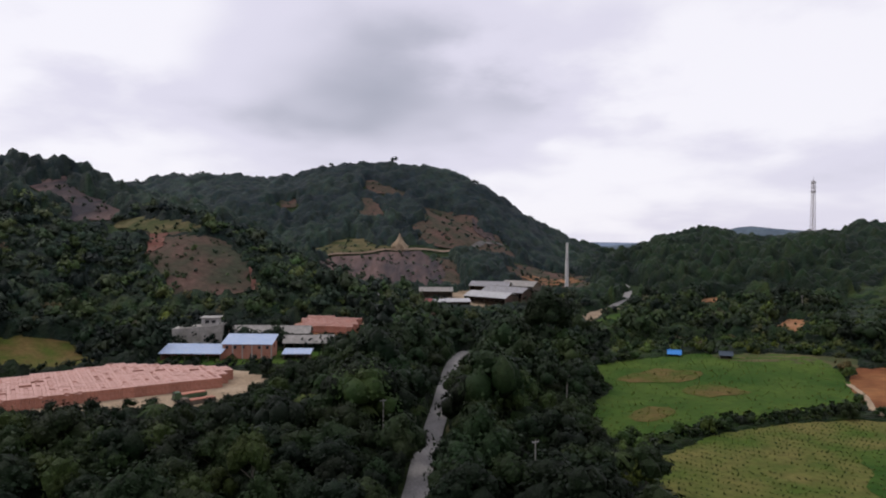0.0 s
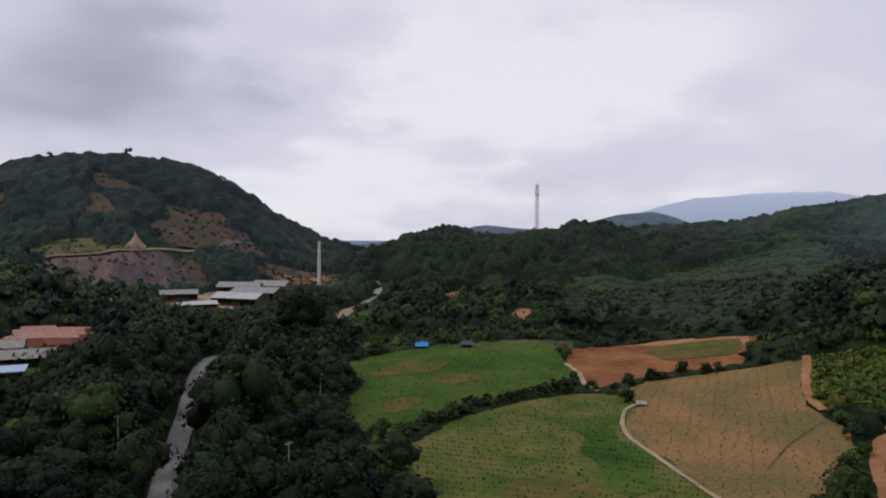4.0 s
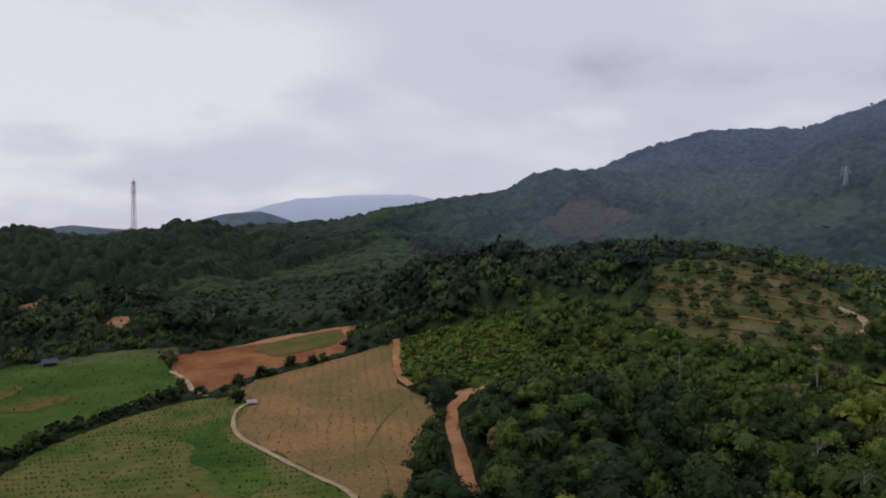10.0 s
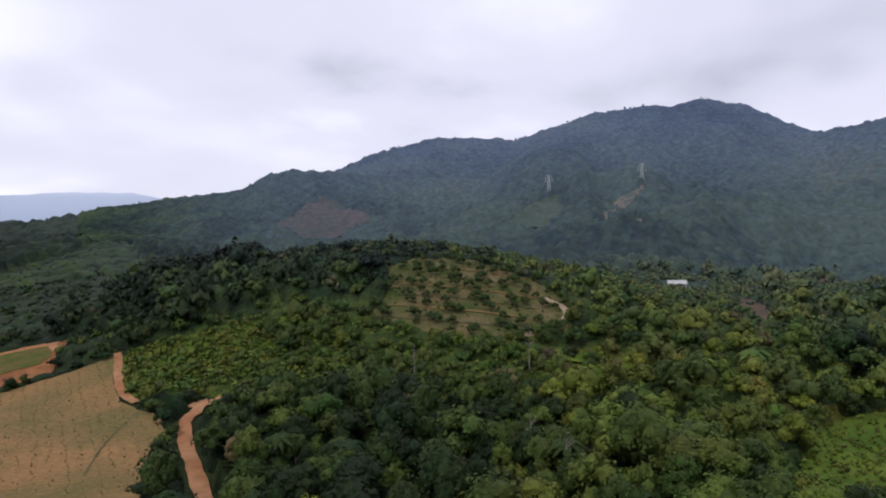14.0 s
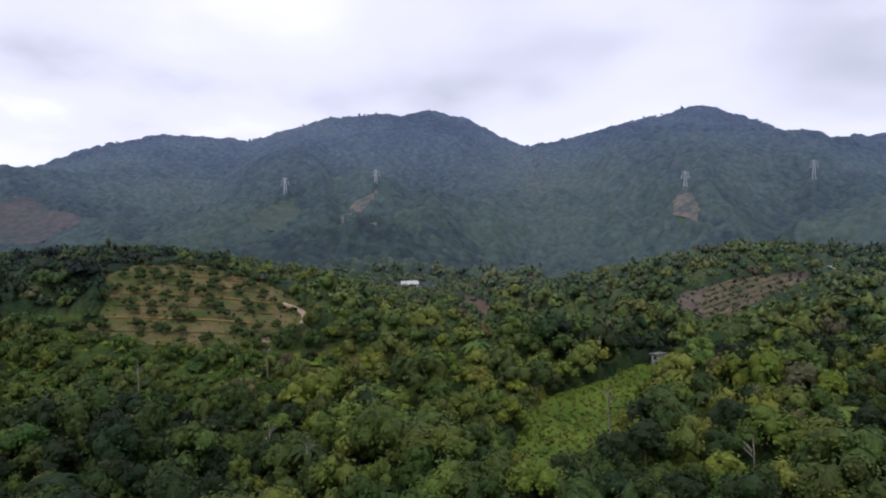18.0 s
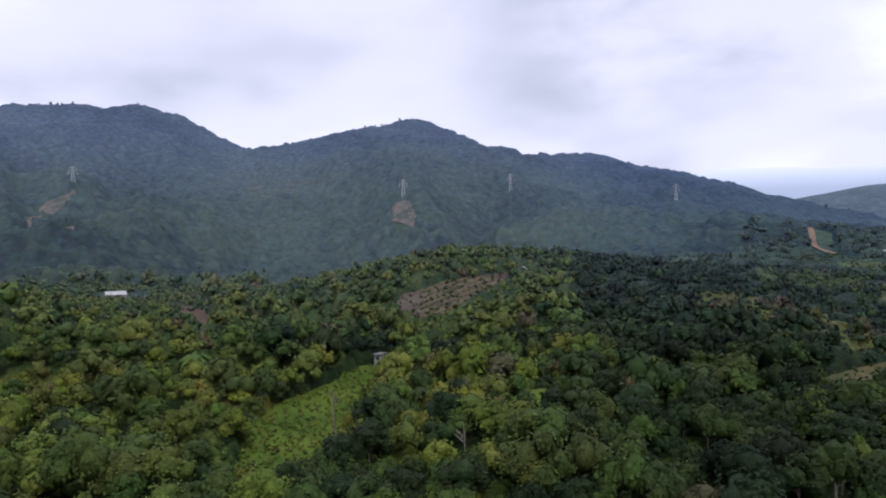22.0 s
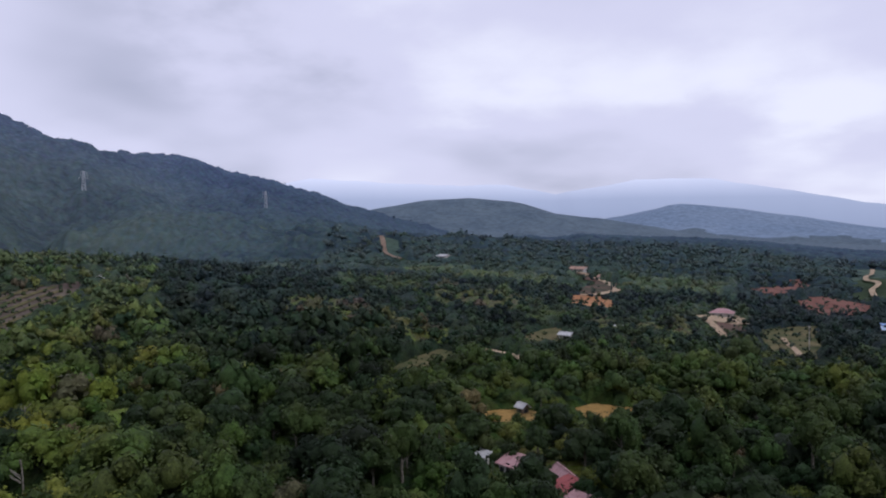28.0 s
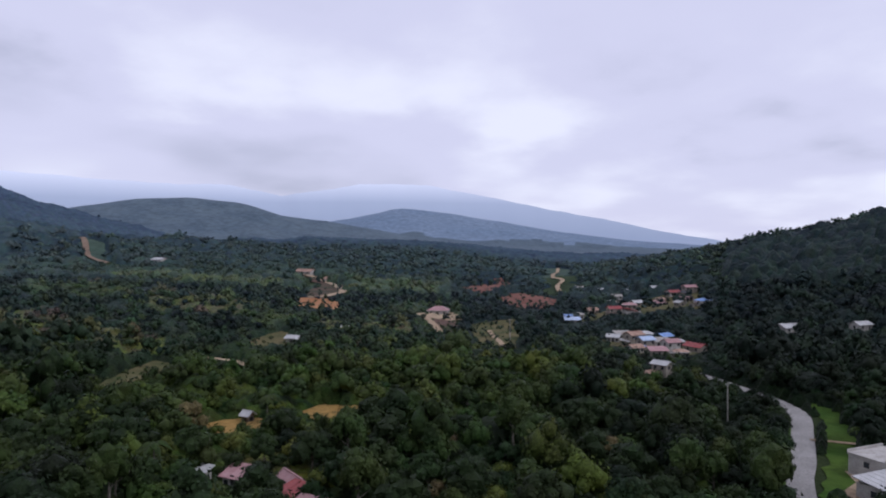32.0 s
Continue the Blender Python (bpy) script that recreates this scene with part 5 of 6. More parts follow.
def house(x, y, turn, w, d, h, label, roof="gable", roof_mat=None, wall_mat=None, windows=2, open_side=False, rise=None, category="house", name="house", group="", over=0.6, pillars=0, sheets=True):
    """A building with its walls, openings and roof. The front is its -y side."""
    wall_mat, roof_mat = wall_mat or PLASTER, roof_mat or ROOF_GREY
    root = new(name)
    z = seat(w, d, x, y, turn)
    up = max(0.0, z_at(x, y) - z)
    root.matrix_world = pose(x, y, z - 0.3, 0, 0, turn)
    h = h + up + 0.3
    tagged(root, label, category, group)
    t = 0.22
    if open_side:
        boxed("wall", wall_mat, root, (-w / 2, w / 2, d / 2 - t, d / 2, 0, h), (-w / 2, -w / 2 + t, -d / 2 + 0.4, d / 2 - t, 0, h), (w / 2 - t, w / 2, -d / 2 + 0.4, d / 2 - t, 0, h))
        n = max(2, int(w / 4))
        for k in range(n + 1):
            q = -w / 2 + w * k / n
            boxed("post", WOOD, root, (q - 0.12, q + 0.12, -d / 2, -d / 2 + 0.24, 0, h))
    else:
        boxed("wall", wall_mat, root, (-w / 2, w / 2, -d / 2, -d / 2 + t, 0, h))
        boxed("wall", wall_mat, root, (-w / 2, w / 2, d / 2 - t, d / 2, 0, h))
        boxed("wall", wall_mat, root, (-w / 2, -w / 2 + t, -d / 2 + t, d / 2 - t, 0, h))
        boxed("wall", wall_mat, root, (w / 2 - t, w / 2, -d / 2 + t, d / 2 - t, 0, h))
        for s in (-1, 1):
            face = s * d / 2
            n = windows + (1 if s < 0 else 0)
            for k in range(n):
                q = -w / 2 + w * (k + 0.5) / n
                a, b = (face - 0.05, face + 0.03) if s < 0 else (face - 0.03, face + 0.05)
                if s < 0 and k == n // 2:
                    boxed("door", DARK, root, (q - 0.5, q + 0.5, a, b, 0.3 + up, 2.4 + up))
                else:
                    win = boxed("window", GLASS, root, (q - 0.55, q + 0.55, a, b, h - 2.0, h - 0.8))
                    boxed("sill", wall_mat, win, (q - 0.65, q + 0.65, a - 0.04, b + 0.04, h - 2.12, h - 2.0))
        for s in (-1, 1):
            win = boxed("window", GLASS, root, (s * w / 2 - 0.05, s * w / 2 + 0.05, -0.6, 0.6, h - 2.0, h - 0.8))
            boxed("sill", wall_mat, win, (s * w / 2 - 0.09, s * w / 2 + 0.09, -0.7, 0.7, h - 2.12, h - 2.0))
    for k in range(pillars):
        q = -w / 2 + w * k / (pillars - 1)
        boxed("column", PLASTER, root, (q - 0.2, q + 0.2, -d / 2 - 0.18, -d / 2 - 0.003, 0, h))
    rise = rise if rise is not None else (d * 0.22)
    W, D = w / 2 + over, d / 2 + over
    th = 0.14
    drop = rise * over / (d / 2)
    if roof == "gable":
        for s in (-1, 1):
            bm = bmesh.new()
            q = [(-W, s * D, h - drop), (W, s * D, h - drop), (W, 0, h + rise), (-W, 0, h + rise)]
            slab(bm, q if s < 0 else q[::-1], th)
            ob = part("roof", bm, roof_mat, root)
            if sheets:
                bm = bmesh.new()
                m = max(3, int(w / 1.6))
                for k in range(m + 1):
                    c = -W + 2 * W * k / m
                    slab(bm, [(c - 0.06, s * D * 1.004, h - drop + 0.07), (c + 0.06, s * D * 1.004, h - drop + 0.07), (c + 0.06, s * 0.05, h + rise + 0.06), (c - 0.06, s * 0.05, h + rise + 0.06)][::1 if s < 0 else -1], 0.06)
                part("roof_seam", bm, roof_mat, ob)
        boxed("ridge_cap", roof_mat, root, (-W, W, -0.22, 0.22, h + rise - 0.05, h + rise + 0.09))
        for s in (-1, 1):
            bm = bmesh.new()
            a, b = s * (w / 2 - 0.2), s * (w / 2 - 0.02)
            v = [bm.verts.new(p) for p in ((a, -d / 2, h), (a, d / 2, h), (a, 0, h + rise - 0.15), (b, -d / 2, h), (b, d / 2, h), (b, 0, h + rise - 0.15))]
            for f in ((0, 1, 2), (5, 4, 3), (0, 3, 4, 1), (1, 4, 5, 2), (2, 5, 3, 0)):
                bm.faces.new([v[k] for k in f])
            bmesh.ops.recalc_face_normals(bm, faces=bm.faces)
            part("gable", bm, wall_mat, root)
    elif roof == "hip":
        bm = bmesh.new()
        e = max(0.3, W - D)
        lo = [bm.verts.new(p) for p in ((-W, -D, h), (W, -D, h), (W, D, h), (-W, D, h))]
        up_ = [bm.verts.new(p) for p in ((-e, 0, h + rise), (e, 0, h + rise))]
        for f in ((lo[0], lo[1], up_[1], up_[0]), (lo[1], lo[2], up_[1]), (lo[2], lo[3], up_[0], up_[1]), (lo[3], lo[0], up_[0]), lo[::-1]):
            bm.faces.new(f)
        part("roof", bm, roof_mat, root)
        boxed("fascia", PLASTER, root, (-W - 0.02, W + 0.02, -D - 0.04, -D + 0.02, h - 0.22, h + 0.02), (-W - 0.02, W + 0.02, D - 0.02, D + 0.04, h - 0.22, h + 0.02))
    elif roof == "lean":
        bm = bmesh.new()
        slab(bm, [(-W, -D, h - 0.1), (W, -D, h - 0.1), (W, D, h + rise), (-W, D, h + rise)], th)
        ob = part("roof", bm, roof_mat, root)
        bm = bmesh.new()
        m = max(3, int(w / 1.6))
        for k in range(m + 1):
            c = -W + 2 * W * k / m
            slab(bm, [(c - 0.06, -D, h - 0.03), (c + 0.06, -D, h - 0.03), (c + 0.06, D, h + rise + 0.07), (c - 0.06, D, h + rise + 0.07)], 0.06)
        part("roof_seam", bm, roof_mat, ob)
    else:
        boxed("roof", roof_mat, root, (-W, W, -D, D, h, h + 0.25))
        boxed("parapet", wall_mat, root, (-W, W, -D, -D + 0.2, h + 0.25, h + 0.8), (-W, W, D - 0.2, D, h + 0.25, h + 0.8))
    return root


# ---- brickworks ----
house(-97, 266, 0, 23, 9, 3.2, "long low brick shed with a faded blue metal roof", "lean", ROOF_PALE_BLUE, BRICK_WALL, 3, True, 2.2, "shed", "drying_shed")
house(-76.5, 271, 0, 19, 9, 6.0, "two-storey brick works building with a blue metal roof", "lean", ROOF_PALE_BLUE, BRICK_WALL, 5, False, 2.6, "works building", "works_building", pillars=6)
house(-57, 268, 2, 10, 6, 2.8, "small grey shed with a faded blue roof", "lean", ROOF_PALE_BLUE, WOOD, 1, True, 1.0, "shed", "shed")
house(-82, 293, 3, 17, 9, 4.6, "long kiln shed with a grey cement sheet roof", "gable", ROOF_GREY, WOOD, 2, True, 2.4, "shed", "kiln_shed")
house(-65, 296, 3, 15, 9, 4.2, "kiln shed with a mossy grey cement sheet roof", "gable", ROOF_GREY, WOOD, 2, True, 2.4, "shed", "kiln_shed")
house(-56, 287, 4, 20, 9, 3.6, "low kiln shed with a grey-brown sheet roof", "gable", ROOF_GREY, WOOD, 2, True, 2.4, "shed", "kiln_shed")
house(-33, 392, 8, 13, 8, 3.6, "low shed with a white sheet roof by the works track", "gable", ROOF_WHITE, PLASTER, 2, True, 1.6, "shed", "shed")
house(-19, 412, 4, 12, 8, 3.6, "low shed with a blue sheet roof by the works track", "gable", ROOF_BLUE, WOOD, 2, True, 1.6, "shed", "shed")
house(-10, 420, 4, 6, 7, 3.6, "small shed with a maroon roof", "gable", ROOF_RED, WOOD, 1, True, 1.4, "shed", "shed")
house(-5, 508, 3, 24, 11, 5.5, "dark open works shed with a grey roof", "gable", ROOF_GREY, WOOD, 2, True, 2.5, "shed", "works_shed")
house(34, 476, -38, 34, 17, 6.0, "large works hall with a pale zinc roof", "gable", ROOF_WHITE, RUST_CUT, 4, True, 3.2, "works hall", "works_hall")
house(47, 493, -38, 34, 16, 6.5, "large works hall with a dull grey sheet roof", "gable", ROOF_DULL, RUST_CUT, 4, True, 3.2, "works hall", "works_hall")
house(37, 520, -20, 30, 14, 7.5, "works hall with a weathered grey roof", "gable", ROOF_DULL, WOOD, 4, True, 3.0, "works hall", "works_hall")
house(60, 522, -30, 26, 16, 7.0, "works hall with a grey sheet roof", "gable", ROOF_GREY, WOOD, 4, True, 3.4, "works hall", "works_hall")
house(10, 455, 5, 16, 8, 4.0, "low shed with a white sheet roof among the trees", "lean", ROOF_WHITE, WOOD, 2, True, 1.4, "shed", "shed")
house(-2, 440, 5, 12, 7, 3.6, "low shed with a grey-white sheet roof", "lean", ROOF_WHITE, WOOD, 2, True, 1.2, "shed", "shed")


def concrete_block():
    root = new("concrete_building")
    z = seat(20, 10, -102, 286, 6)
    root.matrix_world = pose(-102, 286, z - 0.3, 0, 0, 6)
    tagged(root, "windowless weathered concrete block with a room on its roof", "building")
    bm = bmesh.new()
    box(bm, -10, 10, -5, 5, 0, 9.0)
    for v in bm.verts:
        if v.co.z > 5 and v.co.x > 0:
            v.co.z = 10.6
    part("wall", bm, CONCRETE, root)
    for k in range(5):
        boxed("wall_joint", CONCRETE, root, (-10.03, 10.03, -5.05, -4.99, 1.6 + 1.7 * k, 1.68 + 1.7 * k))
    room = boxed("roof_room", PLASTER, root, (1.5, 8.0, -3.5, 3.0, 9.3, 13.2))
    boxed("window", DARK, room, (3.0, 4.6, -3.56, -3.45, 11.2, 12.4))
    boxed("window", DARK, room, (5.6, 7.2, -3.56, -3.45, 11.2, 12.4))
    boxed("roof", CONCRETE, root, (0.9, 8.8, -4.2, 3.6, 13.2, 13.55))


concrete_block()


def brick_stack_meshes():
    """Clay bricks piled in courses, with ragged tops."""
    out = []
    for seed in range(5):
        rng = random.Random(seed)
        bm = bmesh.new()
        z, n = 0.0, 6
        for c in range(n):
            hh = 0.56 if c < n - 1 else 0.45
            for i in range(3):
                for j in range(2):
                    e = rng.uniform(-0.02, 0.02)
                    if c == n - 1 and rng.random() < 0.015:
                        continue
                    box(bm, -1.6 + i * 1.07 + e, -0.58 + i * 1.07 + e, -1.3 + j * 1.32 + e, -0.03 + j * 1.32 + e, z, z + hh - 0.03)
            z += hh
        me = bpy.data.meshes.new("brick_pallet")
        bm.to_mesh(me)
        bm.free()
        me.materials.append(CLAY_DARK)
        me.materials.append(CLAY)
        # faces turned up get the paler clay, the others the darker one
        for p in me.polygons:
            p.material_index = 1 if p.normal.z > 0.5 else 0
        out.append(me)
    return out


STACK_MESHES = brick_stack_meshes()


def stack_yard(corners, turn, label, group, seed):
    rng = random.Random(seed)
    c, s = math.cos(radians(turn)), math.sin(radians(turn))
    xs, ys = [p[0] * c + p[1] * s for p in corners], [-p[0] * s + p[1] * c for p in corners]
    u = min(xs) + 1.7
    while u < max(xs):
        v = min(ys) + 1.4
        while v < max(ys):
            x, y = u * c - v * s, u * s + v * c
            if inside(np.array([x]), np.array([y]), corners)[0] and rng.random() > 0.02:
                ob = new("brick_pallet", rng.choice(STACK_MESHES))
                ob.matrix_world = pose(x, y, z_at(x, y) + 0.18, 0, 0, turn + rng.uniform(-0.3, 0.3)) @ Matrix.Diagonal((1, 1, rng.uniform(0.985, 1.015), 1))
                tagged(ob, label, "brick stack", group)
            v += 2.67
        u += 3.24


stack_yard([(-122, 184), (-71, 217), (-73, 235), (-114, 240), (-140, 212)], 33, "square stack of pink fired clay bricks", "stacks in the brick yard", 1)
stack_yard([(-66, 307), (-41, 314), (-40, 334), (-65, 329)], 15, "square stack of orange clay bricks", "stacks in the upper yard", 2)


def lorry(x, y, turn, label, paint):
    root = new("lorry")
    root.matrix_world = pose(x, y, z_at(x, y) + 0.2, 0, 0, turn)
    tagged(root, label, "lorry", "lorries in the brick yard")
    boxed("chassis", RUBBER, root, (-4.6, 4.6, -0.5, 0.5, 0.75, 1.0))
    bm = bmesh.new()
    box(bm, 3.0, 4.9, -1.15, 1.15, 1.0, 3.0)
    for v in bm.verts:
        if v.co.z > 2 and v.co.x > 4:
            v.co.x -= 0.45
    cab = part("cab", bm, paint, root)
    boxed("windscreen", GLASS, cab, (4.52, 4.72, -1.0, 1.0, 2.1, 2.8))
    boxed("bumper", RUBBER, cab, (4.85, 5.05, -1.15, 1.15, 0.8, 1.1))
    bed = boxed("cargo_bed", paint, root, (-4.8, 2.8, -1.2, 1.2, 1.02, 1.2))
    for d in ((-4.8, 2.8, -1.2, -1.12, 1.2, 2.1), (-4.8, 2.8, 1.12, 1.2, 1.2, 2.1), (-4.8, -4.72, -1.12, 1.12, 1.2, 2.1), (2.72, 2.8, -1.12, 1.12, 1.2, 2.4)):
        boxed("side_board", paint, bed, d)
    boxed("brick_load", CLAY_DARK, root, (-4.6, 2.6, -1.08, 1.08, 1.2, 2.35))
    for wx in (-3.6, -2.4, 3.7):
        for s in (-1, 1):
            bm = bmesh.new()
            bmesh.ops.create_cone(bm, cap_ends=True, segments=14, radius1=0.5, radius2=0.5, depth=0.35, matrix=Matrix.Translation((wx, s * 1.0, 0.5)) @ Matrix.Rotation(radians(90), 4, "X"))
            wheel = part("wheel", bm, RUBBER, root)
            bm = bmesh.new()
            bmesh.ops.create_cone(bm, cap_ends=True, segments=10, radius1=0.25, radius2=0.22, depth=0.38, matrix=Matrix.Translation((wx, s * 1.0, 0.5)) @ Matrix.Rotation(radians(90), 4, "X"))
            part("rim", bm, STEEL, wheel)


lorry(-74.5, 200.5, 222, "dark green lorry loaded with bricks in the yard", LORRY_GREEN)
lorry(-69.5, 193.5, 222, "brown lorry with a low cargo bed in the yard", WOOD)


def chimney(x, y, tall):
    root = new("chimney")
    root.matrix_world = pose(x, y, z_at(x, y) - 0.4)
    tagged(root, "tall slim pale works chimney", "chimney")
    for k, (z0, z1) in enumerate(((0, 0.36), (0.36, 0.7), (0.7, 1.0))):
        bm = bmesh.new()
        r0, r1 = 1.5 - 0.55 * z0, 1.5 - 0.55 * z1
        bmesh.ops.create_cone(bm, cap_ends=True, segments=16, radius1=r0, radius2=r1, depth=(z1 - z0) * tall, matrix=Matrix.Translation((0, 0, (z0 + z1) / 2 * tall)))
        part("shaft", bm, WHITEWASH, root)
        bm = bmesh.new()
        bmesh.ops.create_cone(bm, cap_ends=True, segments=16, radius1=r1 + 0.12, radius2=r1 + 0.12, depth=0.4, matrix=Matrix.Translation((0, 0, z1 * tall)))
        part("band", bm, STEEL, root)
    boxed("base", CONCRETE, root, (-2.2, 2.2, -2.2, 2.2, 0, 2.5))
    for k in range(12):
        boxed("ladder_rung", STEEL, root, (-0.25, 0.25, -1.75 + 0.04 * k, -1.68 + 0.04 * k, 3 + 2.6 * k, 3.08 + 2.6 * k))


chimney(94, 515.5, 39)


def beam(bm, a, b, r):
    """A thin square bar from a to b."""
    a, b = Vector(a), Vector(b)
    d = b - a
    q = d.to_track_quat("Z", "Y").to_matrix().to_4x4()
    bmesh.ops.create_cube(bm, size=1.0, matrix=Matrix.Translation((a + b) / 2) @ q @ Matrix.Diagonal((2 * r, 2 * r, d.length, 1)))


def lattice(root, tall, foot, head, bays, leg, brace, mat):
    def half(z):
        return (foot + (head - foot) * z / tall) / 2
    corners = ((-1, -1), (1, -1), (1, 1), (-1, 1))
    for cx, cy in corners:
        bm = bmesh.new()
        beam(bm, (cx * half(0), cy * half(0), 0), (cx * half(tall), cy * half(tall), tall), leg)
        part("leg", bm, mat, root)
    zs = [tall * (1 - (1 - k / bays) ** 1.25) for k in range(bays + 1)]
    for z0, z1 in zip(zs, zs[1:]):
        h0, h1 = half(z0), half(z1)
        for k in range(4):
            (ax, ay), (bx, by) = corners[k], corners[(k + 1) % 4]
            for p, q in (((ax * h0, ay * h0, z0), (bx * h1, by * h1, z1)), ((bx * h0, by * h0, z0), (ax * h1, ay * h1, z1)), ((ax * h1, ay * h1, z1), (bx * h1, by * h1, z1))):
                bm = bmesh.new()
                beam(bm, p, q, brace)
                part("brace", bm, mat, root)


def telecom_tower(az, r):
    x, y = r * math.sin(radians(az)), r * math.cos(radians(az))
    z = z_at(x, y)
    tall = 112 - z
    root = new("telecom_tower")
    root.matrix_world = pose(x, y, z - 0.5, 0, 0, 20)
    tagged(root, "tall lattice telecom tower with panel antennas on the ridge", "telecom tower")
    lattice(root, tall, 4.4, 2.4, 18, 0.17, 0.075, TOWER_PAINT)
    for lev in (0.82, 0.9, 0.97):
        for k in range(6):
            a = k * math.pi / 3 + lev * 9
            bm = bmesh.new()
            box(bm, -0.25, 0.25, -0.15, 0.15, -1.2, 1.2)
            bmesh.ops.transform(bm, verts=bm.verts, matrix=pose(2.4 * math.cos(a), 2.4 * math.sin(a), tall * lev, 0, 0, math.degrees(a) + 90))
            part("panel_antenna", bm, PLASTER, root)
    bm = bmesh.new()
    beam(bm, (0, 0, tall), (0, 0, tall + 4), 0.12)
    part("lightning_rod", bm, STEEL, root)


telecom_tower(28.46, 850)


def pylon(x, y, tall, turn):
    root = new("power_pylon")
    root.matrix_world = pose(x, y, z_at(x, y) - 0.5, 0, 0, turn)
    tagged(root, "grey steel lattice power pylon on the wooded slope", "power pylon", "power pylons on the mountain")
    lattice(root, tall, 4.6, 1.2, 8, 0.15, 0.06, PYLON_STEEL)
    for z, w in ((0.70, 5.2), (0.82, 4.4), (0.94, 3.6)):
        for s in (-1, 1):
            for foot, thick in (((0, -0.8, tall * z), 0.12), ((0, 0.8, tall * z), 0.12), ((0, 0, tall * z + 1.6), 0.1)):
                arm = bmesh.new()
                beam(arm, foot, (s * w, 0, tall * z + 0.3), thick)
                part("cross_arm", arm, PYLON_STEEL, root)
        for s in (-1, 1):
            bm = bmesh.new()
            beam(bm, (s * w, 0, tall * z + 0.3), (s * w, 0, tall * z - 1.6), 0.15)
            part("insulator", bm, PLASTER, root)


for px, py, pt in ((862, 100, 26), (848, -12, 25), (763, -371, 25), (794, -554, 29), (724, -807, 32)):
    pylon(px, py, pt, math.degrees(math.atan2(-px, py)) + 18)


def utility_pole(x, y, tall, arms=1):
    root = new("utility_pole")
    root.matrix_world = pose(x, y, z_at(x, y) - 0.3, 0, 0, 30)
    tagged(root, "slim pale concrete utility pole among the trees", "utility pole", "utility poles along the road")
    bm = bmesh.new()
    bmesh.ops.create_cone(bm, cap_ends=True, segments=10, radius1=0.2, radius2=0.12, depth=tall, matrix=Matrix.Translation((0, 0, tall / 2)))
    part("pole", bm, CONCRETE, root)
    for k in range(arms):
        boxed("cross_arm", STEEL, root, (-0.8, 0.8, -0.06, 0.06, tall - 0.5 - k, tall - 0.38 - k))
        for s in (-0.7, 0, 0.7):
            boxed("insulator", PLASTER, root, (s - 0.06, s + 0.06, -0.06, 0.06, tall - 0.38 - k, tall - 0.16 - k))


POLES = [(-13.7, 159), (17.8, 128), (34.7, 188), (211, 399), (-62, -190), (9, 226), (-5.5, -330)]
for px, py in POLES:
    utility_pole(px, py, 11.5)
    WAYS.append(([(px - 1, py - 1), (px + 1, py + 1)], 2.2))


def rock_stump():
    """A tan earth pinnacle left standing on the quarry ledge."""
    bm = bmesh.new()
    bmesh.ops.create_icosphere(bm, subdivisions=3, radius=1.0)
    for v in bm.verts:
        n = noise.noise(v.co * 2.1) * 0.35
        s = max(0.0, v.co.z)
        v.co = Vector((v.co.x * (7.5 - 5.6 * s ** 3) * (1 + n), v.co.y * (5 - 3.4 * s ** 3) * (1 + n), v.co.z * 10 + s ** 9 * 5))
    me = bpy.data.meshes.new("earth_pinnacle")
    bm.to_mesh(me)
    bm.free()
    me.materials.append(PALE_EARTH)
    ob = new("earth_pinnacle", me)
    ob.matrix_world = pose(-40, 627, z_at(-40, 627) + 0.5)
    tagged(ob, "pale tan earth pinnacle standing on the quarry ledge", "rock")


rock_stump()

SLATE = plain("dark_slate_roof", (0.05, 0.07, 0.09), 0.6)

# ---- huts by the fields and on the knolls ----
house(91, 266, -18, 4.2, 2.8, 1.7, "field hut under a bright blue tarpaulin roof", "gable", BLUE_TARP, WOOD, 1, True, 1.0, "hut", "field_hut", sheets=False)
house(108.5, 259.5, -20, 4.0, 3.0, 2.0, "open field hut with a dark blue-grey roof", "gable", SLATE, WOOD, 1, True, 1.0, "hut", "field_hut", sheets=False)
house(121, 160.5, -35, 1.6, 1.2, 1.2, "tiny tool shelter beside the field path", "lean", ROOF_GREY, WOOD, 1, True, 0.4, "shelter", "tool_shelter", sheets=False)
house(432, -26, -85, 10, 6.5, 3.0, "hillside hut with a white sheet roof", "gable", ROOF_WHITE, PLASTER, 2, False, 1.6, "hut", "hillside_hut")
house(219, -97, 114, 4.2, 3.2, 4.6, "tall narrow shed clad in pale zinc sheets", "lean", ROOF_DULL, ROOF_DULL, 1, False, 0.3, "shed", "zinc_shed")
house(283, -206, -60, 6, 4, 2.6, "small pale hut on the terraced knoll", "gable", ROOF_WHITE, PLASTER, 1, False, 1.0, "hut", "hut")

# ---- houses under the trees ----
house(53, -135, 158, 5.2, 3.6, 1.7, "house with a faded pink sheet roof among trees", "lean", ROOF_PINK, PLASTER, 2, False, 1.6, "house", "house")
house(61, -136, 160, 2.4, 2.4, 2.0, "small annex with a pale sheet roof among trees", "lean", ROOF_WHITE, PLASTER, 1, False, 0.8, "annex", "annex")
house(40.5, -131.5, -48, 7.5, 4.6, 1.7, "house with a long faded pink roof among trees", "gable", ROOF_PINK, PLASTER, 2, False, 1.8, "house", "house")
house(38.5, -125, 145, 5, 5, 2.2, "porch wing with a maroon sheet roof", "lean", ROOF_RED, PLASTER, 1, False, 1.2, "annex", "annex")
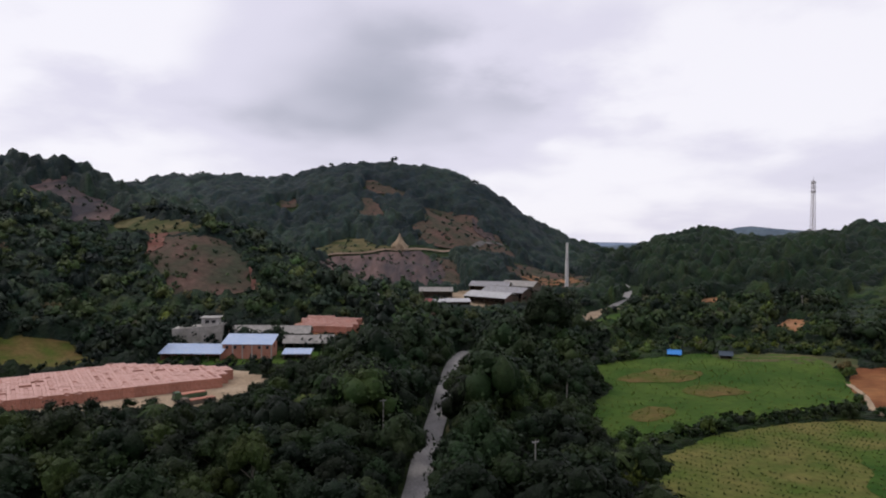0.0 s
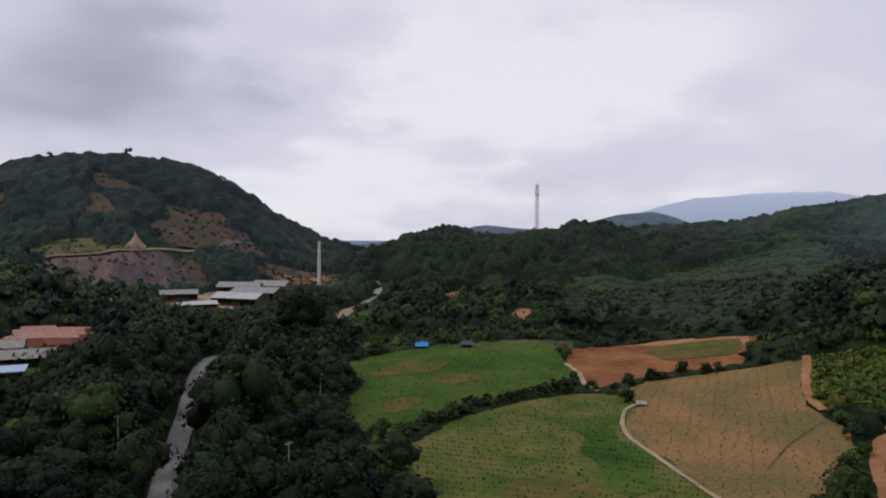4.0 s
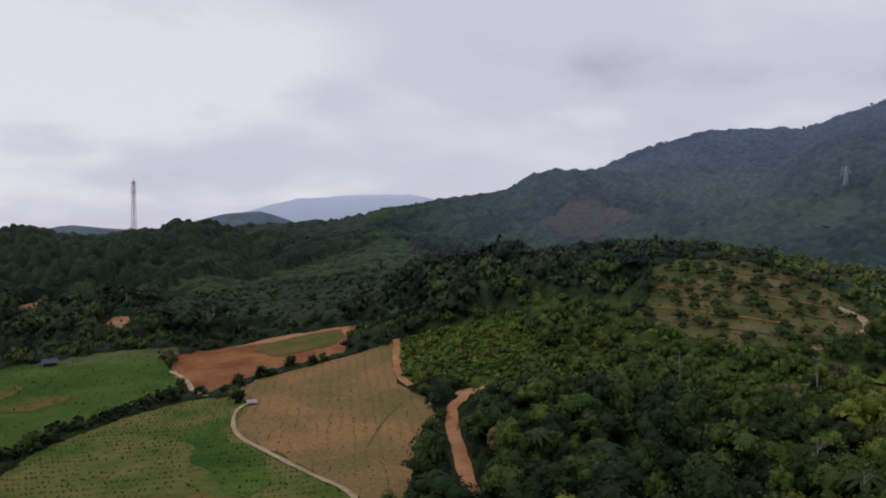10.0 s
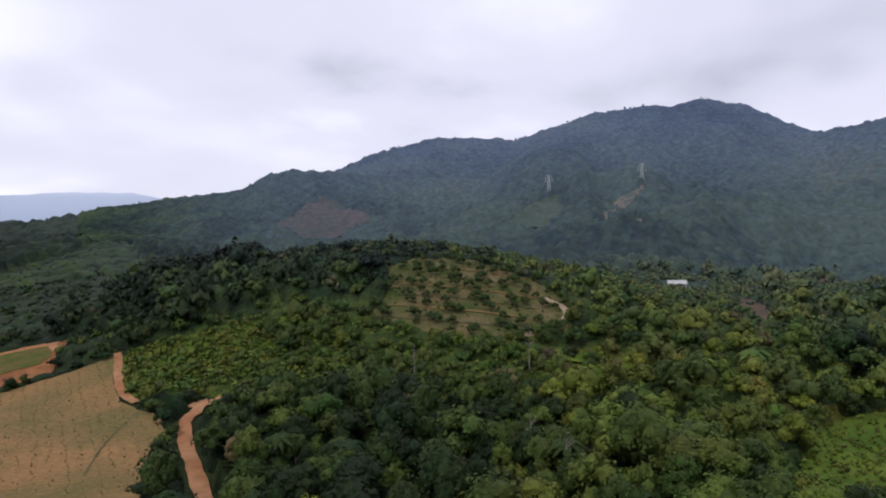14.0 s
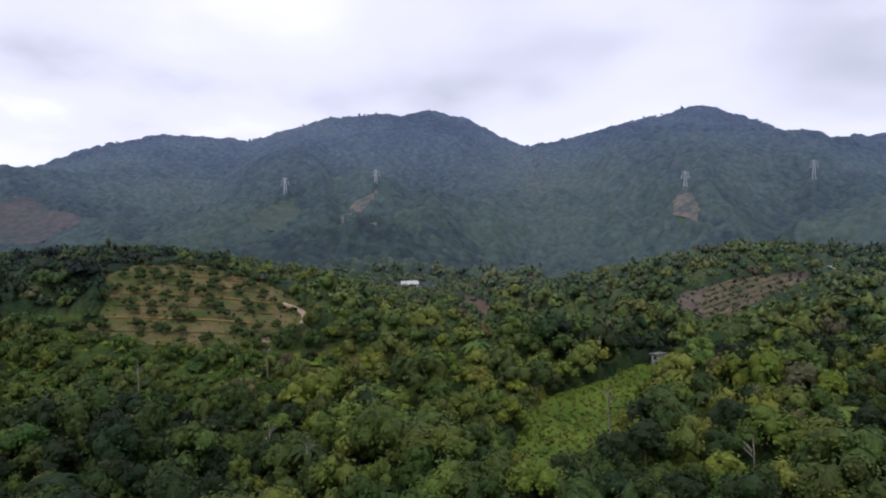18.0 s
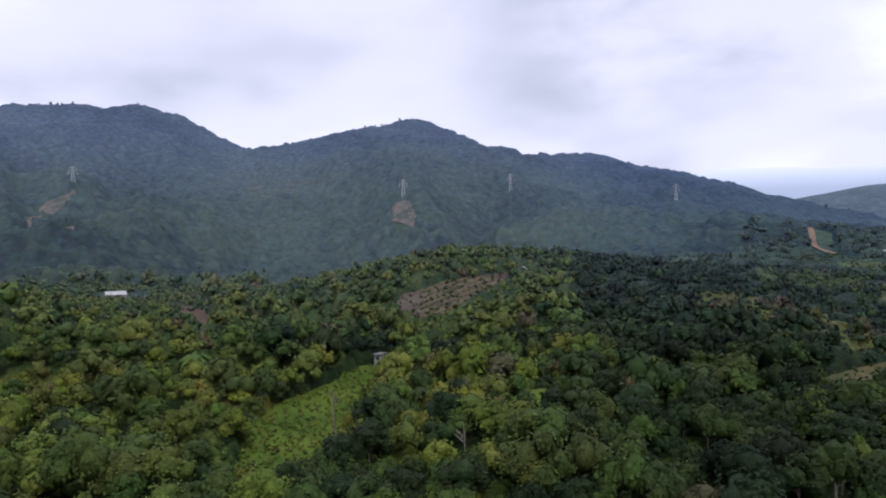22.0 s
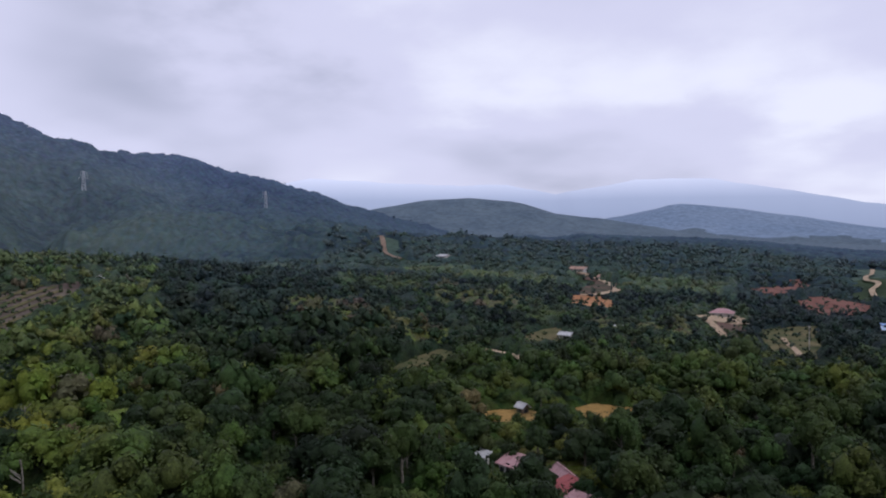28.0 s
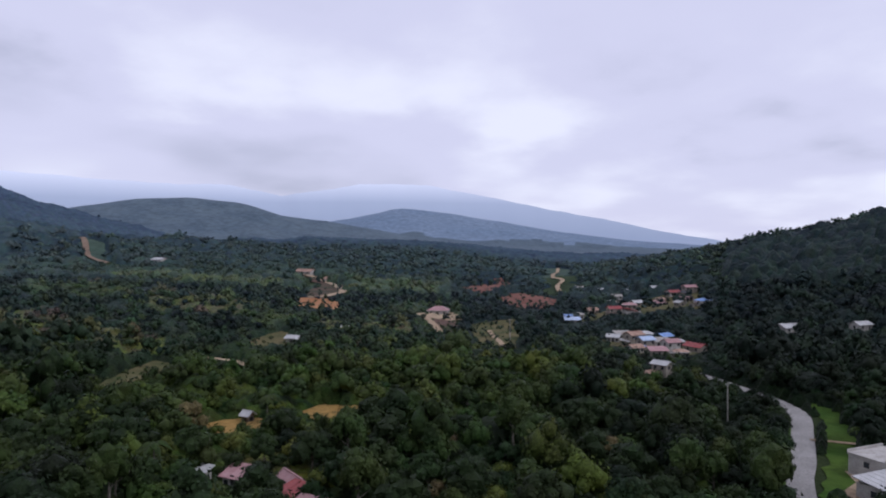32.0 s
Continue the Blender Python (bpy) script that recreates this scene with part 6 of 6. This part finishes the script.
house(34, -114, 160, 4.5, 8, 3.0, "small house with a pink sheet roof among trees", "lean", ROOF_PINK, PLASTER, 1, False, 1.4, "house", "house")
house(68, -180, -25, 2.5, 2.2, 2.3, "small grey hut among the trees", "gable", ROOF_WHITE, WOOD, 1, False, 0.8, "hut", "hut")
for bx, by in ((53, -134), (61, -136), (42, -131), (38.5, -125), (34, -114), (68, -180), (219, -97)):
    OPEN.append([(bx * 0.985 - 3, by * 0.985 - 3), (bx * 0.985 + 3, by * 0.985 - 3), (bx + 3, by + 3), (bx - 3, by + 3)] if by > 0 else [(bx - 3, by - 3), (bx + 3, by - 3), (bx * 0.985 + 3, by * 0.985 + 3), (bx * 0.985 - 3, by * 0.985 + 3)])

# ---- south-east houses ----
house(37, -420, -6, 12.5, 8, 2.3, "pale house with a faded pink hipped roof", "hip", ROOF_PINK, PLASTER, 3, False, 2.4, "house", "house")
house(309, -598, -28, 18, 9, 5.0, "long white house on the rise", "gable", ROOF_WHITE, PLASTER, 4, False, 1.6, "house", "house")
house(172, -597, -18, 16, 9, 3.5, "low house with a rusted red roof", "gable", ROOF_RUST, PLASTER, 3, False, 2.0, "house", "house")
house(140, -560, -10, 9, 6, 3.0, "small house with a rusted roof", "gable", ROOF_RUST, PLASTER, 2, False, 1.6, "house", "house")
house(74, -330, -12, 6, 5, 3.2, "small white roofed hut in the trees", "gable", ROOF_WHITE, PLASTER, 1, False, 1.0, "hut", "hut")
house(92, -300, -14, 6, 4, 2.6, "small pale hut in the dry plot", "gable", ROOF_WHITE, PLASTER, 1, False, 1.0, "hut", "hut")
house(70, -560, -6, 12, 6, 3.0, "long low hut with a pale roof", "gable", ROOF_WHITE, PLASTER, 2, False, 1.2, "hut", "hut")

# ---- the village ----
VILLAGE = [(-56, -338, 8, 9, 7, ROOF_WHITE, "white"), (-64, -330, 20, 12, 8, ROOF_RUST, "rusted"), (-62, -347, 14, 12, 8, ROOF_GREY, "grey"), (-74, -350, 12, 11, 8, ROOF_WHITE, "white"), (-81, -343, 20, 12, 8, ROOF_BLUE, "blue"),
           (-66, -314, 16, 10, 8, ROOF_PALE_BLUE, "pale blue"), (-76, -326, 12, 11, 8, ROOF_GREY, "grey"), (-84, -326, 25, 9, 7, ROOF_WHITE, "white"), (-88, -312, 12, 14, 8, ROOF_RED, "maroon"), (-76, -308, 15, 10, 7, ROOF_PINK, "pink"),
           (-68, -298, 10, 11, 7, ROOF_PINK, "pink"), (-77, -295, 16, 9, 7, ROOF_RUST, "rusted"), (-60, -306, 8, 9, 7, ROOF_RUST, "rusted"), (-59, -252, 40, 9, 6, ROOF_WHITE, "white"),
           (-43, -402, 10, 13, 8, ROOF_PALE_BLUE, "pale blue"), (-49, -424, 10, 10, 7, ROOF_GREY, "grey"), (-60, -448, 8, 11, 8, ROOF_RUST, "rusted"), (-73, -440, 10, 12, 8, ROOF_RED, "maroon"), (-85, -452, 14, 18, 10, ROOF_RED, "maroon"),
           (-90, -478, 10, 15, 10, ROOF_PINK, "pink"), (-99, -500, 8, 12, 9, ROOF_WHITE, "white"), (-88, -520, 10, 11, 8, ROOF_GREY, "grey"), (-112, -486, 12, 11, 8, ROOF_PINK, "pink"), (-118, -508, 10, 13, 9, ROOF_RUST, "rusted"),
           (-130, -522, 10, 14, 9, ROOF_RED, "maroon"), (-140, -515, 16, 14, 9, ROOF_PINK, "pink"), (-126, -470, 10, 11, 8, ROOF_PINK, "pink"), (-128, -440, 14, 15, 9, ROOF_BLUE, "blue"), (-116, -448, 10, 9, 7, ROOF_WHITE, "white"),
           (-84, -552, 6, 13, 8, ROOF_WHITE, "white"), (-68, -582, 4, 12, 8, ROOF_GREY, "grey"), (-104, -560, 8, 12, 8, ROOF_WHITE, "white"), (-124, -560, 8, 11, 8, ROOF_WHITE, "white")]
for k, (hx, hy, ht, hw, hd, hm, word) in enumerate(VILLAGE):
    kind = ("gable", "gable", "lean", "hip")[k % 4]
    OPEN.append([(hx - 4.5, hy - 4), (hx + 4.5, hy - 4), (hx + 4.5, hy + 4), (hx - 4.5, hy + 4)])
    hw, hd = hw * 0.64, hd * 0.7
    if k % 2:
        shed_mat, shed_word = ((ROOF_WHITE, "white"), (ROOF_RUST, "rusted"), (ROOF_BLUE, "blue"), (ROOF_PINK, "pink"), (ROOF_DULL, "dull grey"))[k // 2 % 5]
        house(hx + 6.5 - 2 * (k % 3), hy + 5.5 - 3 * (k % 2), -150 + 47 * k, 4.2 + k % 3, 3.4, 2.2, "low village shed with a " + shed_word + " sheet roof", "lean", shed_mat, WALL_TAN, 1, False, 0.6, "shed", "shed", "sheds of the village", sheets=False)
    ht = ht + (k * 37) % 50 - 25
    house(hx, hy, -180 + ht + (90 if k % 5 == 3 else 0), hw, hd, 2.8 + 2.4 * (k % 4 == 1), "village house with a " + word + " roof and pale walls", kind, hm, WALL_TAN if k % 3 else PLASTER, 2, False, None, "house", "house", "houses of the village")
VILLAGE_GROUND = [(-50, -330), (-56, -350), (-84, -352), (-96, -320), (-92, -304), (-70, -290), (-58, -300)]
VILLAGE_UPPER = [(-36, -396), (-44, -430), (-66, -452), (-80, -490), (-92, -525), (-122, -530), (-146, -524), (-132, -432), (-112, -440), (-96, -446), (-70, -432), (-50, -392)]
OPEN += [[(-54, -246), (-64, -246), (-64, -258), (-54, -258)], VILLAGE_GROUND, VILLAGE_UPPER]
patch("yard", VILLAGE_GROUND, DRY_GRASS, 0.2, "pale earth yards between the village houses", "yard", 6)
patch("yard", VILLAGE_UPPER, DRY_GRASS, 0.3, "worn grass yards between the village houses", "yard", 8)
house(-151, -366, 200, 14, 8, 3.6, "hillside house with a pale sheet roof among trees", "gable", ROOF_WHITE, PLASTER, 2, False, 1.6, "house", "house")
house(-183, -361, 205, 9, 6, 3.2, "small white hillside house among trees", "gable", ROOF_WHITE, PLASTER, 1, False, 1.4, "house", "house")
OPEN += [[(-142, -358), (-160, -358), (-160, -374), (-142, -374)], [(-176, -354), (-190, -354), (-190, -368), (-176, -368)]]
house(-81, -150, 208, 11, 8, 4.6, "white flat-roofed roadside building", "flat", PLASTER, PLASTER, 3, False, 0, "building", "roadside_building", over=0.2)
house(-90, -153, 208, 8, 6, 5.2, "roadside annex with a bright blue metal roof", "gable", ROOF_BLUE, PLASTER, 2, False, 1.6, "building", "roadside_annex")
house(-76, -137, 208, 12, 7, 3.2, "low white-roofed roadside shed", "lean", ROOF_WHITE, PLASTER, 2, False, 1.0, "shed", "roadside_shed")


# ---- crops, orchard and single trees ----
def rows_of(name, poly, step, row, turn, size, tint, label, seed, keep=0.85, shape=None, shake=0.25, mat=None):
    rng = np.random.default_rng(seed)
    p = np.array(poly, float)
    c0 = p.mean(0)
    span = np.abs(p - c0).max() * 1.5
    u, v = np.meshgrid(np.arange(-span, span, step), np.arange(-span, span, row))
    u, v = (u + (rng.random(u.shape) - 0.5) * step * shake).ravel(), (v + (rng.random(v.shape) - 0.5) * row * shake).ravel()
    c, s = math.cos(radians(turn)), math.sin(radians(turn))
    x, y = c0[0] + u * c - v * s, c0[1] + u * s + v * c
    k = inside(x, y, poly) & (rng.random(len(x)) < keep * np.clip(0.25 + 1.5 * fbm(x, y, 18, 77, 2), 0, 1))
    x, y = x[k], y[k]
    n = len(x)
    shapes = shape or [crown_shape(np.random.default_rng(9 + q), 2, 7, 0.4, 0.9) for q in range(3)]
    rad = size * (0.6 + 0.8 * rng.random(n))
    planted(name, shapes, np.column_stack([x, y, height(x, y) + 0.35]), rad, rad * 0.8, rng.random(n) * 6.28, np.clip(tint + 0.25 * (rng.random(n) - 0.5), 0, 1), rng.integers(0, len(shapes), n), mat or LEAF, label, "crop")


def build_crops():
    rows_of("young_crop", TERRACE_FIELD, 1.1, 3.1, -40, 0.3, 0.52, "rows of young green plants in the field", 1, 1.0, shake=0.3)
    rows_of("field_tufts", BROWN_FIELD, 1.7, 2.9, 46, 0.2, 0.5, "dark tufts in rows over the dry field", 2, 0.95, shake=0.4)
    rows_of("clearing_scrub", LIME_PATCH, 2.0, 2.0, 10, 0.7, 0.75, "low lime-green scrub in the clearing", 4, 0.9, shake=1.0)
    rows_of("field_grass_tufts", GREEN_FIELD, 1.9, 2.0, 30, 0.32, 0.7, "tufts of tall grass in the green field", 18, 0.5, shake=1.0)
    rows_of("hedge_row", [(44, 160), (58, 168), (76, 182), (95, 186), (118, 196), (120, 190), (96, 180), (76, 174), (60, 164), (46, 155)], 1.9, 1.9, 0, 1.35, 0.2, "dark hedge bank between the fields", 5, 1.0, shake=1.0)
    rows_of("plantation_bushes", PLANTATION, 5.0, 6.5, 35, 1.7, 0.26, "rows of young plantation trees on the slope", 60, 0.9, shake=0.4, mat=LEAF)
    rows_of("lime_scrub", LIME_GLADE, 1.7, 1.7, 10, 0.95, 0.7, "low bright green bushes beside the track", 17, 1.0, shake=1.0)
    rows_of("lime_scrub", LIME_SCRUB, 2.6, 2.6, 10, 1.5, 0.58, "low bright green bushes below the knoll", 14, 1.0, shake=1.0)
    tall_kinds = [crown_shape(np.random.default_rng(90 + q), 5, 120, 0.1, 1.2) for q in range(3)]
    rows_of("scrub_trees", LIME_SCRUB[3:], 9, 9, 25, 2.6, 0.42, "small green trees standing in the scrub", 16, 0.6, shape=tall_kinds, shake=1.0)
    rows_of("slope_weeds", [(-181, 406), (-142, 400), (-107, 381), (-98, 364), (-103, 349), (-134, 338), (-159, 371)], 7.5, 7.5, 0, 1.7, 0.4, "scrub creeping over the red cutting", 6, 0.45, shake=1.0, mat=LEAF)
    rows_of("quarry_weeds", QUARRY, 11, 11, 0, 1.6, 0.34, "bushes on the quarry face", 7, 0.35, shake=1.0, mat=LEAF)
    rows_of("terrace_weeds", TERRACE_HILL, 3.0, 3.4, 30, 0.95, 0.36, "low bushes on the terraced knoll", 8, 0.6, shake=1.0, mat=LEAF)
    rows_of("orchard_bushes", ORCHARD, 2.6, 2.8, 15, 0.7, 0.55, "low bushes between the orchard trees", 15, 0.4, shake=1.0, mat=LEAF)
    for k, poly in enumerate(SCARS):
        far = math.hypot(*poly[0])
        if far < 800:
            rows_of("scar_bushes", poly, far * 0.011, far * 0.012, 20, far * 0.003, 0.34, "scattered bushes on the bare slope", 30 + k, 0.5, shake=1.0, mat=LEAF)
    rows_of("village_bushes", VILLAGE_GROUND, 7, 7, 10, 2.2, 0.15, "green bushes and small trees between the village houses", 50, 0.5, shake=1.0, mat=LEAF)
    rows_of("village_bushes", VILLAGE_UPPER, 9, 9, 10, 3.0, 0.12, "green trees between the upper village houses", 51, 0.6, shake=1.0, mat=LEAF)
    for k, (a, r) in enumerate(((158.5, 138), (163.0, 129.5), (155.8, 142), (162.6, 123))):
        rows_of("garden_bushes", sector(a - 2.4, a + 2.4, r - 8, r - 1.5), 1.9, 1.9, 20, 1.25, 0.3, "dense garden bushes before the houses", 80 + k, 1.0, shake=1.0)
    rows_of("yard_weeds", KILN_YARD, 4, 4, 30, 1.2, 0.4, "weeds in the kiln yard", 9, 0.6, shake=1.0)


def trunk_mesh(rng, tall, r, limbs):
    bm = bmesh.new()
    seg, side = 4, 7
    rings = []
    for k in range(seg + 1):
        u = k / seg
        c = Vector((0.25 * math.sin(2.2 * u + rng.random()), 0.2 * math.sin(3 * u), tall * u))
        rad = r * (1.25 - 0.85 * u) * (1.35 if k == 0 else 1)
        rings.append([bm.verts.new(c + Vector((rad * math.cos(6.283 * i / side), rad * math.sin(6.283 * i / side), 0))) for i in range(side)])
    for a, b in zip(rings, rings[1:]):
        for i in range(side):
            bm.faces.new((a[i], a[(i + 1) % side], b[(i + 1) % side], b[i]))
    for k in range(limbs):
        a = 6.283 * k / limbs + rng.random()
        z0 = tall * (0.5 + 0.4 * rng.random())
        p0, p1 = Vector((0.1, 0.1, z0)), Vector((math.cos(a) * tall * 0.32, math.sin(a) * tall * 0.32, z0 + tall * 0.28))
        d = (p1 - p0)
        bmesh.ops.create_cone(bm, cap_ends=False, segments=5, radius1=r * 0.5, radius2=r * 0.12, depth=d.length, matrix=Matrix.Translation((p0 + p1) / 2) @ d.to_track_quat("Z", "Y").to_matrix().to_4x4())
    me = bpy.data.meshes.new("trunk")
    bm.to_mesh(me)
    bm.free()
    me.materials.append(BARK)
    return me


def leaf_mesh(shape, rad, high, mid, tint, mat, name="crown"):
    v, f = shape
    me = bpy.data.meshes.new(name)
    me.from_pydata([(a[0] * rad, a[1] * rad, mid + a[2] * high) for a in v], [], [tuple(int(i) for i in q) for q in f])
    colour = leaf_colour(np.array([tint]), np.array([120.0]), np.array([0.0]))
    me.attributes.new("leaf", "FLOAT_COLOR", "POINT").data.foreach_set("color", np.repeat(colour, len(v), axis=0).ravel().astype(np.float32))
    me.materials.append(mat)
    return me


def tree_proto(seed, tall, rad, tint, label, name="tree", lobes=9, leaves=330, high=None, palm=False, mat=None, group="trees near the road"):
    rng = np.random.default_rng(seed)
    root = new(name)
    tagged(root, label, "palm" if palm else "tree", group)
    t = new("trunk", trunk_mesh(random.Random(seed), tall * (0.92 if palm else 0.72), 0.2 if palm else 0.016 * tall + 0.05, 0 if palm else 5))
    t.parent = root
    shape = palm_shape(rng, 15) if palm else crown_shape(rng, lobes, int(leaves * 1.3), 0.07, 1.05)
    c = new("crown", leaf_mesh(shape, rad, high or rad, tall * (0.92 if palm else 0.52), tint, mat or LEAF))
    c.parent = root
    return root


def build_single_trees():
    rng = np.random.default_rng(12)
    protos = [tree_proto(40, 11, 4.2, 0.22, "dark green broadleaf tree in the forest"), tree_proto(41, 9, 4.6, 0.42, "spreading mid-green broadleaf tree in the forest", lobes=11),
              tree_proto(42, 13, 4.0, 0.3, "tall dense green forest tree", high=5.4), tree_proto(43, 8, 3.6, 0.7, "bright yellow-green young forest tree"),
              tree_proto(44, 10, 5.0, 0.12, "wide dark forest tree with a lumpy crown", lobes=12), tree_proto(45, 12, 3.4, 0.52, "slender light green forest tree", high=5.0),
              tree_proto(46, 9, 3.8, 0.95, "brownish half-bare forest tree", leaves=150), tree_proto(47, 7, 3.4, 0.5, "green palm with arching fronds", palm=True, name="palm"),
              tree_proto(48, 8.5, 3.9, 0.3, "dark green palm with drooping fronds", palm=True, name="palm")]
    weight = [4, 4, 3, 2, 4, 3, 1, 2, 2]
    bag = [k for k, w in enumerate(weight) for _ in range(w)]
    x, y = spread(7.5, 108, 192, -36, 208, rng)
    tall = np.full(len(x), 10.0)
    ok = clear_of(x, y, tall) & ~inside(x, y, FIELD_EDGE)
    x, y = x[ok], y[ok]
    pick = rng.permutation(len(x))[:290]
    used = set()
    for i in pick:
        k = bag[rng.integers(len(bag))]
        a = float(bearing(x[i:i + 1], y[i:i + 1])[0])
        if (a < 56 or a > 126) and k in (1, 3, 5):
            k = (0, 2, 4)[k % 3]
        s = 0.75 + 0.5 * rng.random()
        m = pose(x[i], y[i], z_at(x[i], y[i]) - 0.15, 0, 0, rng.random() * 360) @ Matrix.Diagonal((s, s, s, 1))
        if k not in used:
            protos[k].matrix_world = m
            used.add(k)
        else:
            copy_thing(protos[k], m @ Matrix.Diagonal([1 / q for q in protos[k].scale] + [1]))
    # the great dark trees beside the road
    giant = tree_proto(60, 30, 10.5, 0.06, "huge dark green tree towering over the road", lobes=14, leaves=800, high=11, group="")
    giant.matrix_world = pose(42, 268, z_at(42, 268) - 0.2)
    lime = tree_proto(61, 8, 5.6, 0.7, "bright yellow-green bushy tree behind the concrete block", lobes=10, leaves=420, high=4.2, group="")
    lime.matrix_world = pose(-122, 306, z_at(-122, 306) - 0.2)
    # orchard
    fruit = tree_proto(70, 3.6, 2.7, 0.3, "dark round fruit tree in the orchard", "fruit_tree", 6, 150, 2.1, mat=LEAF, group="orchard trees")
    placed = False
    for r in range(11):
        for c in range(13):
            fx, fy = 228 + 6.2 * r + rng.normal() * 1.4, 24 + 6.0 * c + (r % 2) * 3 + rng.normal() * 1.6
            if not inside(np.array([fx]), np.array([fy]), ORCHARD)[0] or rng.random() < 0.16:
                continue
            s = 0.65 + 0.6 * rng.random()
            m = pose(fx, fy, z_at(fx, fy) + 0.2, 0, 0, rng.random() * 360) @ Matrix.Diagonal((s, s, s, 1))
            if placed:
                copy_thing(fruit, m @ Matrix.Diagonal([1 / q for q in fruit.scale] + [1]))
            else:
                fruit.matrix_world, placed = m, True


def bare_tree(x, y, tall, seed):
    """A pale dead trunk with a few branch stubs."""
    root = new("dead_tree")
    root.matrix_world = pose(x, y, z_at(x, y) - 0.2, 0, 0, seed * 57)
    tagged(root, "pale dead tree trunk standing over the forest", "dead tree", "dead trees in the forest")
    t = new("trunk", trunk_mesh(random.Random(seed), tall, 0.22, 0))
    t.parent = root
    rng = random.Random(seed)
    for k in range(5):
        bm = bmesh.new()
        a, z = rng.random() * 6.28, tall * (0.6 + 0.38 * rng.random())
        beam(bm, (0, 0, z), (math.cos(a) * 1.6, math.sin(a) * 1.6, z + 1.5), 0.07)
        part("branch", bm, BARK, root)


for k, (dx, dy, dt) in enumerate(((137, 20, 13), (190, 62, 12), (128, 12, 12), (205, 30, 11), (160, -58, 12), (215, -75, 13), (150, -90, 13), (118, -70, 12))):
    bare_tree(dx, dy, dt, k + 3)


# ---- far range, haze and cloud veil put into its glow ----
RANGE = bpy.data.materials.new("far_range_haze_glow")
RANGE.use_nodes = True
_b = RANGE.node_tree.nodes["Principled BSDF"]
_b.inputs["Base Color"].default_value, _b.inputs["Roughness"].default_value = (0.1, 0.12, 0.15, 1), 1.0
# the range glows, paler with height, in place of haze and cloud
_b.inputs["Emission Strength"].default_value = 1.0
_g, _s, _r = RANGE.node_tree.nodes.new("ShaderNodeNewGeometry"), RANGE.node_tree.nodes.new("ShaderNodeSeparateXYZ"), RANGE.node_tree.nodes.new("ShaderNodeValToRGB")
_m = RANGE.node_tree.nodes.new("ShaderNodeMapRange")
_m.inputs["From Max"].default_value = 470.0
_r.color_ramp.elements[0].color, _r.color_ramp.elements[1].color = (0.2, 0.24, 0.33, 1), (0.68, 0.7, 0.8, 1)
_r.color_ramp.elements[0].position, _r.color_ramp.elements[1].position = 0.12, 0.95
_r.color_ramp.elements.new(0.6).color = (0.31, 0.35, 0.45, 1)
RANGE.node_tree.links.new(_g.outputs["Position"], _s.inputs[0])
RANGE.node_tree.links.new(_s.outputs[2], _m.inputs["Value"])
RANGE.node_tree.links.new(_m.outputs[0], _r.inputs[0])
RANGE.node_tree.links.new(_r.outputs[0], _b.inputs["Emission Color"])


def far_range(points, deep, label):
    """A distant ridge with a sloping face down to the plain."""
    az = np.arange(points[0][0], points[-1][0], 0.4)
    top = np.interp(az, [p[0] for p in points], [p[2] for p in points])
    top = top + 26 * (fbm(az * 14, az * 0 + 3, 30, 8, 4) - 0.5)
    r = points[0][1]
    rows = []
    for u in np.linspace(0, 1, 7):
        rr = np.radians(az)
        d = r - deep * u + 90 * (fbm(az * 20, az * 0 + u * 60, 30, 9, 3) - 0.5) * (u > 0)
        rows.append(np.column_stack([np.sin(rr) * d, np.cos(rr) * d, top * (1 - u) ** 1.3 - 8 * u]))
    n = len(az)
    faces = [(k * n + i, k * n + i + 1, (k + 1) * n + i + 1, (k + 1) * n + i) for k in range(6) for i in range(n - 1)]
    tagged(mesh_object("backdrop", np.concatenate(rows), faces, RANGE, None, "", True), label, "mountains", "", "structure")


far_range([(132, 4600, 300), (141.7, 4600, 440), (149, 4600, 400), (158, 4600, 400), (162, 4600, 330), (168.5, 4600, 420), (174, 4600, 410), (180.8, 4600, 304), (185.5, 4600, 228), (192, 4600, 125), (198, 4600, 30), (200, 4600, 10)], 900, "far mountain range, its haze and cloud veil a painted pale blue glow")
far_range([(30, 4600, 60), (36, 4600, 180), (38.3, 4600, 236), (41, 4600, 290), (44.7, 4600, 308), (50, 4600, 318), (53, 4600, 270), (60, 4600, 200)], 900, "far mountain, haze and cloud put in as a pale blue glow")

build_crops()
build_single_trees()
build_woods()
